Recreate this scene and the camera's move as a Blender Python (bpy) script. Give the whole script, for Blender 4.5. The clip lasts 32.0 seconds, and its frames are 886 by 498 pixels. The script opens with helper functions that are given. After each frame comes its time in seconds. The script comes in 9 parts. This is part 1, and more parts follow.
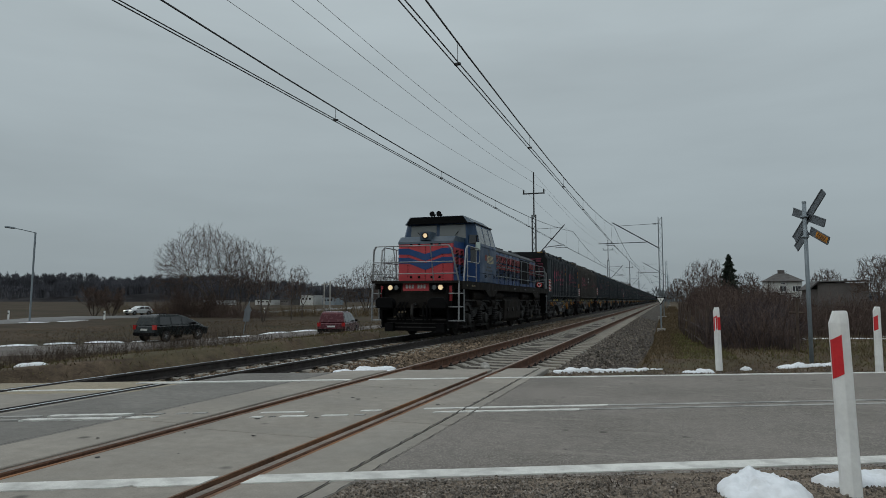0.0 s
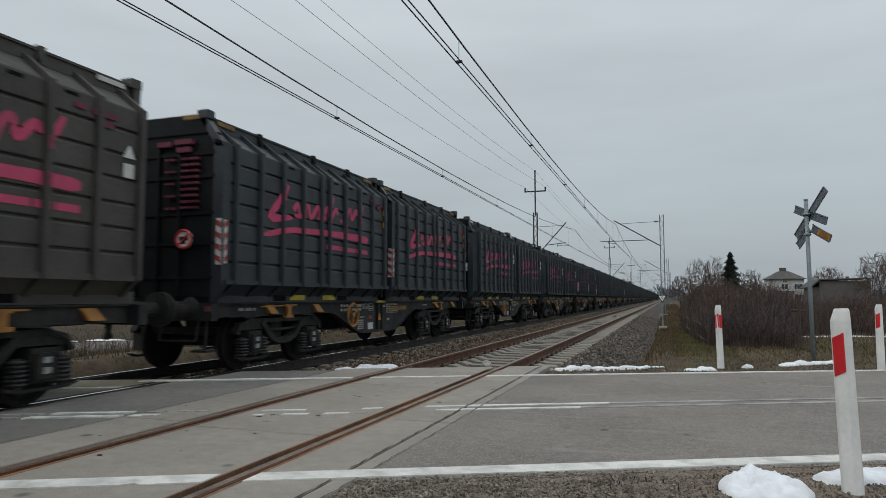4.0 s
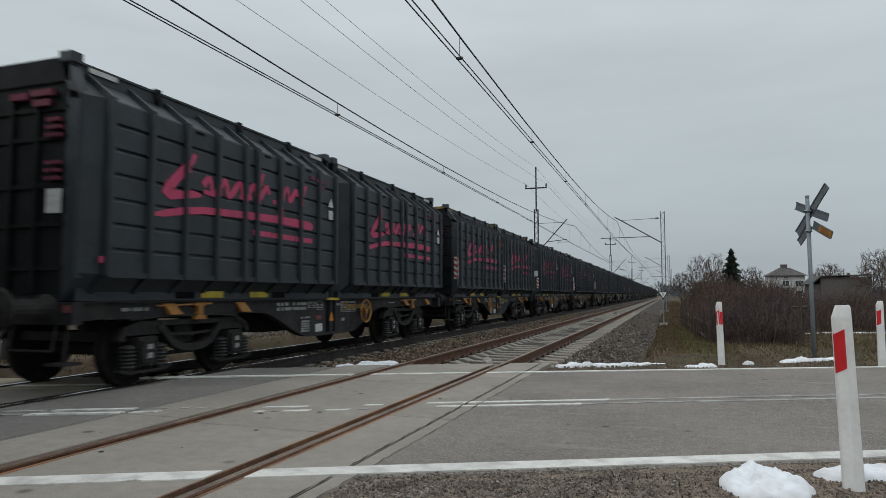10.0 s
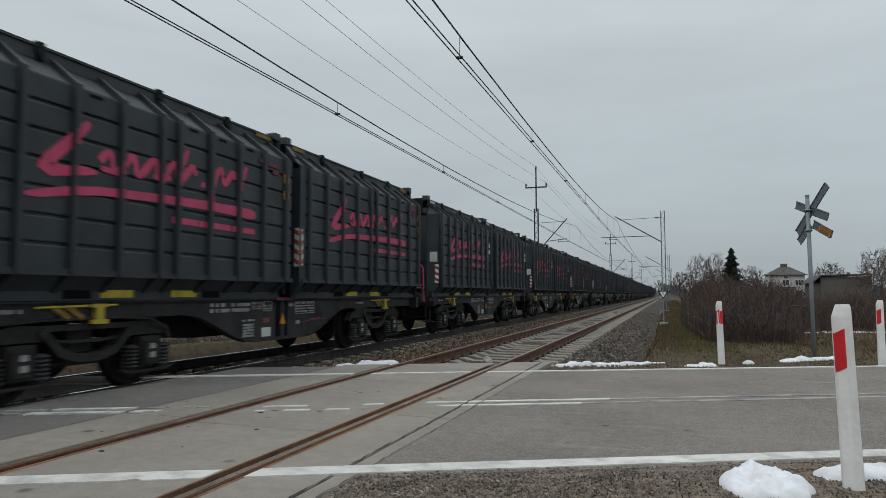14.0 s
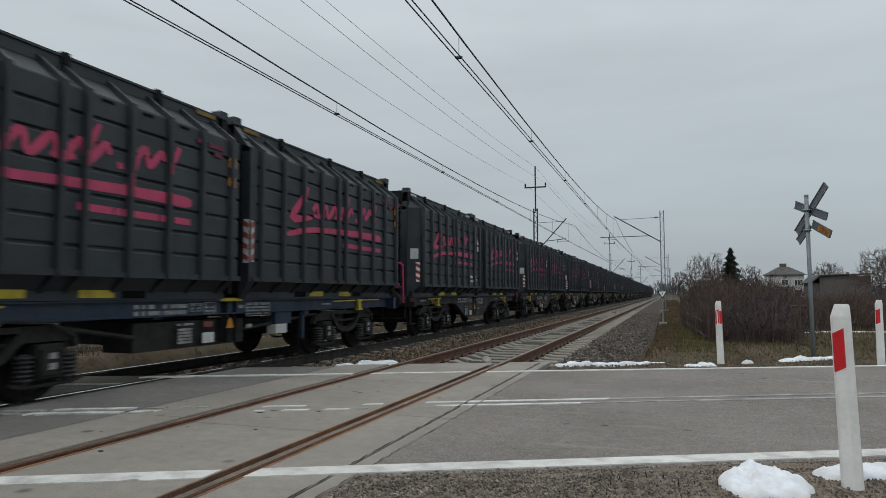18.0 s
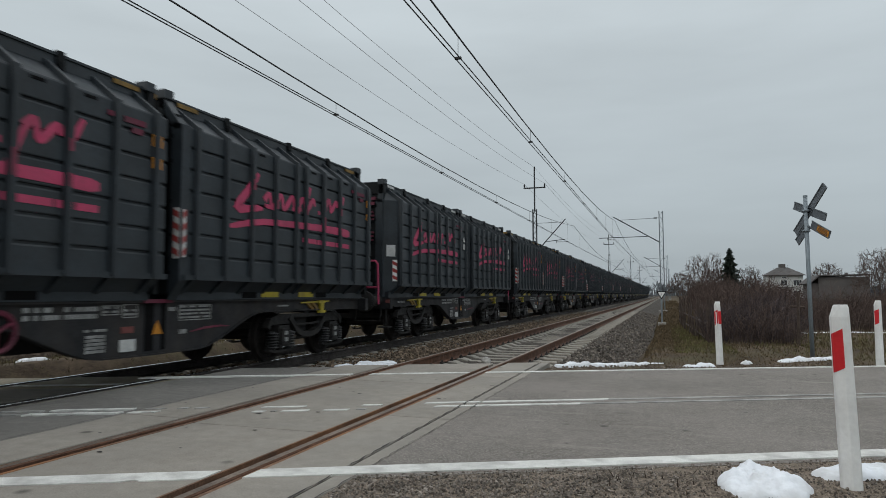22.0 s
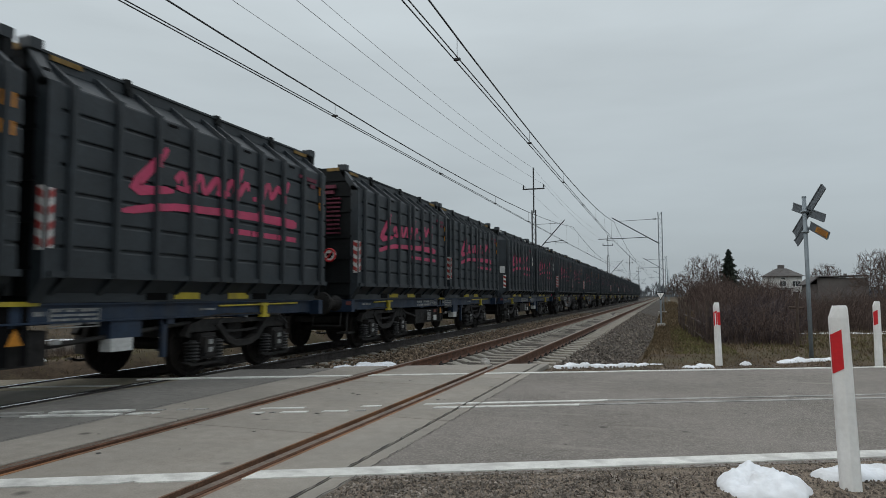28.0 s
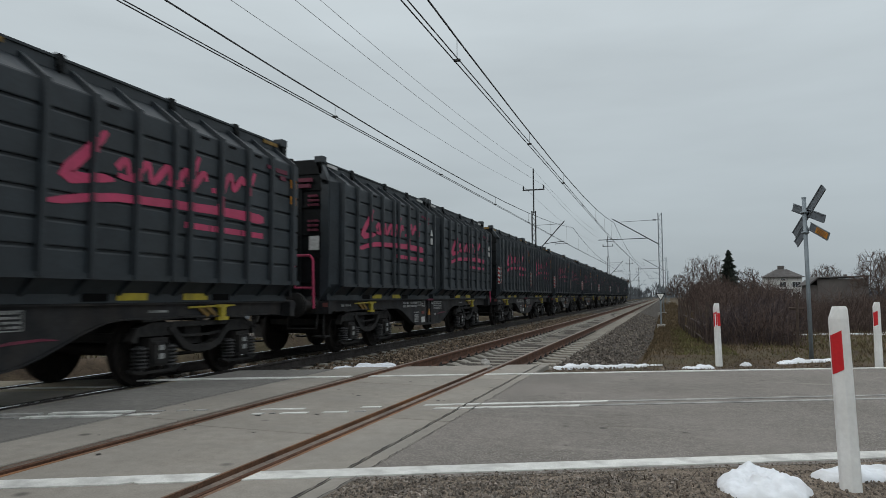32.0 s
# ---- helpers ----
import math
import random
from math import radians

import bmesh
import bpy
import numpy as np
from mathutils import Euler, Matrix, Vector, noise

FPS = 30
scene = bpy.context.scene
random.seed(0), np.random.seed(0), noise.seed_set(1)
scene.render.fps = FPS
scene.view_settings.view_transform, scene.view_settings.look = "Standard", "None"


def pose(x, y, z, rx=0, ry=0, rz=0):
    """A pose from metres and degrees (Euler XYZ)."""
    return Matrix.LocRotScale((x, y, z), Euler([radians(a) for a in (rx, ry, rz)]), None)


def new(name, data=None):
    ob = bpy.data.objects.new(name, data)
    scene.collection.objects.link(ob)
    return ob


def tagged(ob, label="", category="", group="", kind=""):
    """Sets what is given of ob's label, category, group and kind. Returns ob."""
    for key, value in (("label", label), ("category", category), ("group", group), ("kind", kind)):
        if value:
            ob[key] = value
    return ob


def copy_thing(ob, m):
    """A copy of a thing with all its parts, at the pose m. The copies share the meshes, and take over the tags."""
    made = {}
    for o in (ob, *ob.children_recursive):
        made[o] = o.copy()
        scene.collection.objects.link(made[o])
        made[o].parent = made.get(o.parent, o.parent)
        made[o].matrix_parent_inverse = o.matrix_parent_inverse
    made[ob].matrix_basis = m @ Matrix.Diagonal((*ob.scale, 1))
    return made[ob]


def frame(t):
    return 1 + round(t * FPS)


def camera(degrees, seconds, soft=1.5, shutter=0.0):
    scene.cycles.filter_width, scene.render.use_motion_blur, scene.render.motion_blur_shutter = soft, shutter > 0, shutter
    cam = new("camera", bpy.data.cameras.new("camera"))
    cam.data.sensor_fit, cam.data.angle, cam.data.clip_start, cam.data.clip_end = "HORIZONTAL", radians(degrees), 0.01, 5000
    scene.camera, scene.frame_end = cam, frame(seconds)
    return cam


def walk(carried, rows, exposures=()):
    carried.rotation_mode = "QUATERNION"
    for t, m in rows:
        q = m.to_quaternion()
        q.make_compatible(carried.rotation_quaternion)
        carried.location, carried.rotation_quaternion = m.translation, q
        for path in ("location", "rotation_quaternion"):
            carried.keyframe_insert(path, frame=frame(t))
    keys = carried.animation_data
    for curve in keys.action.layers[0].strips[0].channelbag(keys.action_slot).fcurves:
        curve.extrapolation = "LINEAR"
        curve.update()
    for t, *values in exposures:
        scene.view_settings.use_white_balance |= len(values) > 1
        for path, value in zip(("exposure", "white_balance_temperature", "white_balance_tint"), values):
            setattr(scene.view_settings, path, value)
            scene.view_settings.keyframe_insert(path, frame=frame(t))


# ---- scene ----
EYE = (0.0, 0.0, 1.1)
cam = camera(68.1, 32.0, soft=0.6, shutter=0.16)
# seconds, degrees to the left of the track's line, degrees upwards, lean
PATH = [(0, 18.695, 4.436, 0.056), (1, 18.706, 4.46, 0.058), (2, 18.738, 4.405, 0.046), (3, 18.777, 4.319, 0.018),
        (3.5, 18.793, 4.293, 0.027), (5.5, 18.886, 4.126, 0.012), (6.5, 18.887, 4.081, 0.008), (8, 18.893, 4.004, 0.005),
        (10, 18.892, 3.977, 0.005), (12, 18.898, 3.925, 0.014), (14, 18.895, 3.919, -0.001), (16.5, 18.888, 3.919, -0.001),
        (18, 18.835, 3.914, -0.03), (20, 18.802, 3.922, -0.03), (22, 18.763, 3.966, -0.04), (24, 18.739, 3.995, -0.04),
        (25.5, 18.727, 3.994, -0.05), (27.5, 18.689, 4.05, -0.07), (29, 18.689, 4.07, -0.07), (30.5, 18.691, 4.094, -0.07),
        (32, 18.685, 4.137, -0.08)]
walk(cam, [(t, pose(*EYE, 90 + pitch, 0, yaw) @ pose(0, 0, 0, 0, 0, lean)) for t, yaw, pitch, lean in PATH],
     exposures=[(0, -0.50, 6330, 6), (1.0, -0.40, 6350, 7), (2.0, -0.25, 6420, 8), (3.2, -0.14, 6440, 9), (5.5, -0.12, 6450, 9), (32, -0.12, 6450, 9)])

# ---- light: a bright overcast sky and a wide, weak sun ----
SUN_UP, SUN_ROUND = 38.0, 215.0
world = bpy.data.worlds.new("overcast")
scene.world = world
world.use_nodes = True
wn = world.node_tree
wn.nodes.clear()


def link(tree, a, b):
    tree.links.new(a, b)


w_out = wn.nodes.new("ShaderNodeOutputWorld")
w_add = wn.nodes.new("ShaderNodeAddShader")
w_sky = wn.nodes.new("ShaderNodeTexSky")
w_sky.sky_type, w_sky.sun_disc = "NISHITA", False
w_sky.sun_elevation, w_sky.sun_rotation = radians(SUN_UP), radians(SUN_ROUND)
w_sky.air_density, w_sky.dust_density = 1.0, 4.0
w_b1 = wn.nodes.new("ShaderNodeBackground")
w_b1.inputs["Strength"].default_value = 0.006
w_co = wn.nodes.new("ShaderNodeTexCoord")
w_sep = wn.nodes.new("ShaderNodeSeparateXYZ")
w_ramp = wn.nodes.new("ShaderNodeValToRGB")
w_ramp.color_ramp.elements[0].position = 0.0
w_ramp.color_ramp.elements[0].color = (0.40, 0.45, 0.48, 1)
w_ramp.color_ramp.elements[1].position = 1.0
w_ramp.color_ramp.elements[1].color = (1.25, 1.30, 1.34, 1)
for at, col in ((0.12, (0.46, 0.515, 0.545, 1)), (0.42, (0.60, 0.66, 0.69, 1)), (0.6, (0.90, 0.95, 0.98, 1))):
    e = w_ramp.color_ramp.elements.new(at)
    e.color = col
w_noise = wn.nodes.new("ShaderNodeTexNoise")
w_noise.inputs["Scale"].default_value, w_noise.inputs["Detail"].default_value = 2.2, 5
w_map = wn.nodes.new("ShaderNodeMapping")
w_map.inputs["Scale"].default_value = (1, 1, 5)
w_mr = wn.nodes.new("ShaderNodeMapRange")
w_mr.inputs["From Min"].default_value, w_mr.inputs["From Max"].default_value = 0.3, 0.7
w_mr.inputs["To Min"].default_value, w_mr.inputs["To Max"].default_value = 0.92, 1.07
w_mul = wn.nodes.new("ShaderNodeVectorMath")
w_mul.operation = "SCALE"
w_b2 = wn.nodes.new("ShaderNodeBackground")
link(wn, w_co.outputs["Generated"], w_sep.inputs[0])
link(wn, w_sep.outputs["Z"], w_ramp.inputs[0])
link(wn, w_co.outputs["Generated"], w_map.inputs[0])
link(wn, w_map.outputs[0], w_noise.inputs["Vector"])
link(wn, w_noise.outputs["Fac"], w_mr.inputs["Value"])
link(wn, w_ramp.outputs[0], w_mul.inputs[0])
link(wn, w_mr.outputs[0], w_mul.inputs["Scale"])
link(wn, w_mul.outputs[0], w_b2.inputs["Color"])
link(wn, w_sky.outputs[0], w_b1.inputs["Color"])
link(wn, w_b1.outputs[0], w_add.inputs[0])
link(wn, w_b2.outputs[0], w_add.inputs[1])
link(wn, w_add.outputs[0], w_out.inputs[0])

sun = new("sun", bpy.data.lights.new("sun", "SUN"))
sun.data.energy, sun.data.angle, sun.data.color = 0.6, radians(35), (1.0, 0.96, 0.9)
sun.matrix_world = pose(0, 0, 60, 90 - SUN_UP, 0, 180 - SUN_ROUND)


# ---- materials ----
def mat(name, base, rough=0.7, metal=0.0, var=0.25, scale=3.0, bump=0.15, fine=40.0, spec=0.4, rnd=0.0, dirt=None,
        dirt_amount=0.5, dirt_scale=1.2, island=0.0, stretch=(1, 1, 1), streak=None, spots=0.0, speck=0.0):
    """A painted, stained surface: two scales of tone, dirt in patches, fine relief."""
    m = bpy.data.materials.new(name)
    m.use_nodes = True
    nt = m.node_tree
    b = nt.nodes["Principled BSDF"]
    co = nt.nodes.new("ShaderNodeTexCoord")
    mp = nt.nodes.new("ShaderNodeMapping")
    mp.inputs["Scale"].default_value = stretch
    link(nt, co.outputs["Object"], mp.inputs[0])

    def noise_at(s, detail=4):
        n = nt.nodes.new("ShaderNodeTexNoise")
        n.inputs["Scale"].default_value, n.inputs["Detail"].default_value = s, detail
        link(nt, mp.outputs[0], n.inputs["Vector"])
        return n.outputs["Fac"]

    def ranged(v, lo, hi, a=0.3, c=0.7):
        r = nt.nodes.new("ShaderNodeMapRange")
        r.inputs["From Min"].default_value, r.inputs["From Max"].default_value = a, c
        r.inputs["To Min"].default_value, r.inputs["To Max"].default_value = lo, hi
        link(nt, v, r.inputs["Value"])
        return r.outputs[0]

    def times(a, c):
        k = nt.nodes.new("ShaderNodeMath")
        k.operation = "MULTIPLY"
        link(nt, a, k.inputs[0])
        link(nt, c, k.inputs[1])
        return k.outputs[0]

    tone = times(ranged(noise_at(scale), 1 - var, 1 + var), ranged(noise_at(fine, 3), 1 - var * 0.9, 1 + var * 0.9))
    tone = times(tone, ranged(noise_at(math.sqrt(scale * fine), 3), 1 - var * 0.7, 1 + var * 0.7))
    if rnd:
        oi = nt.nodes.new("ShaderNodeObjectInfo")
        tone = times(tone, ranged(oi.outputs["Random"], 1 - rnd, 1 + rnd, 0, 1))
    if island:
        ge = nt.nodes.new("ShaderNodeNewGeometry")
        tone = times(tone, ranged(ge.outputs["Random Per Island"], 1 - island, 1 + island, 0, 1))
    col = nt.nodes.new("ShaderNodeVectorMath")
    col.operation = "SCALE"
    col.inputs[0].default_value = base
    link(nt, tone, col.inputs["Scale"])
    out = col.outputs[0]
    if dirt:
        mx = nt.nodes.new("ShaderNodeMix")
        mx.data_type = "RGBA"
        link(nt, ranged(noise_at(dirt_scale, 6), 0, dirt_amount, 0.45, 0.75), mx.inputs["Factor"])
        link(nt, out, mx.inputs["A"])
        mx.inputs["B"].default_value = (*dirt, 1)
        out = mx.outputs["Result"]
    def blend(fac, base_col, other):
        k = nt.nodes.new("ShaderNodeMix")
        k.data_type = "RGBA"
        link(nt, fac, k.inputs["Factor"])
        link(nt, base_col, k.inputs["A"])
        k.inputs["B"].default_value = (*other, 1)
        return k.outputs["Result"]

    def cells(s):
        k = nt.nodes.new("ShaderNodeTexVoronoi")
        k.inputs["Scale"].default_value = s
        link(nt, co.outputs["Object"], k.inputs["Vector"])
        return k
    if streak:
        # long pale scuffs along the road
        m2 = nt.nodes.new("ShaderNodeMapping")
        m2.inputs["Rotation"].default_value = (0, 0, radians(-25.8))
        m2.inputs["Scale"].default_value = (0.9, 4.2, 1)
        link(nt, co.outputs["Object"], m2.inputs[0])
        n2 = nt.nodes.new("ShaderNodeTexNoise")
        n2.inputs["Scale"].default_value, n2.inputs["Detail"].default_value = 1.1, 5
        link(nt, m2.outputs[0], n2.inputs["Vector"])
        out = blend(ranged(n2.outputs["Fac"], 0, 0.7, 0.60, 0.74), out, streak)
    if speck:
        v = cells(115)
        out = blend(ranged(v.outputs["Color"], 0, speck, 0.50, 0.85), out, tuple(min(1, c * 1.9) for c in base))
    if spots:
        v = cells(spots)
        near = ranged(v.outputs["Distance"], 1, 0, 0.05, 0.13)
        out = blend(times(near, ranged(v.outputs["Color"], 0, 0.8, 0.60, 0.66)), out, tuple(c * 0.22 for c in base))
    link(nt, out, b.inputs["Base Color"])
    link(nt, ranged(noise_at(scale * 2.3), max(0.05, rough - 0.12), min(1, rough + 0.12)), b.inputs["Roughness"])
    b.inputs["Metallic"].default_value = metal
    b.inputs["Specular IOR Level"].default_value = spec
    if bump:
        bp = nt.nodes.new("ShaderNodeBump")
        bp.inputs["Strength"].default_value, bp.inputs["Distance"].default_value = bump, 0.02
        link(nt, noise_at(fine, 5), bp.inputs["Height"])
        link(nt, bp.outputs[0], b.inputs["Normal"])
    return m


def glow(name, base, strength):
    m = bpy.data.materials.new(name)
    m.use_nodes = True
    b = m.node_tree.nodes["Principled BSDF"]
    b.inputs["Base Color"].default_value = (*base, 1)
    b.inputs["Emission Color"].default_value = (*base, 1)
    b.inputs["Emission Strength"].default_value = strength
    return m


def pane_mat(name, tint, rough=0.06):
    m = bpy.data.materials.new(name)
    m.use_nodes = True
    b = m.node_tree.nodes["Principled BSDF"]
    b.inputs["Base Color"].default_value = (*tint, 1)
    b.inputs["Roughness"].default_value = rough
    b.inputs["Specular IOR Level"].default_value = 0.8
    return m


M_ASPHALT = mat("asphalt", (0.165, 0.150, 0.134), 0.9, var=0.22, scale=0.5, bump=0.55, fine=150, dirt=(0.195, 0.175, 0.16), dirt_amount=0.8, dirt_scale=0.5, streak=(0.27, 0.25, 0.22), spots=2.6, speck=0.8)
M_ASPHALT_DARK = mat("dark_asphalt", (0.172, 0.164, 0.150), 0.9, var=0.18, scale=1.0, bump=0.5, fine=130)
M_MAIN_ROAD = mat("grey_main_road", (0.15, 0.15, 0.148), 0.85, var=0.15, scale=0.3, bump=0.2, fine=20)
M_ROAD_FAR = mat("worn_grey_road", (0.115, 0.102, 0.092), 0.85, var=0.2, scale=0.3, bump=0.2, fine=20)
M_SLAB = mat("crossing_concrete", (0.256, 0.234, 0.203), 0.85, var=0.13, scale=0.9, bump=0.25, fine=90, rnd=0.07, dirt=(0.20, 0.19, 0.17), dirt_amount=0.6, dirt_scale=0.8, streak=(0.215, 0.20, 0.175), spots=2.1)
M_SLAB_SANDY = mat("sandy_concrete", (0.27, 0.235, 0.17), 0.9, var=0.18, scale=1.2, bump=0.3, fine=90, rnd=0.08, dirt=(0.15, 0.14, 0.12), dirt_amount=0.6)
M_GRIT = mat("road_grit", (0.155, 0.130, 0.110), 0.95, var=0.2, scale=5, bump=0, island=0.35, spec=0.2)
M_SLEEPER = mat("sleeper_concrete", (0.24, 0.225, 0.195), 0.9, var=0.2, scale=3, bump=0.3, fine=60, rnd=0.12, dirt=(0.15, 0.12, 0.09), dirt_amount=0.6, dirt_scale=3)
M_BALLAST = mat("ballast_stone", (0.135, 0.118, 0.102), 0.95, var=0.3, scale=5, bump=0.4, fine=60, island=0.55, spec=0.2)
M_BALLAST_TAN = mat("tan_ballast_stone", (0.165, 0.125, 0.090), 0.95, var=0.3, scale=5, bump=0.4, fine=60, island=0.6, spec=0.2)
M_GRAVEL = mat("shoulder_gravel", (0.170, 0.150, 0.130), 0.95, var=0.25, scale=5, bump=0, island=0.6, spec=0.2)
M_BED = mat("ballast_bed", (0.075, 0.067, 0.059), 0.95, var=0.5, scale=18, bump=1.0, fine=45, spec=0.1)
M_RAIL_RUST = mat("rusty_rail", (0.115, 0.055, 0.032), 0.8, 0.2, var=0.35, scale=4, bump=0.3, fine=60, dirt=(0.06, 0.035, 0.025), dirt_amount=0.7, dirt_scale=2)
M_RAIL_TOP = mat("worn_rail_top", (0.21, 0.165, 0.135), 0.5, 0.5, var=0.3, scale=3, bump=0.1, fine=60)
M_RAIL_ORANGE = mat("orange_rust", (0.125, 0.068, 0.042), 0.85, 0.0, var=0.35, scale=2.5, bump=0.3, fine=70, dirt=(0.29, 0.125, 0.045), dirt_amount=0.9, dirt_scale=0.55)
M_RAIL_BRIGHT = mat("polished_rail_top", (0.55, 0.56, 0.57), 0.22, 0.9, var=0.1, scale=2, bump=0)
M_RAIL_DARK = mat("dark_oily_rail", (0.035, 0.03, 0.028), 0.75, 0.2, var=0.3, scale=4, bump=0.3, fine=60)
M_WHITE_LINE = mat("white_road_paint", (0.62, 0.62, 0.59), 0.8, var=0.1, scale=2, bump=0.3, fine=130, dirt=(0.28, 0.27, 0.26), dirt_amount=0.8, dirt_scale=5)
M_WORN_LINE = mat("worn_road_paint", (0.33, 0.325, 0.31), 0.85, var=0.2, scale=2, bump=0.3, fine=130, dirt=(0.14, 0.135, 0.13), dirt_amount=1.0, dirt_scale=3.5)
M_FIELD = mat("winter_field", (0.051, 0.038, 0.026), 0.95, var=0.35, scale=0.05, bump=0.3, fine=3, dirt=(0.042, 0.041, 0.022), dirt_amount=0.7, dirt_scale=0.12, spec=0.1)
M_VERGE = mat("trampled_verge", (0.088, 0.066, 0.046), 0.95, var=0.35, scale=1.2, bump=0.8, fine=35, dirt=(0.060, 0.062, 0.030), dirt_amount=0.8, dirt_scale=0.6, spec=0.1)
M_DIRT = mat("gritty_dirt", (0.175, 0.143, 0.112), 0.95, var=0.3, scale=2.5, bump=1.0, fine=70, dirt=(0.088, 0.076, 0.068), dirt_amount=0.9, dirt_scale=0.9, speck=0.8, spec=0.15)
M_GRASS = mat("dry_grass", (0.108, 0.082, 0.050), 0.9, var=0.3, scale=2, bump=0, island=0.45, spec=0.1)
M_GRASS_GREEN = mat("winter_grass", (0.108, 0.104, 0.044), 0.9, var=0.3, scale=1.5, bump=0, island=0.4, spec=0.1)
M_WEED = mat("dry_weed_stems", (0.060, 0.046, 0.036), 0.9, var=0.3, scale=2, bump=0, island=0.4, spec=0.1)
M_SNOW = mat("old_snow", (0.76, 0.79, 0.83), 0.75, var=0.06, scale=4, bump=0.5, fine=22, dirt=(0.5, 0.49, 0.47), dirt_amount=0.45, dirt_scale=7)
M_BARK = mat("grey_brown_bark", (0.075, 0.06, 0.05), 0.95, var=0.3, scale=3, bump=0.4, fine=30)
M_TWIG = mat("reddish_twigs", (0.085, 0.062, 0.053), 0.95, var=0.3, scale=1, bump=0, island=0.35, spec=0.1)
M_THICKET = mat("thicket_twigs", (0.084, 0.062, 0.054), 0.95, var=0.3, scale=0.6, bump=0, island=0.4, spec=0.1)
M_BRAMBLE = mat("blackish_brambles", (0.062, 0.051, 0.053), 0.95, var=0.3, scale=0.6, bump=0, island=0.4, spec=0.1)
M_SPRUCE = mat("spruce_needles", (0.017, 0.026, 0.018), 0.9, var=0.3, scale=1, bump=0, island=0.5)
M_WOODS = mat("bare_woodland", (0.078, 0.080, 0.092), 0.98, var=0.3, scale=0.03, bump=0, island=0.4, spec=0.05)
M_HILL = mat("dark_woodland_floor", (0.040, 0.039, 0.042), 0.98, var=0.3, scale=0.05, bump=0, spec=0.05)
# distance haze is put into this paler, bluer base colour
M_WOODS_FAR = mat("haze_tinted_woodland", (0.095, 0.105, 0.115), 0.98, var=0.2, scale=0.02, bump=0, island=0.3)
M_CONT = mat("dark_green_black_container_paint", (0.0192, 0.0262, 0.0325), 0.54, var=0.2, scale=0.9, bump=0.06, fine=25, spec=0.42, dirt=(0.023, 0.026, 0.027), dirt_amount=0.5, dirt_scale=1.1)
M_CONT_BROWN = mat("dusty_grey_container_paint", (0.050, 0.046, 0.042), 0.65, var=0.2, scale=0.9, bump=0.06, fine=25, spec=0.42, dirt=(0.04, 0.038, 0.036), dirt_amount=0.5)
# darker than M_CONT; used on container ends and roof clamps
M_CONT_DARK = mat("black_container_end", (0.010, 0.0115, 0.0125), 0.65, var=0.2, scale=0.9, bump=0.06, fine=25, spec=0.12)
M_PINK = mat("raspberry_paint", (0.46, 0.052, 0.125), 0.6, var=0.1, scale=2, bump=0.05, fine=30, dirt=(0.2, 0.045, 0.075), dirt_amount=0.45, dirt_scale=2.5)
# a darker raspberry than M_PINK, for the rib faces
M_PINK_RIB = mat("darker_raspberry_paint", (0.25, 0.036, 0.075), 0.65, var=0.15, scale=2, bump=0.05, fine=30, dirt=(0.06, 0.03, 0.04), dirt_amount=0.7, dirt_scale=3)
M_PINK_DIM = mat("faded_raspberry_paint", (0.135, 0.022, 0.046), 0.7, var=0.15, scale=2, bump=0.05, fine=30, dirt=(0.08, 0.03, 0.04), dirt_amount=0.6, dirt_scale=3)
M_FRAME = mat("black_underframe", (0.0190, 0.0195, 0.0215), 0.7, spec=0.25, var=0.25, scale=1.5, bump=0.1, fine=30, dirt=(0.065, 0.055, 0.047), dirt_amount=0.5, dirt_scale=2)
M_FRAME_BLUE = mat("dark_blue_underframe", (0.012, 0.027, 0.056), 0.6, var=0.2, scale=1.5, bump=0.1, fine=30, dirt=(0.05, 0.05, 0.052), dirt_amount=0.5, dirt_scale=2)
M_GREASE = mat("grimy_running_gear", (0.0185, 0.0180, 0.0180), 0.7, spec=0.25, var=0.3, scale=4, bump=0.3, fine=30, dirt=(0.032, 0.027, 0.023), dirt_amount=0.5, dirt_scale=4)
M_SPRING = mat("dull_grey_spring_steel", (0.036, 0.036, 0.037), 0.5, 0.2, spec=0.3, var=0.3, scale=5, bump=0.2, fine=30)
M_WHEEL = mat("brake_dusted_wheel", (0.022, 0.019, 0.018), 0.75, 0.1, spec=0.2, var=0.3, scale=5, bump=0.15, fine=30)
M_LETTER = mat("dull_pale_lettering", (0.30, 0.305, 0.30), 0.6, var=0.25, scale=6, bump=0, dirt=(0.07, 0.07, 0.07), dirt_amount=0.7, dirt_scale=7)
M_FAINT = mat("faint_marking", (0.10, 0.098, 0.092), 0.7, var=0.2, scale=6, bump=0)
M_ORANGE = mat("orange_paint", (0.34, 0.15, 0.028), 0.55, var=0.15, scale=4, bump=0.05, fine=30, dirt=(0.13, 0.075, 0.035), dirt_amount=0.6, dirt_scale=5)
M_OCHRE = mat("dull_ochre_paint", (0.20, 0.12, 0.025), 0.65, var=0.2, scale=4, bump=0.05, fine=30, dirt=(0.05, 0.04, 0.03), dirt_amount=0.6, dirt_scale=5)
M_YELLOW = mat("yellow_paint", (0.46, 0.37, 0.03), 0.55, var=0.12, scale=4, bump=0.05, fine=30, dirt=(0.16, 0.13, 0.04), dirt_amount=0.5, dirt_scale=5)
M_WORN_GOLD = mat("worn_gold_marking", (0.15, 0.115, 0.06), 0.7, var=0.25, scale=8, bump=0)
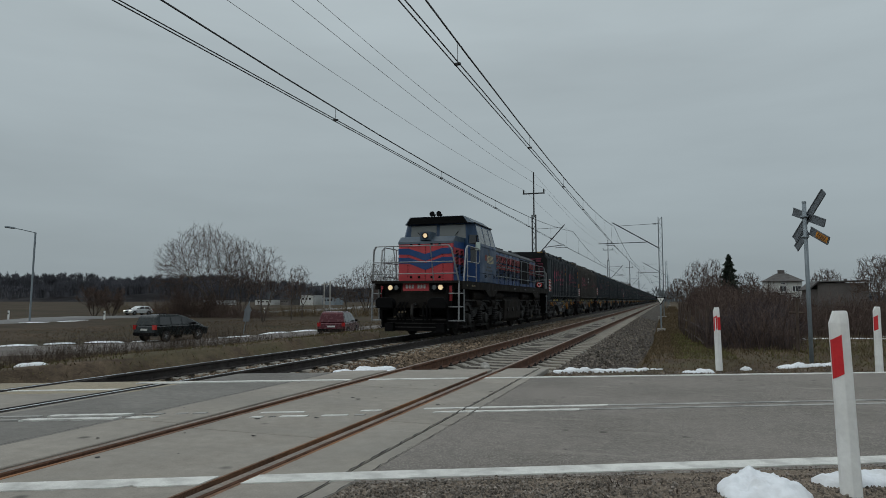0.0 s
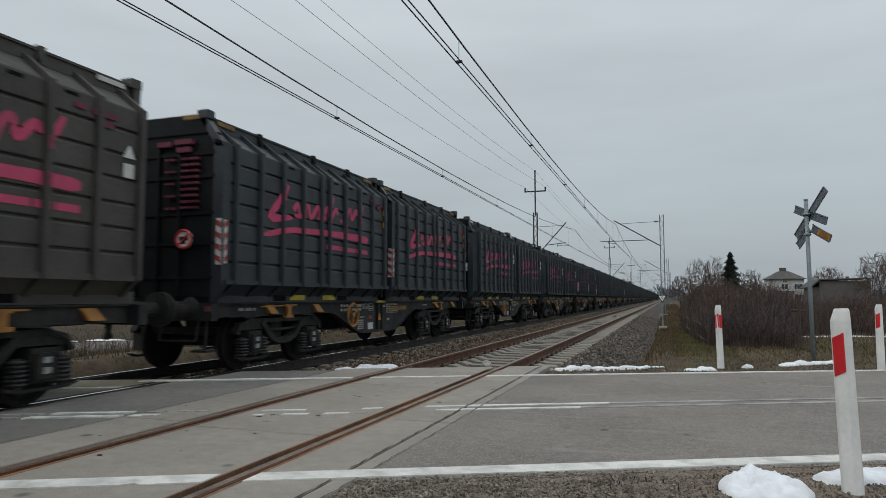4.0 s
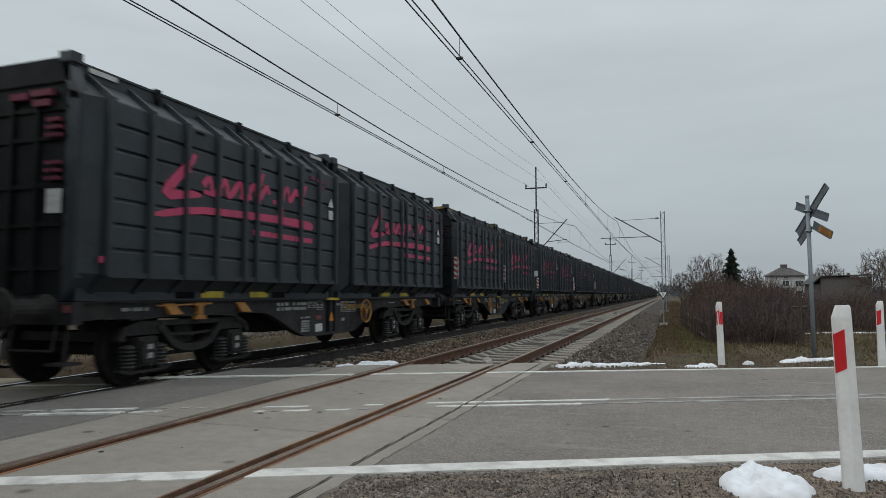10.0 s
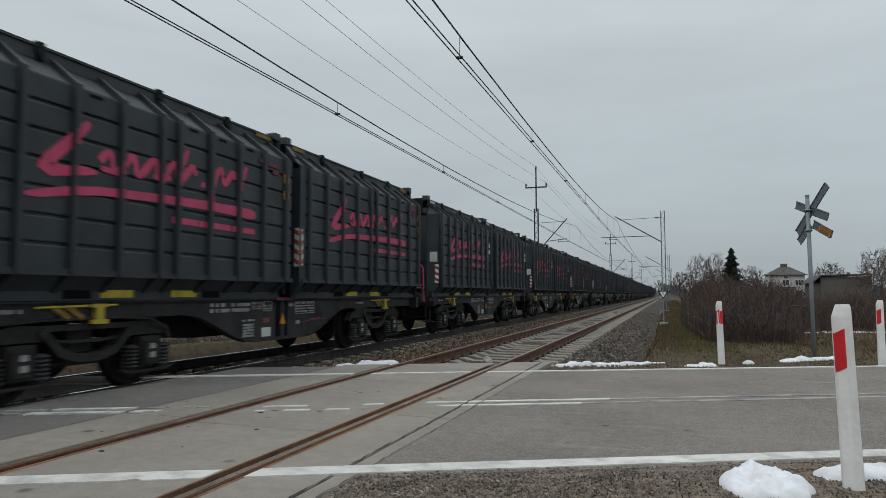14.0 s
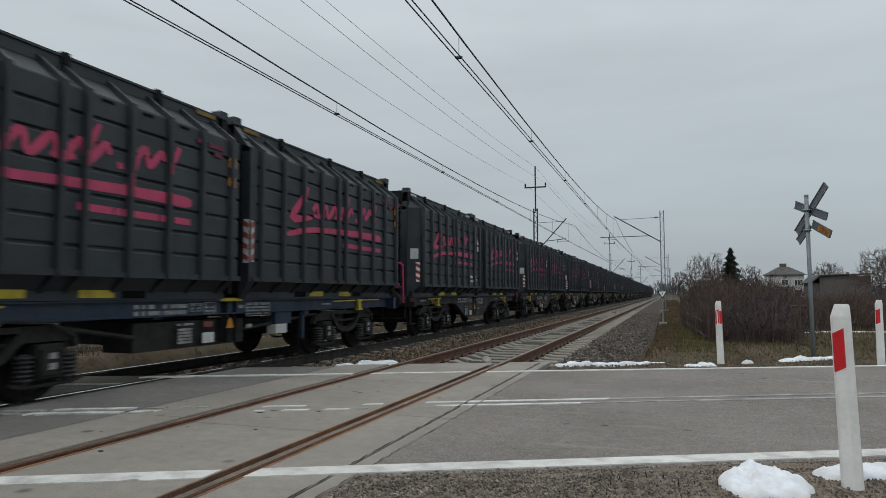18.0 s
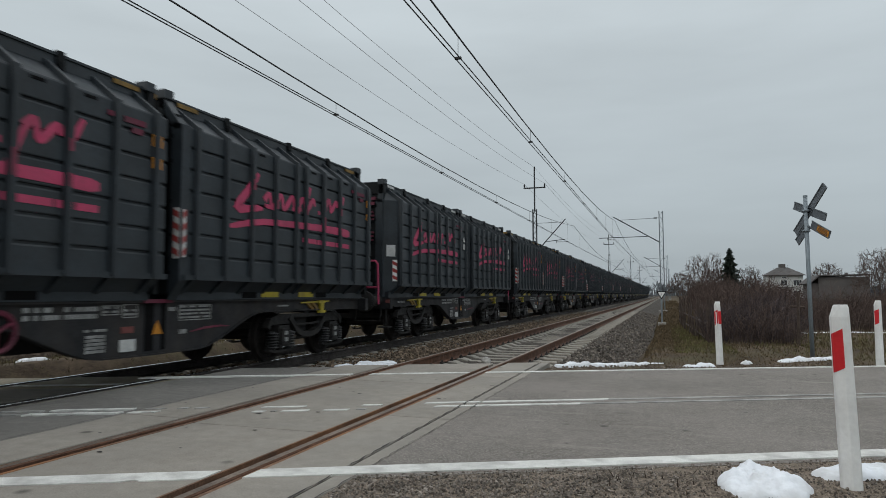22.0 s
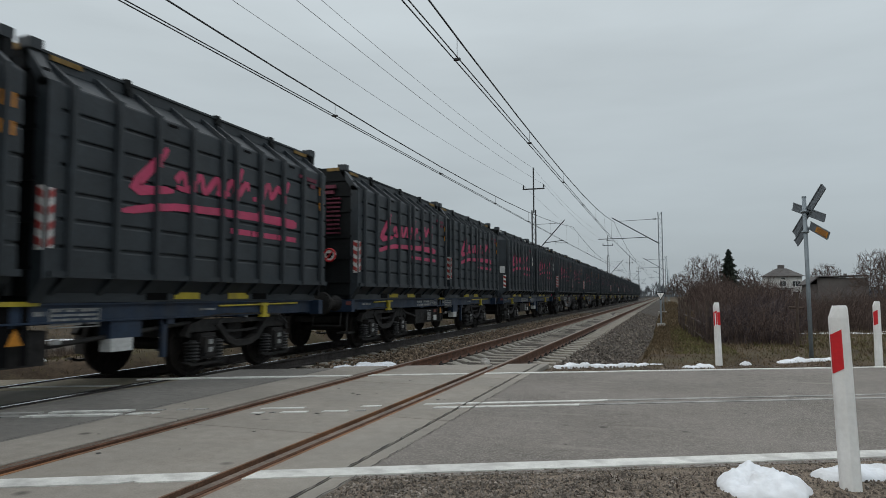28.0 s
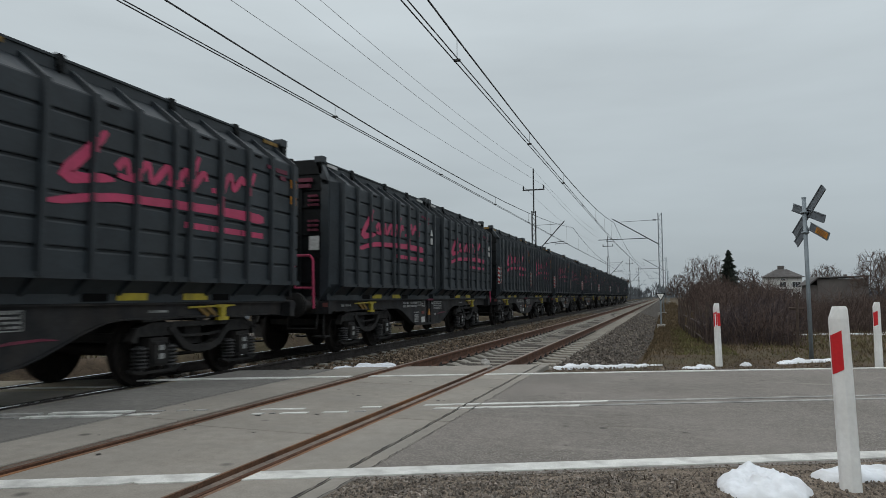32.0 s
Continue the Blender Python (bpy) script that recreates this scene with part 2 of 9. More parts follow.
M_CREAM = mat("cream_gold_paint", (0.50, 0.43, 0.26), 0.6, var=0.15, scale=6, bump=0, dirt=(0.2, 0.17, 0.12), dirt_amount=0.5, dirt_scale=6)
M_PLATE = mat("pale_marking", (0.55, 0.56, 0.55), 0.6, var=0.15, scale=6, bump=0, dirt=(0.2, 0.2, 0.2), dirt_amount=0.6, dirt_scale=6)
M_WHITE = mat("white_plastic", (0.74, 0.75, 0.74), 0.45, var=0.05, scale=3, bump=0.03, fine=40, dirt=(0.45, 0.44, 0.42), dirt_amount=0.4, dirt_scale=4)
M_RED = mat("red_reflector", (0.52, 0.022, 0.028), 0.4, var=0.08, scale=5, bump=0.02, fine=60)
M_RED_DULL = mat("dusty_red_stripe", (0.34, 0.045, 0.042), 0.6, var=0.15, scale=6, bump=0, dirt=(0.12, 0.05, 0.05), dirt_amount=0.6, dirt_scale=6)
M_LOCO_RED = mat("weathered_red_loco_paint", (0.40, 0.040, 0.050), 0.45, var=0.12, scale=1.2, bump=0.05, fine=30, dirt=(0.20, 0.05, 0.05), dirt_amount=0.4)
M_LOCO_BLUE = mat("blue_loco_paint", (0.006, 0.044, 0.160), 0.4, var=0.15, scale=1.2, bump=0.05, fine=30, dirt=(0.03, 0.055, 0.11), dirt_amount=0.5)
M_LOCO_GREY = mat("blue_grey_loco_paint", (0.036, 0.062, 0.092), 0.45, var=0.15, scale=1.0, bump=0.05, fine=30, dirt=(0.06, 0.065, 0.07), dirt_amount=0.5)
M_LOCO_CAB = mat("dull_navy_loco_paint", (0.008, 0.036, 0.092), 0.45, var=0.18, scale=1.0, bump=0.05, fine=30, dirt=(0.03, 0.045, 0.066), dirt_amount=0.6)
M_LOCO_ROOF = mat("dark_loco_roof", (0.018, 0.024, 0.03), 0.65, var=0.2, scale=1, bump=0.05, fine=20)
M_LOCO_FRAME = mat("brownish_black_loco_frame", (0.0175, 0.0158, 0.0145), 0.78, spec=0.06, var=0.25, scale=1.5, bump=0.1, fine=30, dirt=(0.030, 0.025, 0.021), dirt_amount=0.5)
M_MIRROR = pane_mat("pale_mirror_glass", (0.42, 0.52, 0.48), 0.15)
M_LOUVRE = mat("black_louvres", (0.008, 0.008, 0.009), 0.75, spec=0.06, var=0.2, scale=3, bump=0)
M_STEEL = mat("bare_grey_rail_steel", (0.26, 0.27, 0.28), 0.4, 0.4, var=0.12, scale=3, bump=0.05)
M_GALV = mat("galvanised_steel", (0.20, 0.235, 0.26), 0.55, 0.2, var=0.12, scale=3, bump=0.05, fine=30)
M_SIGN_BACK = mat("grey_sign_backs", (0.115, 0.13, 0.145), 0.6, 0.0, var=0.12, scale=3, bump=0.05)
M_MAST = mat("grey_lattice_mast", (0.15, 0.172, 0.185), 0.6, 0.3, var=0.2, scale=2, bump=0.1)
M_MAST_DARK = mat("dark_steel_pole", (0.035, 0.037, 0.04), 0.6, 0.3, var=0.2, scale=2, bump=0.1)
M_WIRE = mat("dark_copper_wire", (0.035, 0.035, 0.036), 0.6, 0.5, var=0.1, scale=1, bump=0)
M_WIRE_THIN = mat("aluminium_line_wire", (0.40, 0.41, 0.42), 0.5, 0.5, var=0.1, scale=1, bump=0)
M_CONCRETE = mat("old_concrete", (0.30, 0.29, 0.27), 0.9, var=0.2, scale=2, bump=0.3, fine=40)
M_PLASTER = mat("pale_house_plaster", (0.46, 0.465, 0.455), 0.9, var=0.1, scale=0.4, bump=0.1, fine=8, dirt=(0.33, 0.32, 0.30), dirt_amount=0.5, dirt_scale=0.5)
M_GREY_WALL = mat("grey_block_wall", (0.105, 0.096, 0.092), 0.9, var=0.15, scale=0.4, bump=0.1, fine=8)
M_ROOF = mat("dark_roof", (0.075, 0.07, 0.068), 0.8, var=0.2, scale=0.6, bump=0.2, fine=10)
M_WOOD_OLD = mat("old_brown_wood", (0.062, 0.045, 0.036), 0.9, var=0.3, scale=3, bump=0.4, fine=25)
M_GLASS_DARK = pane_mat("dark_glass", (0.018, 0.02, 0.022))
M_GLASS_PALE = pane_mat("dusty_cab_glass", (0.11, 0.122, 0.124), 0.12)
M_VAN_GREEN = mat("dark_green_car_paint", (0.008, 0.013, 0.014), 0.25, 0.3, var=0.05, scale=2, bump=0, spec=0.6)
M_VAN_RED = mat("dark_red_car_paint", (0.065, 0.008, 0.014), 0.25, 0.3, var=0.05, scale=2, bump=0, spec=0.6)
M_CAR_SILVER = mat("silver_white_car_paint", (0.60, 0.62, 0.63), 0.25, 0.3, var=0.04, scale=2, bump=0, spec=0.6)
M_TYRE = mat("tyre_rubber", (0.02, 0.02, 0.02), 0.85, var=0.15, scale=8, bump=0.1)
M_BLACK = mat("black_plastic", (0.005, 0.005, 0.0055), 0.7, spec=0.06, var=0.15, scale=8, bump=0)
M_FADED_RED = mat("faded_red_plate", (0.16, 0.05, 0.045), 0.7, var=0.2, scale=8, bump=0)
M_TAIL = mat("red_tail_lamp", (0.30, 0.015, 0.015), 0.2, var=0.05, scale=8, bump=0)
M_AMBER = mat("amber_sticker", (0.50, 0.20, 0.015), 0.5, var=0.15, scale=8, bump=0)
M_LAMP_ON = glow("lit_headlamp", (1.0, 0.74, 0.44), 0.75)
M_LAMP_SMALL = glow("lit_red_car_lamp", (0.4, 0.02, 0.015), 0.03)
M_LAMP_WHITE = glow("lit_white_car_lamp", (1.0, 0.95, 0.85), 1.2)


# ---- mesh helpers ----
def box(bm, x0, x1, y0, y1, z0, z1):
    v = [bm.verts.new((x, y, z)) for z in (z0, z1) for x, y in ((x0, y0), (x1, y0), (x1, y1), (x0, y1))]
    for f in ((3, 2, 1, 0), (4, 5, 6, 7), (0, 1, 5, 4), (1, 2, 6, 5), (2, 3, 7, 6), (3, 0, 4, 7)):
        bm.faces.new([v[i] for i in f])


def sweep(bm, profile, a, b, axis="y"):
    """A closed profile drawn from a to b along an axis. axis y: profile in x, z; x: in y, z; z: in x, y."""
    def at(p, s):
        return {"y": (p[0], s, p[1]), "x": (s, p[0], p[1]), "z": (p[0], p[1], s)}[axis]
    r0 = [bm.verts.new(at(p, a)) for p in profile]
    r1 = [bm.verts.new(at(p, b)) for p in profile]
    n = len(profile)
    for i in range(n):
        bm.faces.new((r0[i], r0[(i + 1) % n], r1[(i + 1) % n], r1[i]))
    bm.faces.new(r0[::-1])
    bm.faces.new(r1)
    bmesh.ops.recalc_face_normals(bm, faces=bm.faces)


def rod(bm, p, q, r, n=6, r2=None):
    p, q = Vector(p), Vector(q)
    d = (q - p).normalized()
    u = d.orthogonal().normalized()
    w = d.cross(u)
    rings = []
    for c, rad in ((p, r), (q, r if r2 is None else r2)):
        rings.append([bm.verts.new(c + (u * math.cos(2 * math.pi * i / n) + w * math.sin(2 * math.pi * i / n)) * rad) for i in range(n)])
    for i in range(n):
        bm.faces.new((rings[0][i], rings[0][(i + 1) % n], rings[1][(i + 1) % n], rings[1][i]))
    bm.faces.new(rings[0][::-1])
    bm.faces.new(rings[1])


def bent(bm, points, r, n=6):
    for p, q in zip(points, points[1:]):
        rod(bm, p, q, r, n)


def turned(bm, outline, axis, centre, n=20):
    """A turned solid: outline of (along, radius) round an axis x or z."""
    rings = []
    for a, r in outline:
        ring = []
        for i in range(n):
            c, s = math.cos(2 * math.pi * i / n) * r, math.sin(2 * math.pi * i / n) * r
            o = {"x": (a, c, s), "y": (c, a, s), "z": (c, s, a)}[axis]
            ring.append(bm.verts.new(Vector(centre) + Vector(o)))
        rings.append(ring)
    for r0, r1 in zip(rings, rings[1:]):
        for i in range(n):
            bm.faces.new((r0[i], r0[(i + 1) % n], r1[(i + 1) % n], r1[i]))
    bm.faces.new(rings[0][::-1])
    bm.faces.new(rings[-1])
    bmesh.ops.recalc_face_normals(bm, faces=bm.faces)


def ring(bm, centre, radius, r, axis="x", n=18, k=5):
    loops = []
    for i in range(n):
        a = 2 * math.pi * i / n
        loop = []
        for j in range(k):
            b = 2 * math.pi * j / k
            rr = radius + r * math.cos(b)
            off = r * math.sin(b)
            o = {"x": (off, rr * math.cos(a), rr * math.sin(a)), "y": (rr * math.cos(a), off, rr * math.sin(a)), "z": (rr * math.cos(a), rr * math.sin(a), off)}[axis]
            loop.append(bm.verts.new(Vector(centre) + Vector(o)))
        loops.append(loop)
    for i in range(n):
        for j in range(k):
            bm.faces.new((loops[i][j], loops[(i + 1) % n][j], loops[(i + 1) % n][(j + 1) % k], loops[i][(j + 1) % k]))


def mesh_of(name, bm, material, smooth=False, bevel=0.0):
    if bevel:
        bmesh.ops.bevel(bm, geom=[e for e in bm.edges if len(e.link_faces) == 2 and e.calc_face_angle(0) > 0.6], offset=bevel, segments=1, affect="EDGES")
    me = bpy.data.meshes.new(name)
    bm.to_mesh(me)
    bm.free()
    me.materials.append(material)
    if smooth:
        for f in me.polygons:
            f.use_smooth = True
    return me


def part(name, bm, material, parent=None, label="", smooth=False, bevel=0.0, at=(0, 0, 0)):
    ob = new(name, mesh_of(name, bm, material, smooth, bevel))
    ob.parent = parent
    ob.location = at
    if label:
        tagged(ob, label)
    return ob


def again(name, mesh, parent, at=(0, 0, 0), turn=0.0, label=""):
    """One more part on a mesh that exists."""
    ob = new(name, mesh)
    ob.parent = parent
    ob.location, ob.rotation_euler = at, (0, 0, turn)
    if label:
        tagged(ob, label)
    return ob


def thing(name, label, category, group="", kind="", at=(0, 0, 0)):
    ob = new(name)
    ob.empty_display_size = 0.2
    ob.location = at
    return tagged(ob, label, category, group, kind)


def boxes(*rows):
    bm = bmesh.new()
    for r in rows:
        box(bm, *r)
    return bm


def rods(points, r, n=6):
    bm = bmesh.new()
    for p, q in points:
        rod(bm, p, q, r, n)
    return bm


def data_mesh(name, verts, faces, material, smooth=False):
    me = bpy.data.meshes.new(name)
    me.from_pydata(verts.tolist() if hasattr(verts, "tolist") else verts, [], faces.tolist() if hasattr(faces, "tolist") else faces)
    me.materials.append(material)
    if smooth:
        me.polygons.foreach_set("use_smooth", [True] * len(me.polygons))
    me.update()
    return me


def sticks(name, p, q, r0, r1, material, sides=3):
    """Many thin tapered sticks in one mesh: ends p and q (n x 3), radii at both ends."""
    p, q = np.asarray(p, float), np.asarray(q, float)
    n = len(p)
    d = q - p
    d /= np.linalg.norm(d, axis=1, keepdims=True) + 1e-9
    ref = np.where(np.abs(d[:, 2:3]) > 0.9, np.array([[1.0, 0, 0]]), np.array([[0, 0, 1.0]]))
    u = np.cross(d, ref)
    u /= np.linalg.norm(u, axis=1, keepdims=True) + 1e-9
    w = np.cross(d, u)
    r0, r1 = np.broadcast_to(r0, n)[:, None], np.broadcast_to(r1, n)[:, None]
    rings = []
    for c, r in ((p, r0), (q, r1)):
        for i in range(sides):
            a = 2 * math.pi * i / sides
            rings.append(c + (u * math.cos(a) + w * math.sin(a)) * r)
    verts = np.stack(rings, 1).reshape(-1, 3)
    base = np.arange(n)[:, None] * (2 * sides)
    faces = np.concatenate([base + np.array([[i, (i + 1) % sides, sides + (i + 1) % sides, sides + i]]) for i in range(sides)])
    return data_mesh(name, verts, faces, material)


# ---- the plan: y runs along the tracks, the road crosses them at a slant ----
ROAD = radians(25.8)
RD, RN = (math.cos(ROAD), math.sin(ROAD)), (-math.sin(ROAD), math.cos(ROAD))
NEAR_RAILS, NEAR_MID = (-2.53, -4.05), -3.29
FAR_RAILS, FAR_MID, FAR_Z = (-6.73, -8.235), -7.48, -0.08


def across(x, n):
    """The y at which the line at distance n over the road meets x."""
    return (n - RN[0] * x) / RN[1]


def over(x, y):
    return RN[0] * x + RN[1] * y


def ease(v):
    v = min(1.0, max(0.0, v))
    return v * v * (3 - 2 * v)


def height(x, y):
    """The ground."""
    n = over(x, y)
    z = -0.075
    if x < -9.6:
        z -= 1.42 * ease((-9.6 - x) / 13.0)
    if x > -1.0:
        z -= 0.30 * ease((n - 11.5) / 14.0)
    if x > -1.9:
        z += 0.066 * ease((4.9 - n) / 0.3) - 0.05 * ease((3.6 - n) / 1.5)
    if -10.6 < x < -0.25 and (n > 10.4 or n < 2.7):
        z -= 0.5 * ease((x + 10.6) / 0.8) * ease((-0.25 - x) / 0.6) * ease(max((n - 10.4) / 0.5, (2.7 - n) / 0.5))
    if -9.4 < x < -5.9:
        z -= 0.12 * ease((x + 9.4) / 0.3) * ease((-5.9 - x) / 0.2)
    far = math.hypot(x, y)
    z += 0.05 * noise.noise(Vector((x * 0.35, y * 0.35, 0))) * (1 if (n > 9.6 or n < 3.9) else 0) * min(1, abs(x + 5.5) / 8)
    z += 0.35 * noise.noise(Vector((x * 0.05, y * 0.05, 3))) * ease((far - 30) / 60)
    return z


def steps(*spans):
    out = []
    for a, b, s in spans:
        out += list(np.arange(a, b - 1e-6, s))
    return out + [spans[-1][1]]


def build_ground():
    xs = steps((-2600, -300, 230), (-300, -60, 12), (-60, -12, 1.2), (-12, 6, 0.3), (6, 30, 1.0), (30, 300, 15), (300, 2600, 230))
    ys = steps((-400, -20, 38), (-20, 1, 1.5), (1, 20, 0.3), (20, 70, 1.2), (70, 300, 11), (300, 3000, 270))
    verts = [(x, y, height(x, y)) for y in ys for x in xs]
    w = len(xs)
    faces = [(j * w + i, j * w + i + 1, (j + 1) * w + i + 1, (j + 1) * w + i) for j in range(len(ys) - 1) for i in range(w - 1)]
    me = data_mesh("ground", verts, faces, M_FIELD, True)
    me.materials.append(M_VERGE)
    me.materials.append(M_DIRT)
    for f in me.polygons:
        c = f.center
        if over(c.x, c.y) < 4.6 and -3 < c.x < 12:
            f.material_index = 2
        elif (math.hypot(c.x, c.y) < 45 and c.x > -10) or (-1 < c.x < 12 and c.y < 300) or (c.x <= -10 and c.y < 60 and c.x > -26):
            f.material_index = 1
    return tagged(new("ground", me), "flat brown winter ground with dry grass", "ground", kind="structure")


build_ground()


def slab_poly(points, z0, z1):
    bm = bmesh.new()
    sweep(bm, points, z0, z1, "z")
    return bm


def road_piece(name, x0, x1, n0, n1, z0, z1, material, parent):
    pts = [(x0, across(x0, n0)), (x1, across(x1, n0)), (x1, across(x1, n1)), (x0, across(x0, n1))]
    return part(name, slab_poly(pts, z0, z1), material, parent)


road = thing("road", "grey asphalt road over the level crossing", "road", kind="structure")
road_piece("asphalt", -1.820, 70, 4.08, 9.36, -0.30, -0.004, M_ASPHALT, road)
road_piece("asphalt", -6.11, -4.82, 2.6, 10.3, -0.30, -0.010, M_ASPHALT_DARK, road)
# the road beyond the tracks follows the falling ground
bm = bmesh.new()
prev = None
for i in range(15):
    x = -9.63 - i * 1.6
    row = [bm.verts.new((x, across(x, n), -0.06 - (1.40 * ease((-9.6 - x) / 13.0)))) for n in (3.2, 9.8)]
    low = [bm.verts.new((v.co.x, v.co.y, v.co.z - 0.3)) for v in row]
    if prev:
        for a, b, c, d in ((prev[0], prev[1], row[1], row[0]), (prev[2], low[0], low[1], prev[3]), (prev[0], row[0], low[0], prev[2]), (prev[1], prev[3], low[1], row[1])):
            bm.faces.new((a, b, c, d))
    prev = row + low
bmesh.ops.recalc_face_normals(bm, faces=bm.faces)
part("asphalt", bm, M_ASPHALT, road)

# painted lines, broken where the rails run
CLEAR = [(-6.63, -4.14), (-3.90, -2.66), (-2.44, 60)]


def line(n, w, spans, material, z=0.0, h=0.004, fray=0.006):
    """Thick road paint with frayed edges."""
    rs = random.Random(int(n * 1000 + w * 77))
    for a, b in spans:
        k = max(2, min(160, int((b - a) / 0.05)))
        near, far = [], []
        for i in range(k + 1):
            x = a + (b - a) * i / k
            bite = rs.uniform(0.15, 0.5) * w if rs.random() < (0.03 if w > 0.1 else 0.07) else 0.0
            near.append((x, across(x, n - w / 2 + rs.uniform(0, fray) + bite)))
            far.append((x, across(x, n + w / 2 - rs.uniform(0, fray))))
        bm = bmesh.new()
        lo = [[bm.verts.new((p[0], p[1], z + h)) for p in side] for side in (near, far)]
        dn = [[bm.verts.new((p[0], p[1], z - 0.012)) for p in side] for side in (near, far)]
        for i in range(k):
            bm.faces.new((lo[0][i], lo[0][i + 1], lo[1][i + 1], lo[1][i]))
            bm.faces.new((dn[0][i], dn[0][i + 1], lo[0][i + 1], lo[0][i]))
            bm.faces.new((lo[1][i], lo[1][i + 1], dn[1][i + 1], dn[1][i]))
        bm.faces.new((lo[0][0], lo[1][0], dn[1][0], dn[0][0]))
        bm.faces.new((lo[0][k], dn[0][k], dn[1][k], lo[1][k]))
        part("road_line", bm, material, road, "white painted road line")


line(4.235, 0.185, CLEAR, M_WHITE_LINE)
line(9.23, 0.12, CLEAR, M_WHITE_LINE)
line(9.23, 0.12, [(-8.05, -6.88)], M_WHITE_LINE, -0.082)
line(9.23, 0.10, [(-9.5, -8.4)], M_WORN_LINE, -0.082)
line(6.74, 0.085, [(-5.55, -4.9)], M_WHITE_LINE)
line(6.54, 0.09, [(-5.60, -4.86), (-4.78, -4.56)], M_WHITE_LINE)
line(6.72, 0.06, [(-5.95, -5.62), (-4.78, -4.62), (-4.5, -4.42), (-4.36, -4.26)], M_WORN_LINE)
line(6.67, 0.065, [(-3.76, -3.39), (-2.89, -2.72)], M_WHITE_LINE)
line(6.44, 0.07, [(-3.71, -3.62), (-3.47, -3.25), (-3.12, -2.91)], M_WHITE_LINE)
line(6.44, 0.05, [(-3.56, -3.52), (-2.84, -2.76)], M_WORN_LINE)
line(6.72, 0.085, [(-2.34, -1.97), (-1.95, -1.83), (-1.81, -0.6)], M_WHITE_LINE)
line(6.50, 0.085, [(-2.18, -1.97), (-1.95, -1.83), (-1.81, -0.85)], M_WHITE_LINE)
line(6.72, 0.08, [(-0.6, 16)], M_WORN_LINE, -0.001)
line(6.50, 0.085, [(-0.85, 16)], M_WORN_LINE, -0.001)
line(6.54, 0.07, [(-6.5, -5.65)], M_WORN_LINE, -0.001)

# concrete slabs of the crossing
crossing = thing("crossing_slabs", "grey concrete level crossing slabs beside the rails", "pavement", kind="structure")


def slab_rows(x0, x1, n0, n1, joints, z, material):
    ends = [across((x0 + x1) / 2, n0)] + [j for j in joints] + [None]
    for i in range(len(ends) - 1):
        ya, yb = ends[i], ends[i + 1]
        p0 = [(x0, across(x0, n0)), (x1, across(x1, n0))] if i == 0 else [(x0, ya + 0.006), (x1, ya + 0.006)]
        p1 = [(x1, across(x1, n1)), (x0, across(x0, n1))] if yb is None else [(x1, yb - 0.006), (x0, yb - 0.006)]
        part("slab", slab_poly(p0 + p1, z - 0.16, z), material, crossing, bevel=0.008)


slab_rows(-4.795, -4.165, 2.2, 10.45, (4.9, 7.9), -0.003, M_SLAB)
slab_rows(-3.895, -2.655, 2.2, 10.45, (4.75, 7.75), -0.003, M_SLAB)
slab_rows(-2.445, -1.967, 2.2, 10.5, (5.6, 8.6), -0.003, M_SLAB)
slab_rows(-1.955, -1.824, 2.2, 10.5, (5.6, 8.6), -0.006, M_SLAB)
for x0, x1, joint in ((-9.1, -8.34, 4.5), (-8.11, -6.86, 5.0), (-6.62, -6.13, 5.5)):
    slab_rows(x0, x1, 3.0, 8.95, (joint,), FAR_Z - 0.004, M_SLAB)
    slab_rows(x0, x1, 8.965, 10.1, (), FAR_Z - 0.004, M_SLAB_SANDY)


def crack(x, n0, n1, seed, wide=0.012):
    """A ragged dark crack along a joint, a little above the slabs."""
    rs = random.Random(seed)
    bm = bmesh.new()
    y, yb = across(x, n0), across(x, n1)
    prev = None
    while y < yb:
        c = x + rs.uniform(-0.012, 0.012)
        w = wide * rs.uniform(0.2, 1.3)
        row = [bm.verts.new((c - w, y, 0.0025)), bm.verts.new((c + w, y, 0.0025))]
        if prev:
            bm.faces.new((prev[0], prev[1], row[1], row[0]))
        prev = row
        y += rs.uniform(0.03, 0.09)
    part("joint_crack", bm, M_RAIL_DARK, crossing, "ragged dark crack along the slab joint")


crack(-1.961, 2.4, 10.4, 1, 0.007)
crack(-1.822, 3.0, 10.0, 2, 0.004)
crack(-4.81, 3.0, 10.2, 3, 0.006)
rs_ = random.Random(6)
pits = bmesh.new()
for _ in range(34):
    x = rs_.choice((rs_.uniform(-4.7, -4.3), rs_.uniform(-3.8, -2.75), rs_.uniform(-3.8, -2.75), rs_.uniform(-2.35, -1.95), rs_.uniform(-1.6, 3)))
    n = rs_.uniform(4.5, 9.6)
    y, r, a0 = across(x, n), rs_.uniform(0.009, 0.024), rs_.uniform(0, 3)
    if x > -1.7:
        r *= 0.6
    ringv = [pits.verts.new((x + r * 1.3 * math.cos(a) * rs_.uniform(0.7, 1.2), y + r * math.sin(a) * rs_.uniform(0.7, 1.2), 0.002)) for a in [a0 + k * 0.7854 for k in range(8)]]
    pits.faces.new(ringv)
tagged(part("chipped_pits", pits, M_RAIL_DARK, crossing, "small dark pits and oil spots"), kind="stuff")


# ---- the two tracks ----
def rail_profile(x, top):
    h = 0.172
    return [(x + a, top - h + b) for a, b in ((-0.075, 0), (0.075, 0), (0.075, 0.012), (0.012, 0.032), (0.010, 0.125), (0.036, 0.138), (0.036, 0.164), (0.028, 0.172),
                                               (-0.028, 0.172), (-0.036, 0.164), (-0.036, 0.138), (-0.010, 0.125), (-0.012, 0.032), (-0.075, 0.012))]


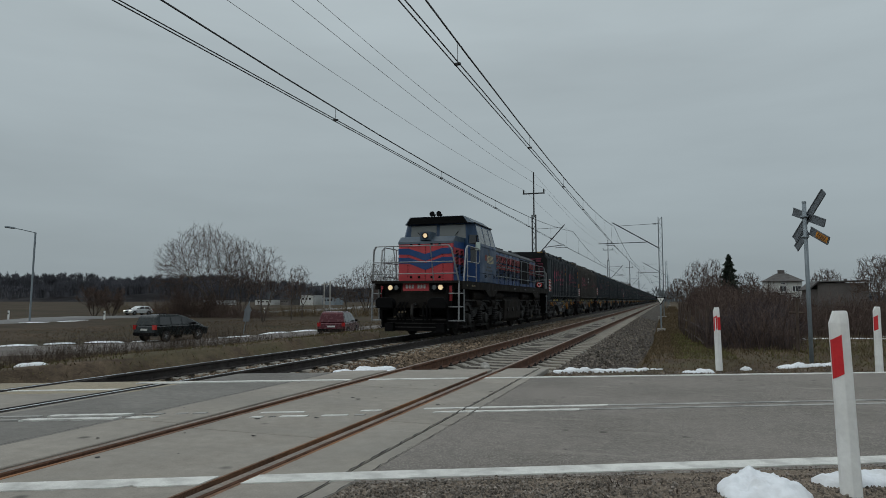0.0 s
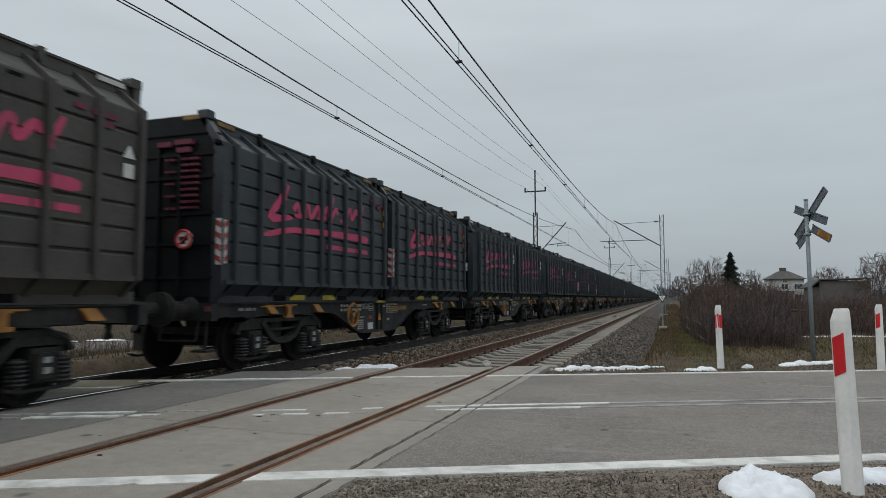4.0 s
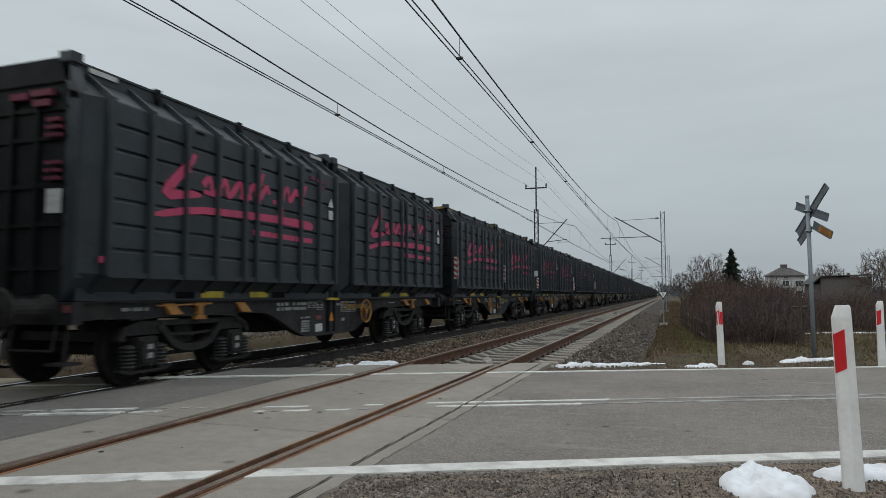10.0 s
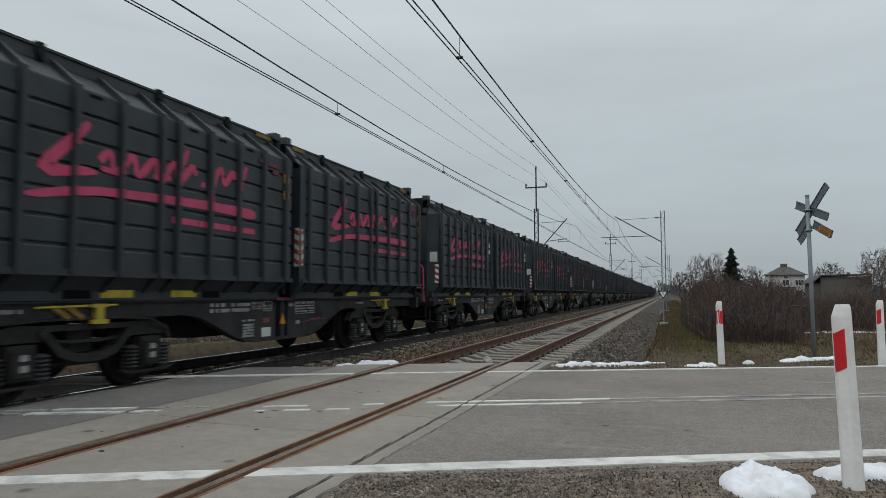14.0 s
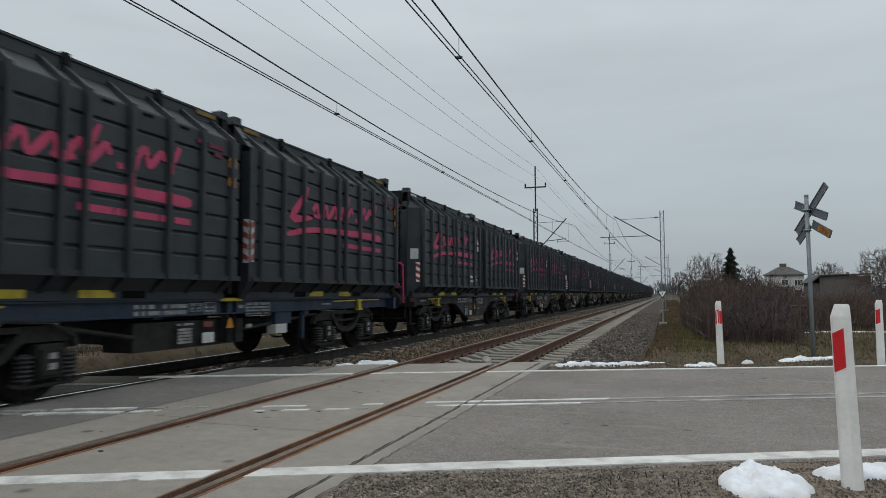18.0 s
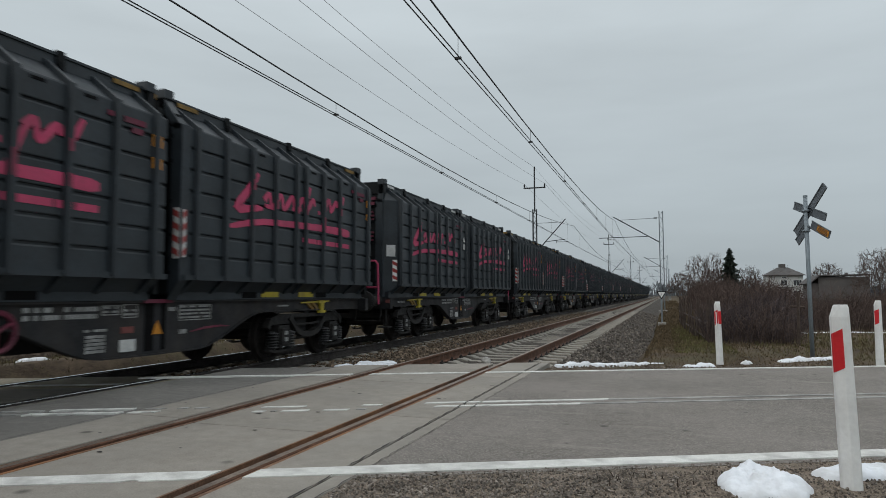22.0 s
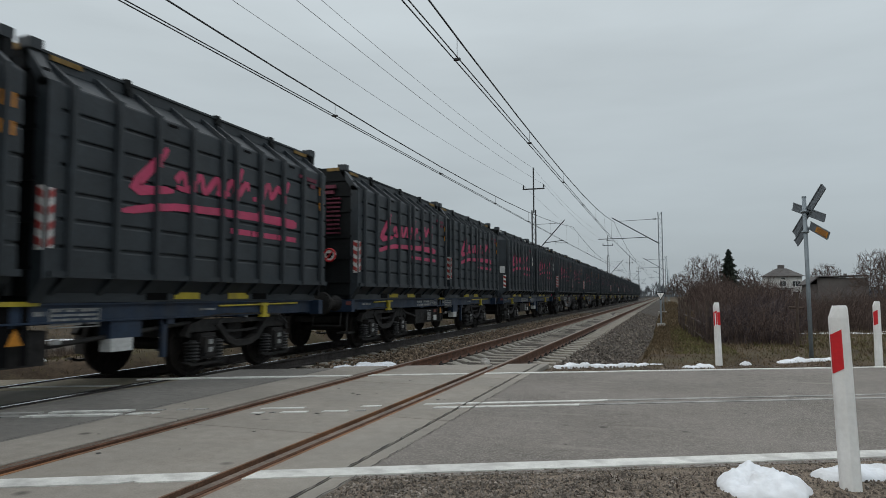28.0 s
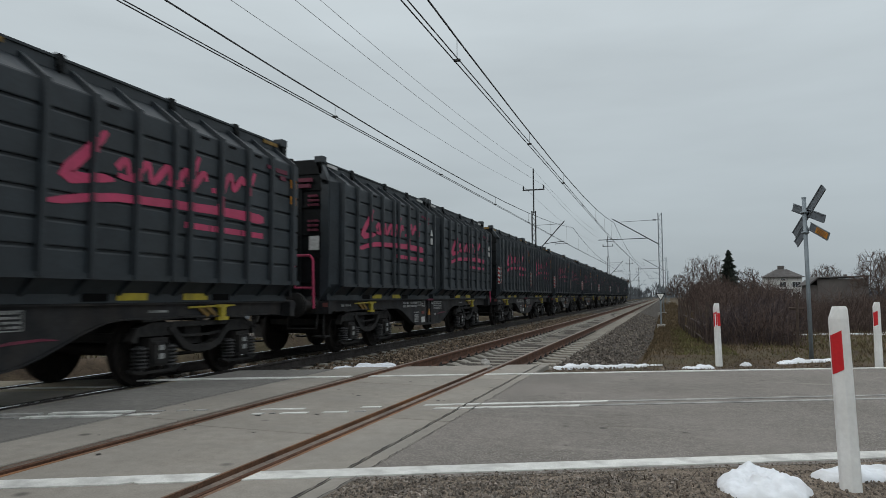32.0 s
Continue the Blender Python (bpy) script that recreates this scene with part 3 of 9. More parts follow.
def build_track(name, label, rails, mid, top, side_mat, top_mat, groove_mat, count):
    track = thing(name, label, "railway track", kind="structure")
    ya, yb = across(mid, 2.3), across(mid, 10.4)
    for x in rails:
        bm = bmesh.new()
        sweep(bm, rail_profile(x, top), -300, 900)
        rail = part("rail", bm, side_mat, track)
        part("rail_head", boxes((x - 0.026, x + 0.026, -300, 900, top - 0.003, top + 0.002)), top_mat, rail)
        inner = 1 if x < mid else -1
        # the check rail that keeps the groove open inside the crossing
        c = x + inner * 0.115
        part("check_rail", boxes((min(c, c + inner * 0.035), max(c, c + inner * 0.035), ya, yb, top - 0.14, top - 0.004)), groove_mat, rail, bevel=0.004)
        part("rubber_seal", boxes((x + inner * 0.045, x + inner * 0.10, ya, yb, top - 0.14, top - 0.05) if inner > 0 else (x - 0.10, x - 0.045, ya, yb, top - 0.14, top - 0.05)), M_RAIL_DARK, rail)
        o = x - inner * 0.04
        part("rubber_seal", boxes((min(o, o - inner * 0.045), max(o, o - inner * 0.045), ya, yb, top - 0.14, top - 0.012)), groove_mat, rail)
    sl = bmesh.new()
    prof = [(-1.3, -0.215), (1.3, -0.215), (1.3, -0.03), (1.24, 0.0), (0.98, 0.0), (0.90, 0.022), (0.60, 0.022), (0.45, -0.03), (-0.45, -0.03), (-0.60, 0.022), (-0.90, 0.022), (-0.98, 0.0), (-1.24, 0.0), (-1.3, -0.03)]
    sweep(sl, prof, -0.13, 0.13)
    sleeper_mesh = mesh_of("sleeper", sl, M_SLEEPER, bevel=0.015)
    cb = bmesh.new()
    ring(cb, (0, 0.0, 0.03), 0.035, 0.011, "x", 8, 4)
    box(cb, -0.03, 0.03, -0.045, 0.045, 0.0, 0.03)
    clip_mesh = mesh_of("rail_clip", cb, M_RAIL_DARK)
    y0 = across(mid, 10.75)
    for i in range(count):
        s = again("sleeper", sleeper_mesh, track, (mid, y0 + i * 0.6, top - 0.194))
        if i < (24 if top == 0 else 3):
            for x in rails:
                for o in (-0.105, 0.105):
                    again("rail_clip", clip_mesh, s, (x - mid + o, 0, 0.02))
    # sleepers too far off to pick apart
    rows = []
    for i in range(count, 900):
        y = y0 + i * 0.6
        rows.append((mid - 1.3, mid + 1.3, y - 0.13, y + 0.13, top - 0.3, top - 0.19))
    tagged(part("far_sleepers", boxes(*rows), M_SLEEPER, track), kind="stuff")
    return track


build_track("track_near", "rusty disused-looking railway track on concrete sleepers", NEAR_RAILS, NEAR_MID, 0.0, M_RAIL_RUST, M_RAIL_TOP, M_RAIL_ORANGE, 70)
build_track("track_far", "busy railway track with polished rail heads", FAR_RAILS, FAR_MID, FAR_Z, M_RAIL_DARK, M_RAIL_BRIGHT, M_RAIL_DARK, 30)

BED = [(-0.35, -0.66), (-1.75, -0.235), (-4.85, -0.225), (-5.4, -0.25), (-6.1, -0.30), (-8.9, -0.315), (-9.4, -0.33), (-10.6, -0.75)]


def bed_z(x):
    for (a, za), (b, zb) in zip(BED, BED[1:]):
        if b <= x <= a:
            return za + (zb - za) * (a - x) / (a - b)
    return -0.7


def build_bed(n_start, y_end):
    xs = list(np.arange(-0.35, -10.61, -0.23))
    ks = steps((0, 30, 0.3), (30, 90, 2.0), (90, abs(y_end), 60))
    sign = 1 if y_end > 0 else -1
    verts, w = [], len(xs)
    for k in ks:
        for x in xs:
            y = across(x, n_start) + sign * k
            verts.append((x, y, bed_z(x) + 0.025 * noise.noise(Vector((x * 4, y * 4, 1))) + 0.03 * noise.noise(Vector((x, y, 2)))))
    faces = [(j * w + i, (j + 1) * w + i, (j + 1) * w + i + 1, j * w + i + 1) for j in range(len(ks) - 1) for i in range(w - 1)]
    return data_mesh("ballast", verts, faces, M_BED, True)


tagged(new("ballast", build_bed(10.45, 850)), "grey-brown crushed stone ballast bed under the tracks", "ballast", kind="structure")
tagged(new("ballast", build_bed(2.3, -280)), "grey-brown crushed stone ballast bed under the tracks", "ballast", kind="structure")


# ---- the train ----
SPEED, WAGON, FIRST = 14.0, 13.6, 35.8
WAGONS = 39
TRAIN = []          # every keyed thing, with its place along the train


def hexa(v):
    """Six faces round eight corners: lower four, upper four."""
    bm = bmesh.new()
    p = [bm.verts.new(c) for c in v]
    for f in ((3, 2, 1, 0), (4, 5, 6, 7), (0, 1, 5, 4), (1, 2, 6, 5), (2, 3, 7, 6), (3, 0, 4, 7)):
        bm.faces.new([p[i] for i in f])
    return bm


CL = 6.06                 # container length
HALF, NECK, POST = 1.36, 0.98, 1.16
Z0, Z1, Z2, Z3, Z4 = 1.105, 1.42, 3.47, 3.75, 3.91   # frame, side's foot, side's head, roof edge, roof


# where the ten ribs of a side stand: a close pair in the middle
RIBS = sorted(CL / 2 + sgn * o for sgn in (-1, 1) for o in (0.155, 0.80, 1.45, 2.09, 2.73))
COURSE = 0.295            # height of one side plank


def build_container(kind, paint, end_mat, placard=True, plain=False, narrow=False):
    """An open-bodied bulk container; its origin at the front, on the rail's level. kind a: full-width door end; b: chamfered ends."""
    cont = thing("bulk_container", "", "container")
    section = [(-POST + 0.1, Z0), (POST - 0.1, Z0), (HALF - 0.02, Z1), (HALF - 0.02, Z2), (NECK, Z3), (NECK, Z4 - 0.05), (-NECK, Z4 - 0.05), (-NECK, Z3), (-HALF, Z2), (-HALF, Z1)]
    corner = 1.22 if narrow else 1.02
    bm = bmesh.new()
    if kind == "a":
        sweep(bm, section, 0.10, CL - 0.10)
    else:
        inner = [(math.copysign(corner, x) if abs(x) > POST else x * 0.94, z) for x, z in section]
        loops = []
        for y, prof in ((0.06, inner), (0.30, section), (CL - 0.30, section), (CL - 0.06, inner)):
            loops.append([bm.verts.new((x, y, z)) for x, z in prof])
        for a, b in zip(loops, loops[1:]):
            for i in range(len(section)):
                bm.faces.new((a[i], a[(i + 1) % len(section)], b[(i + 1) % len(section)], b[i]))
        bm.faces.new(loops[0])
        bm.faces.new(loops[-1][::-1])
        bmesh.ops.recalc_face_normals(bm, faces=bm.faces)
    part("shell", bm, paint, cont)
    a, b = (0.10, CL - 0.10) if kind == "a" else (0.30, CL - 0.30)
    # ribs of the visible side, each running over the edge and up the slope
    rib = bmesh.new()
    sweep(rib, [(-0.03, -0.040), (0.030, -0.046), (0.076, -0.030), (0.076, 0.030), (0.030, 0.046), (-0.03, 0.040)], Z1 - 0.03, Z2 + 0.01, "z")
    slope_rib = hexa([(0.0, -0.032, Z2 - 0.03), (0.0, 0.032, Z2 - 0.03), (NECK - HALF - 0.02, 0.032, Z3 - 0.03), (NECK - HALF - 0.02, -0.032, Z3 - 0.03),
                      (0.074, -0.026, Z2 + 0.005), (0.074, 0.026, Z2 + 0.005), (NECK - HALF + 0.03, 0.026, Z3 + 0.055), (NECK - HALF + 0.03, -0.026, Z3 + 0.055)])
    tmp = mesh_of("tmp", slope_rib, paint)
    rib.from_mesh(tmp)
    bpy.data.meshes.remove(tmp)
    foot = hexa([(POST - HALF - 0.10, -0.03, Z0), (POST - HALF - 0.10, 0.03, Z0), (POST - HALF - 0.14, 0.03, Z0 + 0.02), (POST - HALF - 0.14, -0.03, Z0 + 0.02),
                 (0.04, -0.03, Z1 - 0.03), (0.04, 0.03, Z1 - 0.03), (-0.03, 0.03, Z1 + 0.02), (-0.03, -0.03, Z1 + 0.02)])
    tmp = mesh_of("tmp", foot, paint)
    rib.from_mesh(tmp)
    bpy.data.meshes.remove(tmp)
    bmesh.ops.recalc_face_normals(rib, faces=rib.faces)
    rib_mesh = mesh_of("rib", rib, paint)
    for y in RIBS:
        again("rib", rib_mesh, cont, (HALF, y, 0))
    # side planks with an open slot under each
    z = Z2
    for k in range(7):
        low = max(Z1, Z2 - COURSE * (k + 1) + 0.022)
        pr = [(HALF - 0.025, low), (HALF + 0.012, low + 0.004), (HALF + 0.016, low + 0.016), (HALF + 0.012, z - 0.022), (HALF + 0.004, z - 0.002), (HALF - 0.025, z)]
        bm = bmesh.new()
        sweep(bm, pr, a, b)
        part("side_plank", bm, paint, cont)
        z = Z2 - COURSE * (k + 1) - 0.006
    # clamps that hold the roof down, and small vents below the edge
    if not plain:
        bm = boxes((NECK - 0.05, NECK + 0.055, -0.05, 0.05, Z3 + 0.03, Z4 + 0.03), (NECK - 0.03, NECK + 0.085, -0.03, 0.03, Z3 - 0.02, Z3 + 0.06), (NECK - 0.14, NECK + 0.02, -0.06, 0.06, Z4 - 0.01, Z4 + 0.02))
        clamp_mesh = mesh_of("roof_clamp", bm, end_mat, bevel=0.008)
        for o in (-1.62, 0.17, 1.62):
            again("roof_clamp", clamp_mesh, cont, (0, CL / 2 + o, 0))
        part("side_vent", boxes(*[(HALF + 0.008, HALF + 0.02, CL / 2 + o, CL / 2 + o + 0.17, Z2 - 0.075, Z2 - 0.04) for o in (-1.27, 0.36, 0.98, 1.64)]), M_BLACK, cont)["kind"] = "stuff"
    # the hidden side in one piece
    bm = bmesh.new()
    for y in RIBS:
        box(bm, -HALF - 0.055, -HALF + 0.02, y - 0.035, y + 0.035, Z1, Z2)
    tagged(part("left_side_ribs", bm, paint, cont), kind="stuff")
    part("top_rail", boxes((NECK - 0.04, NECK + 0.02, 0.08, CL - 0.08, Z3 - 0.01, Z4 - 0.03), (NECK - 0.05, NECK + 0.04, 0.08, CL - 0.08, Z4 - 0.03, Z4)), paint, cont)
    part("roof", boxes((-NECK + 0.04, NECK - 0.04, 0.1, CL - 0.1, Z4 - 0.06, Z4 - 0.03)), paint, cont)
    part("foot_rail", boxes((HALF - 0.05, HALF + 0.05, a - 0.03, b + 0.03, Z1 - 0.045, Z1 + 0.025)), paint, cont, bevel=0.01)
    part("bottom_rail", boxes((POST - 0.12, POST - 0.005, 0.1, CL - 0.1, Z0, Z0 + 0.15)), paint, cont)
    # forklift pockets with their yellow plates
    for y in (CL / 2 - 1.15, CL / 2 + 1.15):
        part("fork_pocket", boxes((POST - 0.11, POST + 0.002, y - 0.19, y + 0.19, Z0 + 0.02, Z0 + 0.145)), M_BLACK, cont)
    for y in (CL / 2 - 0.58, CL / 2 + 0.58):
        part("pocket_plate", boxes((POST - 0.002, POST + 0.008, y - 0.25, y + 0.25, Z0 + 0.03, Z0 + 0.135)), M_YELLOW, cont, "yellow warning plate")
    # end frames
    top = boxes((-NECK - 0.08, NECK + 0.08, 0.0, 0.12, Z4 - 0.02, Z4 + 0.01), (-NECK - 0.08, NECK + 0.08, 0.0, 0.11, Z3 - 0.12, Z4 - 0.02))
    header = part("end_header", top, end_mat, cont, bevel=0.008)
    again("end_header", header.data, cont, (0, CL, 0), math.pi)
    half = HALF if kind == "a" else corner - 0.02
    post = hexa([(half - 0.16, 0.0, Z0), (half + 0.02, 0.0, Z0 + 0.26), (half + 0.02, 0.16, Z0 + 0.26), (half - 0.16, 0.16, Z0),
                 (half - 0.16, 0.0, Z2 + 0.06), (half + 0.02, 0.0, Z2), (half + 0.02, 0.16, Z2), (half - 0.16, 0.16, Z2 + 0.06)])
    post_mesh = mesh_of("corner_post", post, paint, bevel=0.008)
    again("corner_post", post_mesh, cont)
    again("corner_post", post_mesh, cont, (0, CL, 0), math.pi)
    slope = hexa([(half - 0.12, 0.0, Z2 - 0.06), (half + 0.02, 0.0, Z2 - 0.06), (half + 0.02, 0.15, Z2 - 0.06), (half - 0.12, 0.15, Z2 - 0.06),
                  (NECK - 0.06, 0.0, Z4 - 0.05), (NECK + 0.06, 0.0, Z4 - 0.05), (NECK + 0.06, 0.15, Z4 - 0.05), (NECK - 0.06, 0.15, Z4 - 0.05)])
    sm = mesh_of("corner_brace", slope, paint)
    again("corner_brace", sm, cont)
    bm = boxes((-half - 0.02, -half + 0.16, 0.0, 0.16, Z0 + 0.1, Z2), (-half - 0.02, -half + 0.16, CL - 0.16, CL, Z0 + 0.1, Z2), (-NECK - 0.09, -NECK + 0.09, 0, 0.16, Z4 - 0.02, Z4 + 0.10), (-NECK - 0.09, -NECK + 0.09, CL - 0.16, CL, Z4 - 0.02, Z4 + 0.10), (-NECK - 0.035, -NECK + 0.04, 0.08, CL - 0.08, Z3 - 0.02, Z4), (-POST + 0.005, -POST + 0.12, 0.1, CL - 0.1, Z0 - 0.005, Z0 + 0.12))
    for y in (0.02, CL - 0.16):
        rod(bm, (-half + 0.05, y + 0.07, Z2 - 0.06), (-NECK, y + 0.07, Z4 - 0.02), 0.07, 4)
    tagged(part("left_end_posts", bm, paint, cont), kind="stuff")
    again("corner_brace", sm, cont, (0, CL, 0), math.pi)
    cast = boxes((-0.09, 0.09, -0.005, 0.165, -0.06, 0.06))
    cm = mesh_of("corner_casting", cast, paint, bevel=0.012)
    for x in (NECK,):
        for y, tn in ((0, 0), (CL, math.pi)):
            again("corner_casting", cm, cont, (x, y, Z4 + 0.015), tn)
    # the door end
    rows = [(-0.62, -0.58, -0.045, 0.1, Z0 + 0.1, Z3 - 0.2), (0.58, 0.62, -0.045, 0.1, Z0 + 0.1, Z3 - 0.2), (-0.22, -0.18, -0.045, 0.1, Z0 + 0.1, Z3 - 0.2), (0.18, 0.22, -0.045, 0.1, Z0 + 0.1, Z3 - 0.2)]
    door = part("end_door", boxes((-half + 0.12, half - 0.12, 0.03, 0.12, Z0 + 0.08, Z3 - 0.12)), end_mat, cont)
    tagged(part("door_ledge", boxes(*[(-half + 0.13, half - 0.13, 0.0, 0.04, z, z + 0.05) for z in (Z0 + 0.35, Z0 + 0.85, Z0 + 1.3, Z0 + 1.85, Z3 - 0.45)]), end_mat, door), kind="stuff")
    tagged(part("lock_bar", boxes(*[(r[0], r[1], -0.02, 0.03, r[4], r[5]) for r in rows]), end_mat, door), kind="stuff")
    part("rear_panel", boxes((-half + 0.12, half - 0.12, CL - 0.12, CL - 0.04, Z0 + 0.08, Z3 - 0.12)), end_mat, cont)
    # markings on the side: a brush-script mark of plain strokes, a swash and bars
    side_mark(cont)
    # small bars of lettering on the front and side
    bars = []
    for x, z, w in ((0.20, Z3 - 0.30, 0.26), (0.52, Z3 - 0.28, 0.34), (0.56, Z3 - 0.40, 0.26)):
        bars.append((x, x + w, -0.012, 0.0, z, z + 0.075))
    def spell(x0, x1, z, tall, seed):
        """A short row of bars, as broken as small writing."""
        rr, x = random.Random(seed), x0
        while x < x1 - 0.02:
            wide = min(rr.uniform(0.025, 0.06), x1 - x)
            bars.append((x, x + wide, -0.004, 0.012, z, z + tall))
            x += wide + rr.choice((0.010, 0.014, 0.03))
    if kind == "a":
        for r in range(9):
            z = Z2 - 0.24 - r * 0.092
            spell(0.66, 0.98, z, 0.036, r)
            if r % 2 == 0:
                spell(0.36, 0.54, z, 0.030, r + 20)
    else:
        for z in (3.16, 3.07, 2.98, 2.66, 2.57, 2.48):
            spell(half - 0.42, half - 0.20, z, 0.042, int(z * 100))
    part("end_lettering", boxes(*[(r[0], r[1], min(r[2], -0.052), r[3], r[4], r[5]) for r in bars]), M_PINK_DIM, door, "faded raspberry lettering bars")["kind"] = "stuff"
    yb = b - 0.55
    part("side_lettering", boxes((HALF + 0.02, HALF + 0.036, yb - 0.42, yb - 0.28, Z2 - 0.20, Z2 - 0.14), (HALF + 0.02, HALF + 0.036, yb - 0.18, yb + 0.16, Z2 - 0.22, Z2 - 0.15), (HALF + 0.02, HALF + 0.036, yb - 0.05, yb + 0.12, Z2 - 0.33, Z2 - 0.26)), M_PINK_DIM, cont, "small raspberry lettering bars")["kind"] = "stuff"
    for y in (0.3, CL - 0.3 - 0.35):
        part("roof_label", boxes((NECK + 0.03, NECK + 0.042, y, y + 0.42, Z4 - 0.09, Z4 - 0.03)), M_OCHRE if kind == "a" else M_PLATE, cont, "small label below the roof edge")
    if kind == "a":
        part("height_label", boxes((NECK - 0.35, NECK - 0.05, -0.012, 0.0, Z4 - 0.06, Z4 + 0.01)), M_OCHRE, cont, "yellow dashed height label")
        for yy in (0.055,):
            board = part("striped_board", boxes((HALF + 0.022, HALF + 0.034, yy - 0.02, yy + 0.045, Z1 + 0.26, Z1 + 0.90)), M_PLATE, cont, "white board with slanting red stripes")
            bm = bmesh.new()
            for k in range(4):
                z = Z1 + 0.26 + k * 0.17
                for sgn in (1,):
                    v = [bm.verts.new(c) for c in ((HALF + 0.0345, yy - 0.02, z), (HALF + 0.0345, yy + 0.045, z + 0.05), (HALF + 0.0345, yy + 0.045, z + 0.135), (HALF + 0.0345, yy - 0.02, z + 0.085))]
                    w = [bm.verts.new((c.co.x + 0.003, c.co.y, c.co.z)) for c in v]
                    bm.faces.new(w)
                    for i in range(4):
                        bm.faces.new((v[i], v[(i + 1) % 4], w[(i + 1) % 4], w[i]))
            part("stripes", bm, M_RED_DULL, board)
        end_board = part("striped_board", boxes((half - 0.08, half + 0.01, -0.012, 0.0, Z1 + 0.24, Z1 + 0.92)), M_PLATE, cont, "white board with slanting red stripes")
        bm = bmesh.new()
        for k in range(4):
            z = Z1 + 0.26 + k * 0.17
            v = [bm.verts.new(c) for c in ((half - 0.08, -0.0125, z + 0.05), (half + 0.01, -0.0125, z), (half + 0.01, -0.0125, z + 0.085), (half - 0.08, -0.0125, z + 0.135))]
            w = [bm.verts.new((c.co.x, c.co.y - 0.003, c.co.z)) for c in v]
            bm.faces.new(w)
            for i in range(4):
                bm.faces.new((v[i], v[(i + 1) % 4], w[(i + 1) % 4], w[i]))
        part("stripes", bm, M_RED_DULL, end_board)
        bm = bmesh.new()
        turned(bm, [(-0.03, 0.15), (-0.02, 0.15)], "y", (0.74, -0.02, Z1 + 0.62), 20)
        disc = part("warning_disc", bm, M_WHITE, cont, "round white prohibition sign with red rim")
        bm = bmesh.new()
        ring(bm, (0.74, -0.052, Z1 + 0.62), 0.132, 0.021, "y", 20, 4)
        rod(bm, (0.64, -0.052, Z1 + 0.52), (0.84, -0.052, Z1 + 0.72), 0.018, 4)
        part("rim", bm, M_RED, disc)
        part("pictogram", boxes((0.66, 0.82, -0.054, -0.049, Z1 + 0.60, Z1 + 0.66), (0.70, 0.78, -0.054, -0.049, Z1 + 0.55, Z1 + 0.62)), M_BLACK, disc)
        for z, s in ((Z2 - 0.42, 0.15), (Z2 - 0.70, 0.14)):
            part("sticker", boxes((HALF + 0.02, HALF + 0.038, b - 0.26, b - 0.10, z, z + s)), M_AMBER, cont, "amber warning sticker")
    else:
        for z, s in ((Z2 - 0.62, 0.13), (Z2 - 0.86, 0.15)):
            bm = bmesh.new()
            if s == 0.13:
                pr = [(b - 0.28, z), (b - 0.10, z), (b - 0.19, z + 0.16)]
            else:
                pr = [(b - 0.27, z), (b - 0.12, z), (b - 0.12, z + 0.17), (b - 0.27, z + 0.17)]
            sweep(bm, pr, HALF + 0.02, HALF + 0.038, "x")
            part("sticker", bm, M_PLATE, cont, "pale warning sticker")
        if not placard:
            return cont
        if narrow:
            p, d, nrm = Vector((corner - 0.30, -0.02, Z1 + 0.82)), Vector((1, 0, 0)), Vector((0, -1, 0))
        else:
            d = Vector((HALF - 0.02 - corner, 0.24, 0)).normalized()
            p = Vector((corner, 0.06, Z1 + 0.82)) + d * 0.19
            nrm = Vector((d.y, -d.x, 0))
            q = p + d * 0.10 + Vector((0, 0, -0.48))
            bm = hexa([tuple(q + d * u + Vector((0, 0, w)) + nrm * o) for w in (-0.26, 0.26) for u, o in ((-0.055, 0.004), (0.055, 0.004), (0.055, 0.010), (-0.055, 0.010))])
            bmesh.ops.recalc_face_normals(bm, faces=bm.faces)
            board = part("striped_board", bm, M_WHITE, cont, "white board with slanting red stripes")
            bm = bmesh.new()
            for k in range(3):
                z = -0.24 + 0.17 * k
                v = [bm.verts.new(q + d * u + Vector((0, 0, z + w)) + nrm * 0.012) for u, w in ((-0.055, 0.05), (0.055, 0.0), (0.055, 0.085), (-0.055, 0.135))]
                bm.faces.new(v)
            part("stripes", bm, M_RED_DULL, board)
        bm = hexa([tuple(p + d * u + Vector((0, 0, w)) + nrm * o) for w in (-0.14, 0.14) for u, o in ((-0.11, 0.004), (0.11, 0.004), (0.11, 0.014), (-0.11, 0.014))])
        bmesh.ops.recalc_face_normals(bm, faces=bm.faces)
        part("placard", bm, M_AMBER if paint is M_CONT_BROWN else M_PLATE, cont, "amber placard" if paint is M_CONT_BROWN else "pale paper placard")
    return cont


STROKES = []


def stroke(bm, pts, x, thick):
    """A flat brush stroke along pts of (y, z, width)."""
    STROKES.append(pts)
    left, right = [], []
    for i, (y, z, w) in enumerate(pts):
        a, b = pts[max(0, i - 1)], pts[min(len(pts) - 1, i + 1)]
        d = Vector((b[0] - a[0], b[1] - a[1])).normalized()
        left.append((y - d.y * w, z + d.x * w))
        right.append((y + d.y * w, z - d.x * w))
    prof = left + right[::-1]
    v0 = [bm.verts.new((x, p[0], p[1])) for p in prof]
    v1 = [bm.verts.new((x + thick, p[0], p[1])) for p in prof]
    n, k = len(prof), len(pts)
    for i in range(k - 1):
        bm.faces.new((v1[i], v1[i + 1], v1[n - 2 - i], v1[n - 1 - i]))
    for i in range(n):
        bm.faces.new((v0[i], v0[(i + 1) % n], v1[(i + 1) % n], v1[i]))


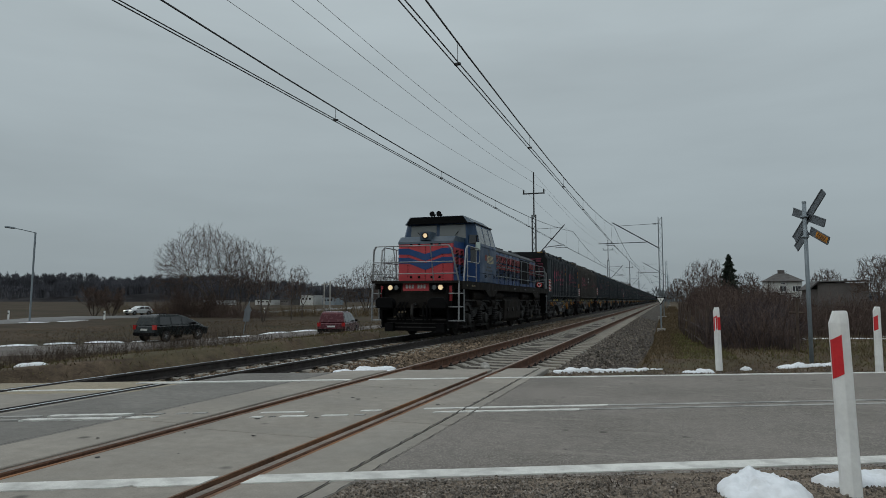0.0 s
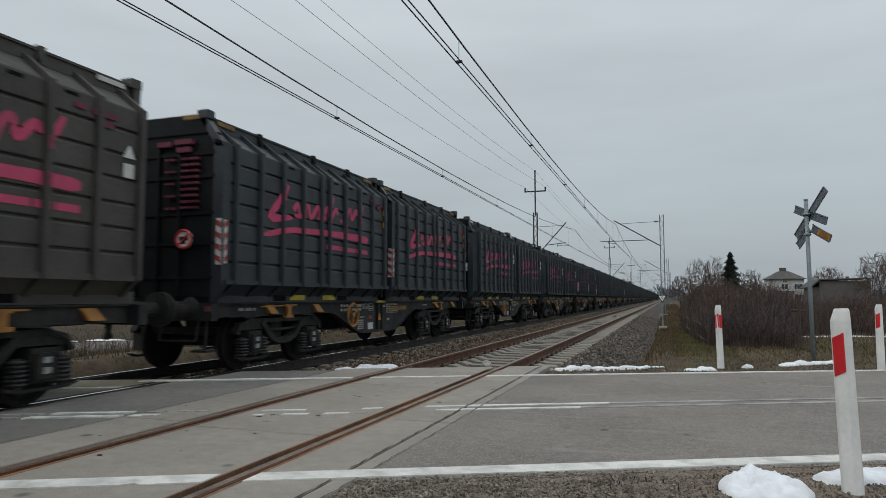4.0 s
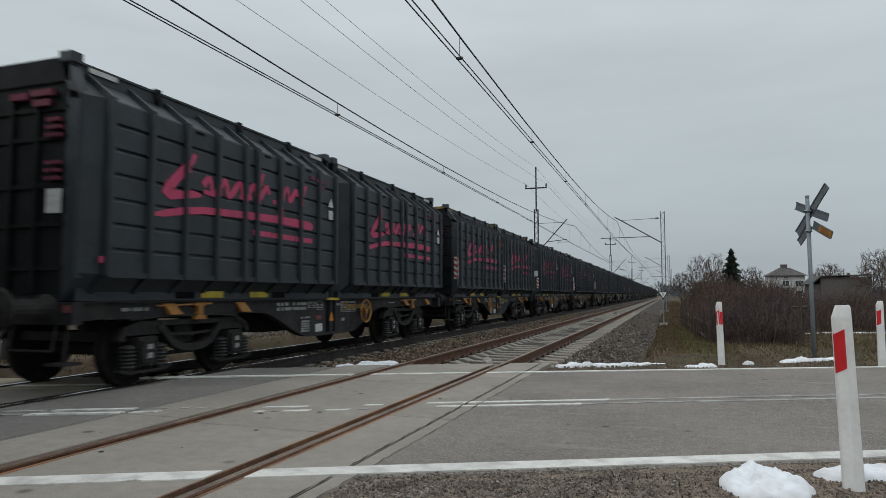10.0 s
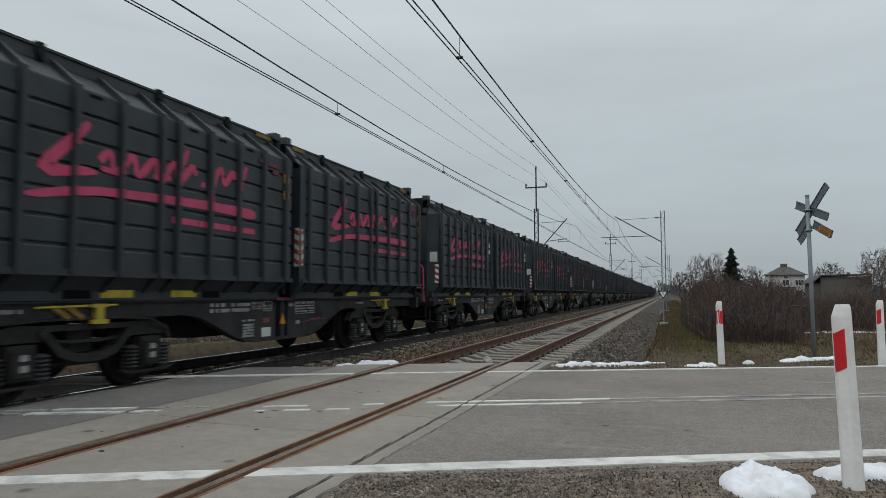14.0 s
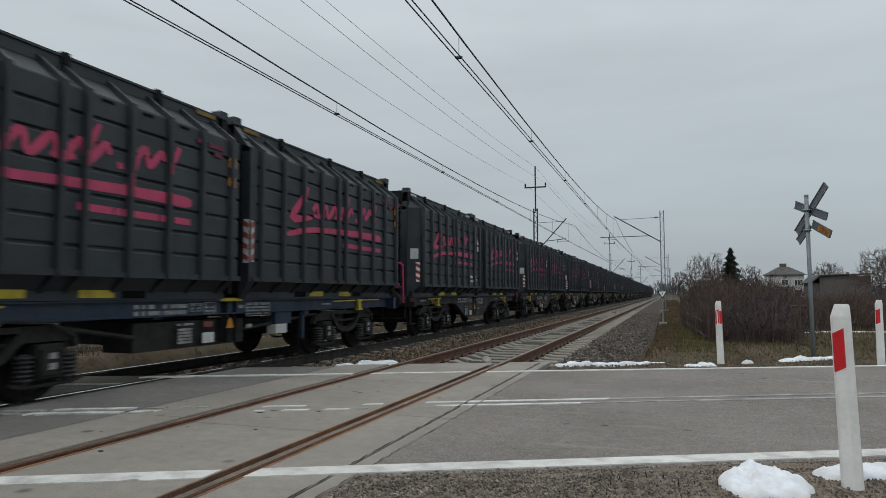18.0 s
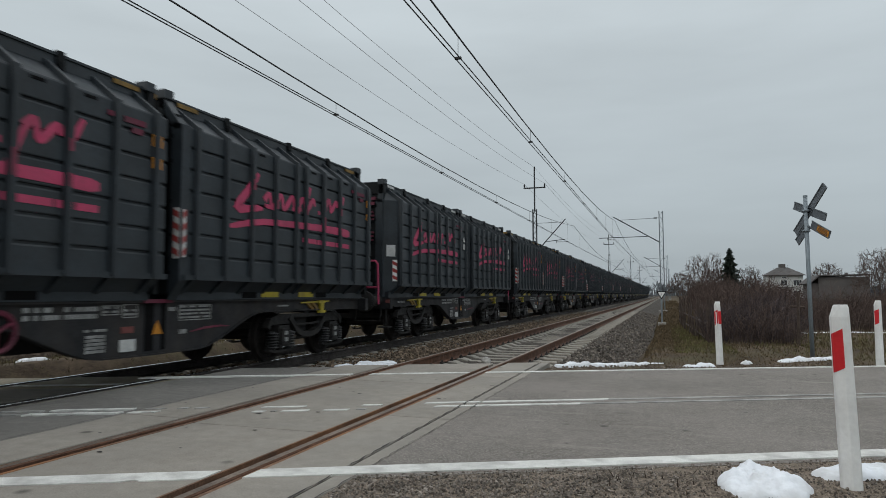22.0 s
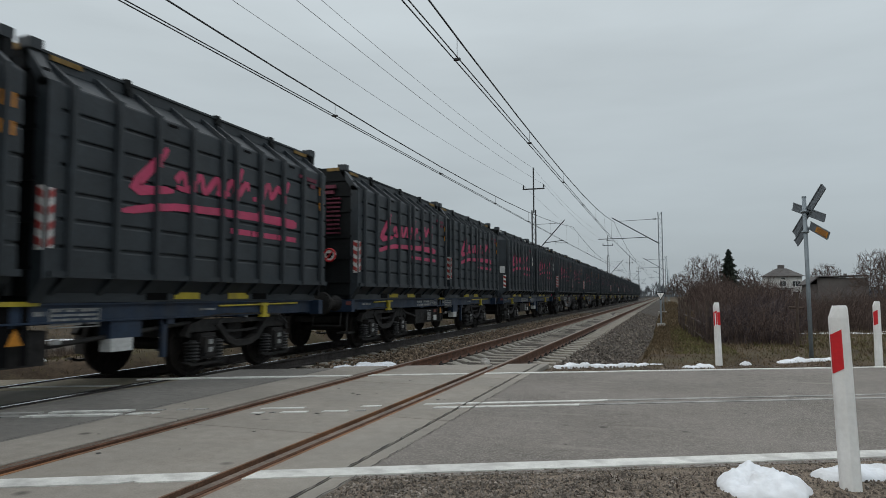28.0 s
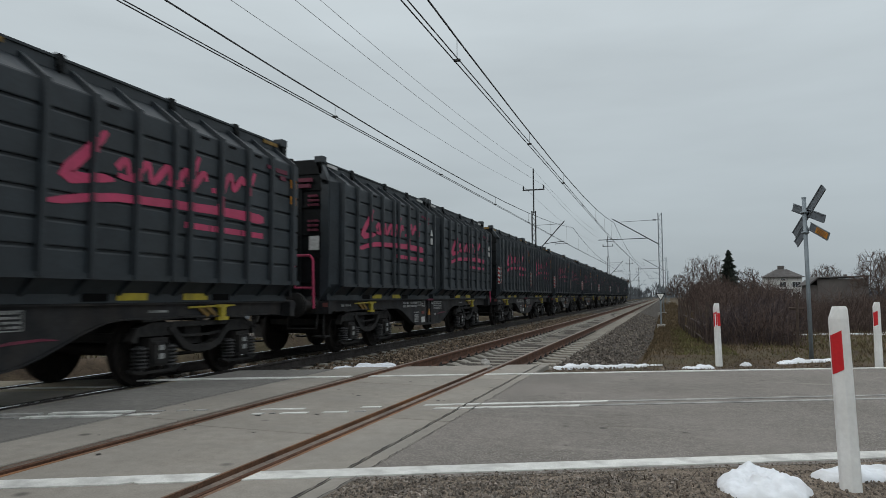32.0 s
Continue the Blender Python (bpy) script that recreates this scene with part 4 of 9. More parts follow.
def side_mark(cont):
    x0, t = HALF + 0.013, 0.008
    STROKES.clear()
    y0, z0 = CL / 2 - 1.895, 2.15

    def P(u, w):
        return y0 + u * 1.01, z0 + w * 0.90 + u * 0.0925
    bm = bmesh.new()
    # a tall hooked stroke, a run of slanting waves, upright flicks and a dot
    stroke(bm, [(*P(0.62, 0.99), 0.03), (*P(0.54, 0.89), 0.055), (*P(0.32, 0.66), 0.066), (*P(0.13, 0.47), 0.075), (*P(0.08, 0.40), 0.085), (*P(0.16, 0.36), 0.075), (*P(0.34, 0.36), 0.055), (*P(0.60, 0.38), 0.05), (*P(0.74, 0.37), 0.02)], x0, t)

    def waves(u0, u1, turns, n, tall, wide):
        for i in range(n + 1):
            q = 2 * math.pi * turns * i / n
            yield (*P(u0 + (u1 - u0) * i / n + 0.35 * tall * math.sin(q), 0.53 - 0.05 * i / n + tall * math.sin(q)), wide + 0.010 * math.cos(q))
    stroke(bm, list(waves(0.78, 2.36, 4.5, 45, 0.125, 0.042)), x0, t)
    stroke(bm, [(*P(0.80, 0.44), 0.03), (*P(0.92, 0.41), 0.036), (*P(1.08, 0.43), 0.03)], x0 + 0.001, t)
    stroke(bm, [(*P(1.60, 0.40), 0.03), (*P(1.74, 0.38), 0.036), (*P(1.9, 0.40), 0.03)], x0 + 0.001, t)
    stroke(bm, [(*P(2.20, 0.85), 0.03), (*P(2.13, 0.68), 0.042), (*P(2.05, 0.40), 0.036)], x0 + 0.002, t)
    stroke(bm, [(*P(2.48, 0.35), 0.036), (*P(2.56, 0.35), 0.036)], x0, t)
    stroke(bm, list(waves(2.80, 3.22, 1.5, 16, 0.11, 0.042)), x0, t)
    stroke(bm, [(*P(2.84, 0.60), 0.03), (*P(2.74, 0.35), 0.04), (*P(2.64, 0.08), 0.036)], x0 + 0.001, t)
    stroke(bm, [(*P(3.50, 0.72), 0.03), (*P(3.42, 0.56), 0.046), (*P(3.30, 0.36), 0.036)], x0, t)
    part("brush_mark", bm, M_PINK, cont, "raspberry brush mark of plain strokes")
    bm = bmesh.new()
    stroke(bm, [(*P(-0.13, 0.06), 0.02), (*P(0.05, 0.075), 0.045), (*P(0.35, 0.115), 0.05), (*P(0.8, 0.14), 0.05), (*P(1.6, 0.10), 0.054), (*P(2.5, 0.04), 0.062), (*P(3.2, -0.03), 0.072), (*P(3.62, -0.085), 0.078), (*P(3.74, -0.10), 0.045)], x0 + 0.003, t)
    part("swash", bm, M_PINK, cont, "raspberry underline swash")
    bm = bmesh.new()
    y = CL / 2 + 0.075
    for w in (0.11, 0.34, 0.09, 0.13, 0.40, 0.22, 0.30):
        box(bm, x0, x0 + t, y, y + w, 2.105, 2.19)
        y += w + 0.035
    part("slogan_bar", bm, M_PINK, cont, "small raspberry lettering bar")
    # the paint runs on over the ribs
    bm = bmesh.new()
    for y in RIBS:
        for pts in STROKES:
            for (ya, za, wa), (yb, zb, wb) in zip(pts, pts[1:]):
                if (ya - y) * (yb - y) <= 0 and abs(yb - ya) > 1e-4:
                    f = (y - ya) / (yb - ya)
                    z, w = za + (zb - za) * f, (wa + (wb - wa) * f) * min(2.5, math.hypot(yb - ya, zb - za) / abs(yb - ya))
                    box(bm, HALF + 0.0765, HALF + 0.079, y - 0.028, y + 0.028, z - w, z + w)
    tagged(part("rib_paint", bm, M_PINK_RIB, cont, "darker raspberry paint over the ribs"), kind="stuff")


# ---- wagons ----
def strip(bm, pts, x0, x1, thick):
    """A bent bar of one thickness along pts of (y, z), from x0 to x1."""
    up, down = [], []
    for i, (y, z) in enumerate(pts):
        p, q = pts[max(0, i - 1)], pts[min(len(pts) - 1, i + 1)]
        d = Vector((q[0] - p[0], q[1] - p[1])).normalized() * (thick / 2)
        up.append((y - d.y, z + d.x))
        down.append((y + d.y, z - d.x))
    rows = [[bm.verts.new((x, *c)) for c in (u, v)] for u, v in zip(up, down) for x in (x0,)]
    rows2 = [[bm.verts.new((x1, *c)) for c in (u, v)] for u, v in zip(up, down)]
    for k in range(len(pts) - 1):
        (a, b), (c, d), (e, f), (g, h) = rows[k], rows[k + 1], rows2[k], rows2[k + 1]
        for face in ((a, b, d, c), (e, g, h, f), (a, c, g, e), (b, f, h, d)):
            bm.faces.new(face)
    for a, b, c, d in ((*rows[0], *rows2[0]), (*rows[-1], *rows2[-1])):
        bm.faces.new((a, c, d, b))
    bmesh.ops.recalc_face_normals(bm, faces=bm.faces)


def bogie_meshes():
    out = {}
    bm = bmesh.new()
    # side frames: an arched top bar, a belly that hangs between the axles, horns over the boxes
    for s in (-1, 1):
        x = 1.0 * s
        strip(bm, [(-1.30, 0.60), (-1.22, 0.74), (-0.98, 0.81), (-0.6, 0.80), (0.6, 0.80), (0.98, 0.81), (1.22, 0.74), (1.30, 0.60)], x - 0.06, x + 0.06, 0.07)
        strip(bm, [(-0.66, 0.78), (-0.52, 0.66), (-0.38, 0.52), (-0.20, 0.455), (0.0, 0.44), (0.20, 0.455), (0.38, 0.52), (0.52, 0.66), (0.66, 0.78)], x - 0.05, x + 0.08, 0.10)
        strip(bm, [(-0.58, 0.66), (-0.2, 0.635), (0.2, 0.635), (0.58, 0.66)], x - 0.03, x + 0.03, 0.035)
        for o in (-0.9, 0.9):
            strip(bm, [(o - 0.44, 0.24), (o - 0.30, 0.20), (o + 0.30, 0.20), (o + 0.44, 0.24)], x + 0.01 * s, x + 0.10 * s, 0.035)
            box(bm, x - 0.05, x + 0.05, o - 0.30, o + 0.30, 0.66, 0.79)
    box(bm, -0.9, 0.9, -0.18, 0.18, 0.5, 0.80)
    for o in (-0.9, 0.9):
        box(bm, -1.12, -0.9, o - 0.3, o + 0.3, 0.3, 0.62)
    box(bm, -1.0, 1.0, -1.25, -1.15, 0.58, 0.70)
    box(bm, -1.0, 1.0, 1.15, 1.25, 0.58, 0.70)
    # brake rods and a pipe along the outside
    bent(bm, [(1.10, -1.2, 0.86), (1.10, -0.5, 0.90), (1.10, 0.4, 0.89), (1.12, 0.9, 0.86), (1.12, 1.2, 0.70)], 0.018, 5)
    bent(bm, [(0.75, -1.1, 0.36), (0.75, 1.1, 0.36)], 0.03, 5)
    out["frame"] = mesh_of("bogie_frame", bm, M_GREASE)
    bm = bmesh.new()
    box(bm, -0.11, 0.11, -0.16, 0.16, -0.20, 0.17)
    box(bm, 0.06, 0.15, -0.13, 0.13, -0.16, 0.12)
    for dy, dz in ((-0.1, -0.12), (0.1, -0.12), (-0.1, 0.09), (0.1, 0.09)):
        rod(bm, (0.14, dy, dz), (0.165, dy, dz), 0.018, 6)
    out["box"] = mesh_of("axle_box", bm, M_GREASE, bevel=0.006)
    bm = bmesh.new()
    for d in (-0.27, 0.27):
        for i in range(6):
            ring(bm, (0.02, d, 0.03 + i * 0.047), 0.092, 0.019, "z", 12, 4)
        rod(bm, (0.02, d, -0.02), (0.02, d, 0.30), 0.06, 8)
    out["spring"] = mesh_of("coil_spring", bm, M_SPRING)
    bm = bmesh.new()
    for s in (-1, 1):
        c = 0.7525 * s
        turned(bm, [(c - 0.07 * s, 0.12), (c - 0.065 * s, 0.46), (c - 0.03 * s, 0.485), (c - 0.028 * s, 0.46), (c + 0.06 * s, 0.455), (c + 0.065 * s, 0.40), (c + 0.03 * s, 0.37), (c + 0.015 * s, 0.17), (c + 0.07 * s, 0.14), (c + 0.07 * s, 0.09)], "x", (0, 0, 0), 28)
        for k in range(3):
            q = k * 2.094
            box(bm, c + 0.03 * s - 0.004, c + 0.03 * s + 0.004, 0.27 * math.cos(q) - 0.03, 0.27 * math.cos(q) + 0.03, 0.27 * math.sin(q) - 0.03, 0.27 * math.sin(q) + 0.03)
    rod(bm, (-1.05, 0, 0), (1.05, 0, 0), 0.085, 12)
    out["wheels"] = mesh_of("wheelset", bm, M_WHEEL)
    bm = boxes((0, 0.006, -0.045, 0.045, -0.095, -0.025), (0, 0.006, -0.045, 0.045, 0.02, 0.085))
    out["plate"] = mesh_of("data_plate", bm, M_LETTER)
    return out


BOGIE = bogie_meshes()


def add_bogie(wagon, y):
    fr = again("bogie", BOGIE["frame"], wagon, (0, y, 0))
    for o in (-0.9, 0.9):
        ws = again("wheelset", BOGIE["wheels"], fr)
        ws.matrix_parent_inverse = Matrix.Translation((0, o, 0))
        ws.location = (0, 0, 0.46)
        again("axle_box", BOGIE["box"], fr, (1.0, o, 0.47))
        tagged(again("coil_spring", BOGIE["spring"], fr, (1.02, o, 0.24)), kind="stuff")
        again("data_plate", BOGIE["plate"], fr, (1.152, o + 0.0, 0.46), 0, "pale painted data plate")
    return fr


def build_wagon(paint, accent, wheel_mat, style, wheel_y=5.25):
    """A two-container flat wagon, 13.6 m over buffers, its origin at the front between the rails."""
    w = thing("container_flat_wagon", "", "flat wagon")
    L = WAGON
    mid, top = L / 2, 1.10
    low = []
    for k in range(-24, 25):
        d = k * 0.11
        low.append((mid + d, 0.885 if style == "blue" else 0.40 + 0.475 * ease((abs(d) - 0.80) / 1.65) + 0.02 * abs(d) / 2.64))
    for s in (-1, 1):
        pr = [(0.75, top), (L - 0.75, top), (L - 0.75, 0.86), (L - 1.2, 0.885)] + low[::-1] + [(1.2, 0.885), (0.75, 0.86)]
        bm = bmesh.new()
        sweep(bm, pr, 1.05 * s - 0.015, 1.05 * s + 0.03, "x")
        beam = part("sole_bar", bm, paint, w)
        if s > 0:
            part("flange", boxes((1.05 * s - 0.09, 1.05 * s + 0.09, 0.75, L - 0.75, top - 0.022, top)), paint, beam)
            bm = bmesh.new()
            strip(bm, [(1.2, 0.885)] + low + [(L - 1.2, 0.885)], 0.96, 1.11, 0.02)
            part("flange", bm, paint, beam)
    part("cross_beam", boxes(*[(-1.03, 1.03, y - 0.08, y + 0.08, 0.84, 1.075) for y in (2.82, 5.4, 6.8, 8.2, L - 2.82)]), paint, w)
    part("centre_sill", boxes((-0.22, 0.22, 0.6, L - 0.6, 0.82, 1.075)), paint, w)
    for y, tn in ((0.0, 0.0), (L, math.pi)):
        head = part("end_beam", boxes((-1.26, 1.26, 0.62, 0.76, 0.84, 1.095), (-0.2, 0.2, 0.30, 0.62, 0.92, 1.10)), paint, w, at=(0, y, 0), bevel=0.01)
        head.rotation_euler = (0, 0, tn)
        for x in (-0.875, 0.875):
            bm = bmesh.new()
            turned(bm, [(0.62, 0.17), (0.58, 0.12), (0.30, 0.11), (0.10, 0.10), (0.06, 0.24), (0.02, 0.225), (0.005, 0.12)], "y", (x, 0, 1.02), 14)
            part("buffer", bm, M_GREASE, head)
        bm = rods([((0.35, 0.66, 0.84), (0.35, 0.60, 0.55)), ((0.35, 0.60, 0.55), (1.0, 0.60, 0.55)), ((1.0, 0.60, 0.55), (1.0, 0.66, 0.84))], 0.016, 5)
        part("shunter_rail", bm, M_GREASE, head)
        bm = rods([((-0.05, 0.3, 1.0), (-0.05, 0.02, 0.78)), ((-0.05, 0.02, 0.78), (-0.05, 0.1, 0.6))], 0.035, 6)
        part("screw_coupling", bm, M_GREASE, head)
        bm = rods([((1.12, 0.70, 0.9), (1.12, 0.66, 0.42))], 0.02, 5)
        box(bm, 0.95, 1.22, 0.56, 0.82, 0.39, 0.42)
        part("step", bm, M_GREASE, head)
    for y in (2.82, L - 2.82):
        add_bogie(w, y)
    # brackets, plates and lettering bars on the visible side
    x = 1.085
    for y0, y1, knob in ((2.05, 3.15, 2.88), (mid + 3.62, mid + 4.66, mid + 4.36)) if style != "blue" else ((2.05, 3.15, 2.88), (10.1, 12.3, 11.26)):
        bm = bmesh.new()
        rod(bm, (x + 0.03, y0, 1.03), (x + 0.03, y1, 1.05), 0.016, 5)
        lever = part("brake_lever", bm, accent, w, "bright painted changeover rod")
        bm = bmesh.new()
        box(bm, x, x + 0.06, knob - 0.055, knob + 0.055, 0.86, 1.04)
        box(bm, x, x + 0.07, knob - 0.11, knob + 0.11, 0.83, 0.88)
        box(bm, x, x + 0.065, knob - 0.13, knob + 0.10, 1.02, 1.065)
        part("knob", bm, accent, lever, "bright painted T-shaped grip")
        if style == "wheel":
            for yy in (y0 + 0.22, y0 + 1.78):
                part("hinged_plate", hexa([(x, yy, 0.91), (x, yy + 0.22, 0.91), (x + 0.09, yy + 0.22, 0.91), (x + 0.09, yy, 0.91),
                                           (x, yy - 0.10, 1.06), (x, yy + 0.12, 1.06), (x + 0.03, yy + 0.12, 1.06), (x + 0.03, yy - 0.10, 1.06)]), M_ORANGE, lever, "orange sloping plate")
        elif style == "deep":
            bm = bmesh.new()
            for o in (0.42, 0.60):
                v = [(x + 0.035, y0 + o - 0.2, 1.04), (x + 0.035, y0 + o + 0.02, 0.90)]
                strip(bm, [(p[1], p[2]) for p in v], x, x + 0.03, 0.06)
            part("strut", bm, M_OCHRE, lever, "dull ochre slanting struts")
    if style == "wheel":
        bm = bmesh.new()
        ring(bm, (x, mid + 0.62, 0.93), 0.085, 0.022, "x", 16, 4)
        for k, wide in enumerate((0.10, 0.10, 0.12, 0.10, 0.10, 0.12, 0.14, 0.08)):
            box(bm, x - 0.004, x + 0.004, mid + 0.76 + k * 0.125, mid + 0.76 + k * 0.125 + wide, 0.93 - 0.05, 0.93 + 0.05)
        tagged(part("maker_mark", bm, M_OCHRE, w, "plain ochre ring and bars"), kind="stuff")
        for y in (wheel_y,):
            bm = bmesh.new()
            ring(bm, (x + 0.12, y, 0.82), 0.24, 0.024, "x", 22, 5)
            for q in (0.5, 2.6, 4.7):
                rod(bm, (x + 0.12, y, 0.82), (x + 0.12, y + 0.24 * math.cos(q), 0.82 + 0.24 * math.sin(q)), 0.02, 5)
            turned(bm, [(0.0, 0.05), (0.14, 0.05)], "x", (x, y, 0.82), 8)
            part("brake_wheel", bm, wheel_mat, w, "round painted parking brake wheel")
    elif wheel_mat:
        bm = bmesh.new()
        ring(bm, (x + 0.03, 4.62, 0.80), 0.20, 0.03, "x", 22, 5)
        for q in (0.5, 2.6, 4.7):
            rod(bm, (x + 0.03, 4.62, 0.80), (x + 0.03, 4.62 + 0.2 * math.cos(q), 0.80 + 0.2 * math.sin(q)), 0.022, 5)
        part("brake_wheel", bm, wheel_mat, w, "round painted parking brake wheel")
    rs = random.Random(5)

    def words(rows, y, z, wide, tall):
        """A line of small upright strokes."""
        c = y
        while c < y + wide - 0.02:
            e = min(rs.uniform(0.03, 0.10), y + wide - c)
            rows.append((x - 0.004, x + 0.003, c, c + e, z, z + tall))
            c += e + rs.choice((0.012, 0.016, 0.06))

    def framed(rows, y, z, wide, tall):
        """A thin outlined field."""
        rows += [(x - 0.004, x + 0.003, y, y + wide, z, z + 0.012), (x - 0.004, x + 0.003, y, y + wide, z + tall - 0.012, z + tall),
                 (x - 0.004, x + 0.003, y, y + 0.012, z, z + tall), (x - 0.004, x + 0.003, y + wide - 0.012, y + wide, z, z + tall)]
    rows = []
    for d, z, wide in ((-1.88, 0.985, 0.36), (-1.38, 0.985, 0.46), (-1.88, 0.90, 0.95)):
        words(rows, mid + d, z, wide, 0.055)
    tagged(part("lettering", boxes(*rows), M_LETTER, w, "pale lettering bars"), kind="stuff")
    rows = []
    for d, z, wide, tall in ((-0.86, 0.93, 0.27, 0.12), (-0.54, 0.89, 0.24, 0.17), (0.45, 0.82, 0.68, 0.22)):
        framed(rows, mid + d, z, wide, tall)
        for i in range(2 if tall < 0.2 else 4):
            words(rows, mid + d + 0.03, z + 0.03 + i * 0.05, wide - 0.06, 0.026)
    tagged(part("lettering", boxes(*rows), M_LETTER, w, "framed fields of pale lettering bars"), kind="stuff")
    rows = []
    for i in range(5):
        rows.append((x - 0.004, x + 0.003, mid - 1.08, mid - 0.80, 0.49 + i * 0.044, 0.49 + i * 0.044 + 0.034))
    words(rows, mid - 1.10, 0.74, 0.34, 0.03)
    words(rows, mid + 0.26, 0.96, 0.20, 0.05)
    words(rows, 1.5, 0.97, 0.42, 0.045)
    words(rows, mid + 2.9, 0.97, 0.34, 0.03)
    tagged(part("lettering", boxes(*rows), M_LETTER, w, "pale ruled field and small lettering bars"), kind="stuff")
    part("white_plate", boxes((x - 0.004, x + 0.010, mid - 0.58, mid - 0.33, 0.47, 0.62)), M_PLATE, w, "pale data plate")
    part("pale_mark", boxes((x - 0.004, x + 0.010, mid + 0.47, mid + 0.60, 0.64, 0.70)), M_LETTER, w, "small pale mark")
    part("red_plate", boxes((x - 0.004, x + 0.006, mid - 0.56, mid - 0.36, 0.70, 0.78)), M_FADED_RED, w, "small faded red plate")
    # nothing is cut in here: flat black strips paint the recesses' shade
    part("side_recess", boxes((x - 0.002, x + 0.003, mid - 0.17, mid - 0.02, 0.45, 1.075), (x - 0.002, x + 0.003, mid + 0.12, mid + 0.20, 0.45, 1.075)), M_BLACK, w, "flat black strips as shade of recesses in the side bar")
    part("top_rail_mark", boxes((x - 0.02, x + 0.065, mid - 0.26, mid + 0.26, top - 0.03, top + 0.02)), M_PINK_DIM if style == "deep" else M_YELLOW, w, "painted mark on the top flange")
    part("red_lamp", boxes((1.14, 1.24, 0.60, 0.625, 0.98, 1.06)), M_FADED_RED, w, "red end marker")
    bm = bmesh.new()
    sweep(bm, [(mid - 0.04, 0.66), (mid + 0.14, 0.66), (mid + 0.05, 0.84)], x - 0.004, x + 0.006, "x")
    part("warning_triangle", bm, M_AMBER, w, "painted warning triangle")
    part("brake_gear", boxes((-0.5, 0.5, 5.2, 6.6, 0.50, 0.86), (-0.8, -0.4, 7.0, 8.2, 0.45, 0.82)), M_GREASE, w, bevel=0.03)
    if style == "deep":
        bm = bmesh.new()
        stroke(bm, [(mid + 0.70, 0.66, 0.006), (mid + 1.0, 0.70, 0.016), (mid + 1.35, 0.715, 0.014), (mid + 1.55, 0.70, 0.006)], x - 0.004, 0.008)
        part("painted_stroke", bm, M_PINK_DIM, w, "faint raspberry painted stroke")
    if style == "blue":
        cab = part("side_cabinet", boxes((0.90, 1.08, 8.1, 8.6, 0.66, 0.885)), paint, w, bevel=0.015)
        part("cabinet_front", boxes((0.92, 1.09, 8.1, 8.45, 0.50, 0.66)), M_PLATE, cab, "pale lower half of the cabinet")
        part("hanging_post", boxes((1.02, 1.08, 8.98, 9.06, 0.36, 0.90), (1.02, 1.08, 8.96, 9.20, 0.80, 0.90)), paint, w)
        part("tank", boxes((0.5, 1.0, 5.0, 7.3, 0.42, 0.80)), M_GREASE, w, bevel=0.08)
        part("air_pipe", rods([((1.0, 3.9, 0.80), (1.0, 5.0, 0.62)), ((1.0, 7.3, 0.62), (1.0, 9.6, 0.80))], 0.03, 6), M_GREASE, w)
    # the lifting frame seen at the coupling end of later wagons
    if style == "deep":
        bm = bmesh.new()
        bent(bm, [(1.0, 0.5, 0.95), (1.0, 0.45, 1.9), (0.95, 0.42, 1.98), (0.62, 0.42, 1.98), (0.58, 0.45, 1.9), (0.58, 0.5, 1.35), (1.0, 0.5, 1.35)], 0.025, 6)
        part("end_railing", bm, M_PINK, w, "raspberry painted end railing")
    return w


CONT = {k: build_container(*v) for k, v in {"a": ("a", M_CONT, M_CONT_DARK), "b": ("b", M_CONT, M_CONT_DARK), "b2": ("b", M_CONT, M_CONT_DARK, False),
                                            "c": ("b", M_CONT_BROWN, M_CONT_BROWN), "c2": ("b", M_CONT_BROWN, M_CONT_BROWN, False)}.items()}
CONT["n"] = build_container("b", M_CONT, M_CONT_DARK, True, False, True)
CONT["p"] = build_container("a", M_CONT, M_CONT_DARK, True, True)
WAGON_GOLD = build_wagon(M_FRAME, M_ORANGE, M_ORANGE, "wheel")
WAGON_GOLD_REAR = build_wagon(M_FRAME, M_ORANGE, M_ORANGE, "wheel", 8.2)
WAGON_PINK = build_wagon(M_FRAME, M_YELLOW, None, "deep")
WAGON_BRAKE = build_wagon(M_FRAME, M_YELLOW, M_PINK_DIM, "deep")
WAGON_BLUE = build_wagon(M_FRAME_BLUE, M_YELLOW, None, "blue")
# the order of the train, as the ends show: a striped door end, b wide corners, n narrow corners, c the dusty pair, p those at the tail
ENDS = "acannabnnabbabbaabbbabaabbaabaanappppppp"
LABEL = {"a": "dark green-black ribbed bulk container with striped corner boards", "b": "dark green-black ribbed bulk container with chamfered corners",
         "c": "dusty grey-brown ribbed bulk container with chamfered corners", "n": "dark green-black ribbed bulk container with a placard on its end", "p": "dark green-black ribbed bulk container near the train's tail"}
used = set()


def placed(master, at):
    """The master itself the first time, then copies of it."""
    ob = master
    if master in used:
        ob = copy_thing(master, Matrix.Translation(at))
    used.add(master)
    ob.location = at
    return ob


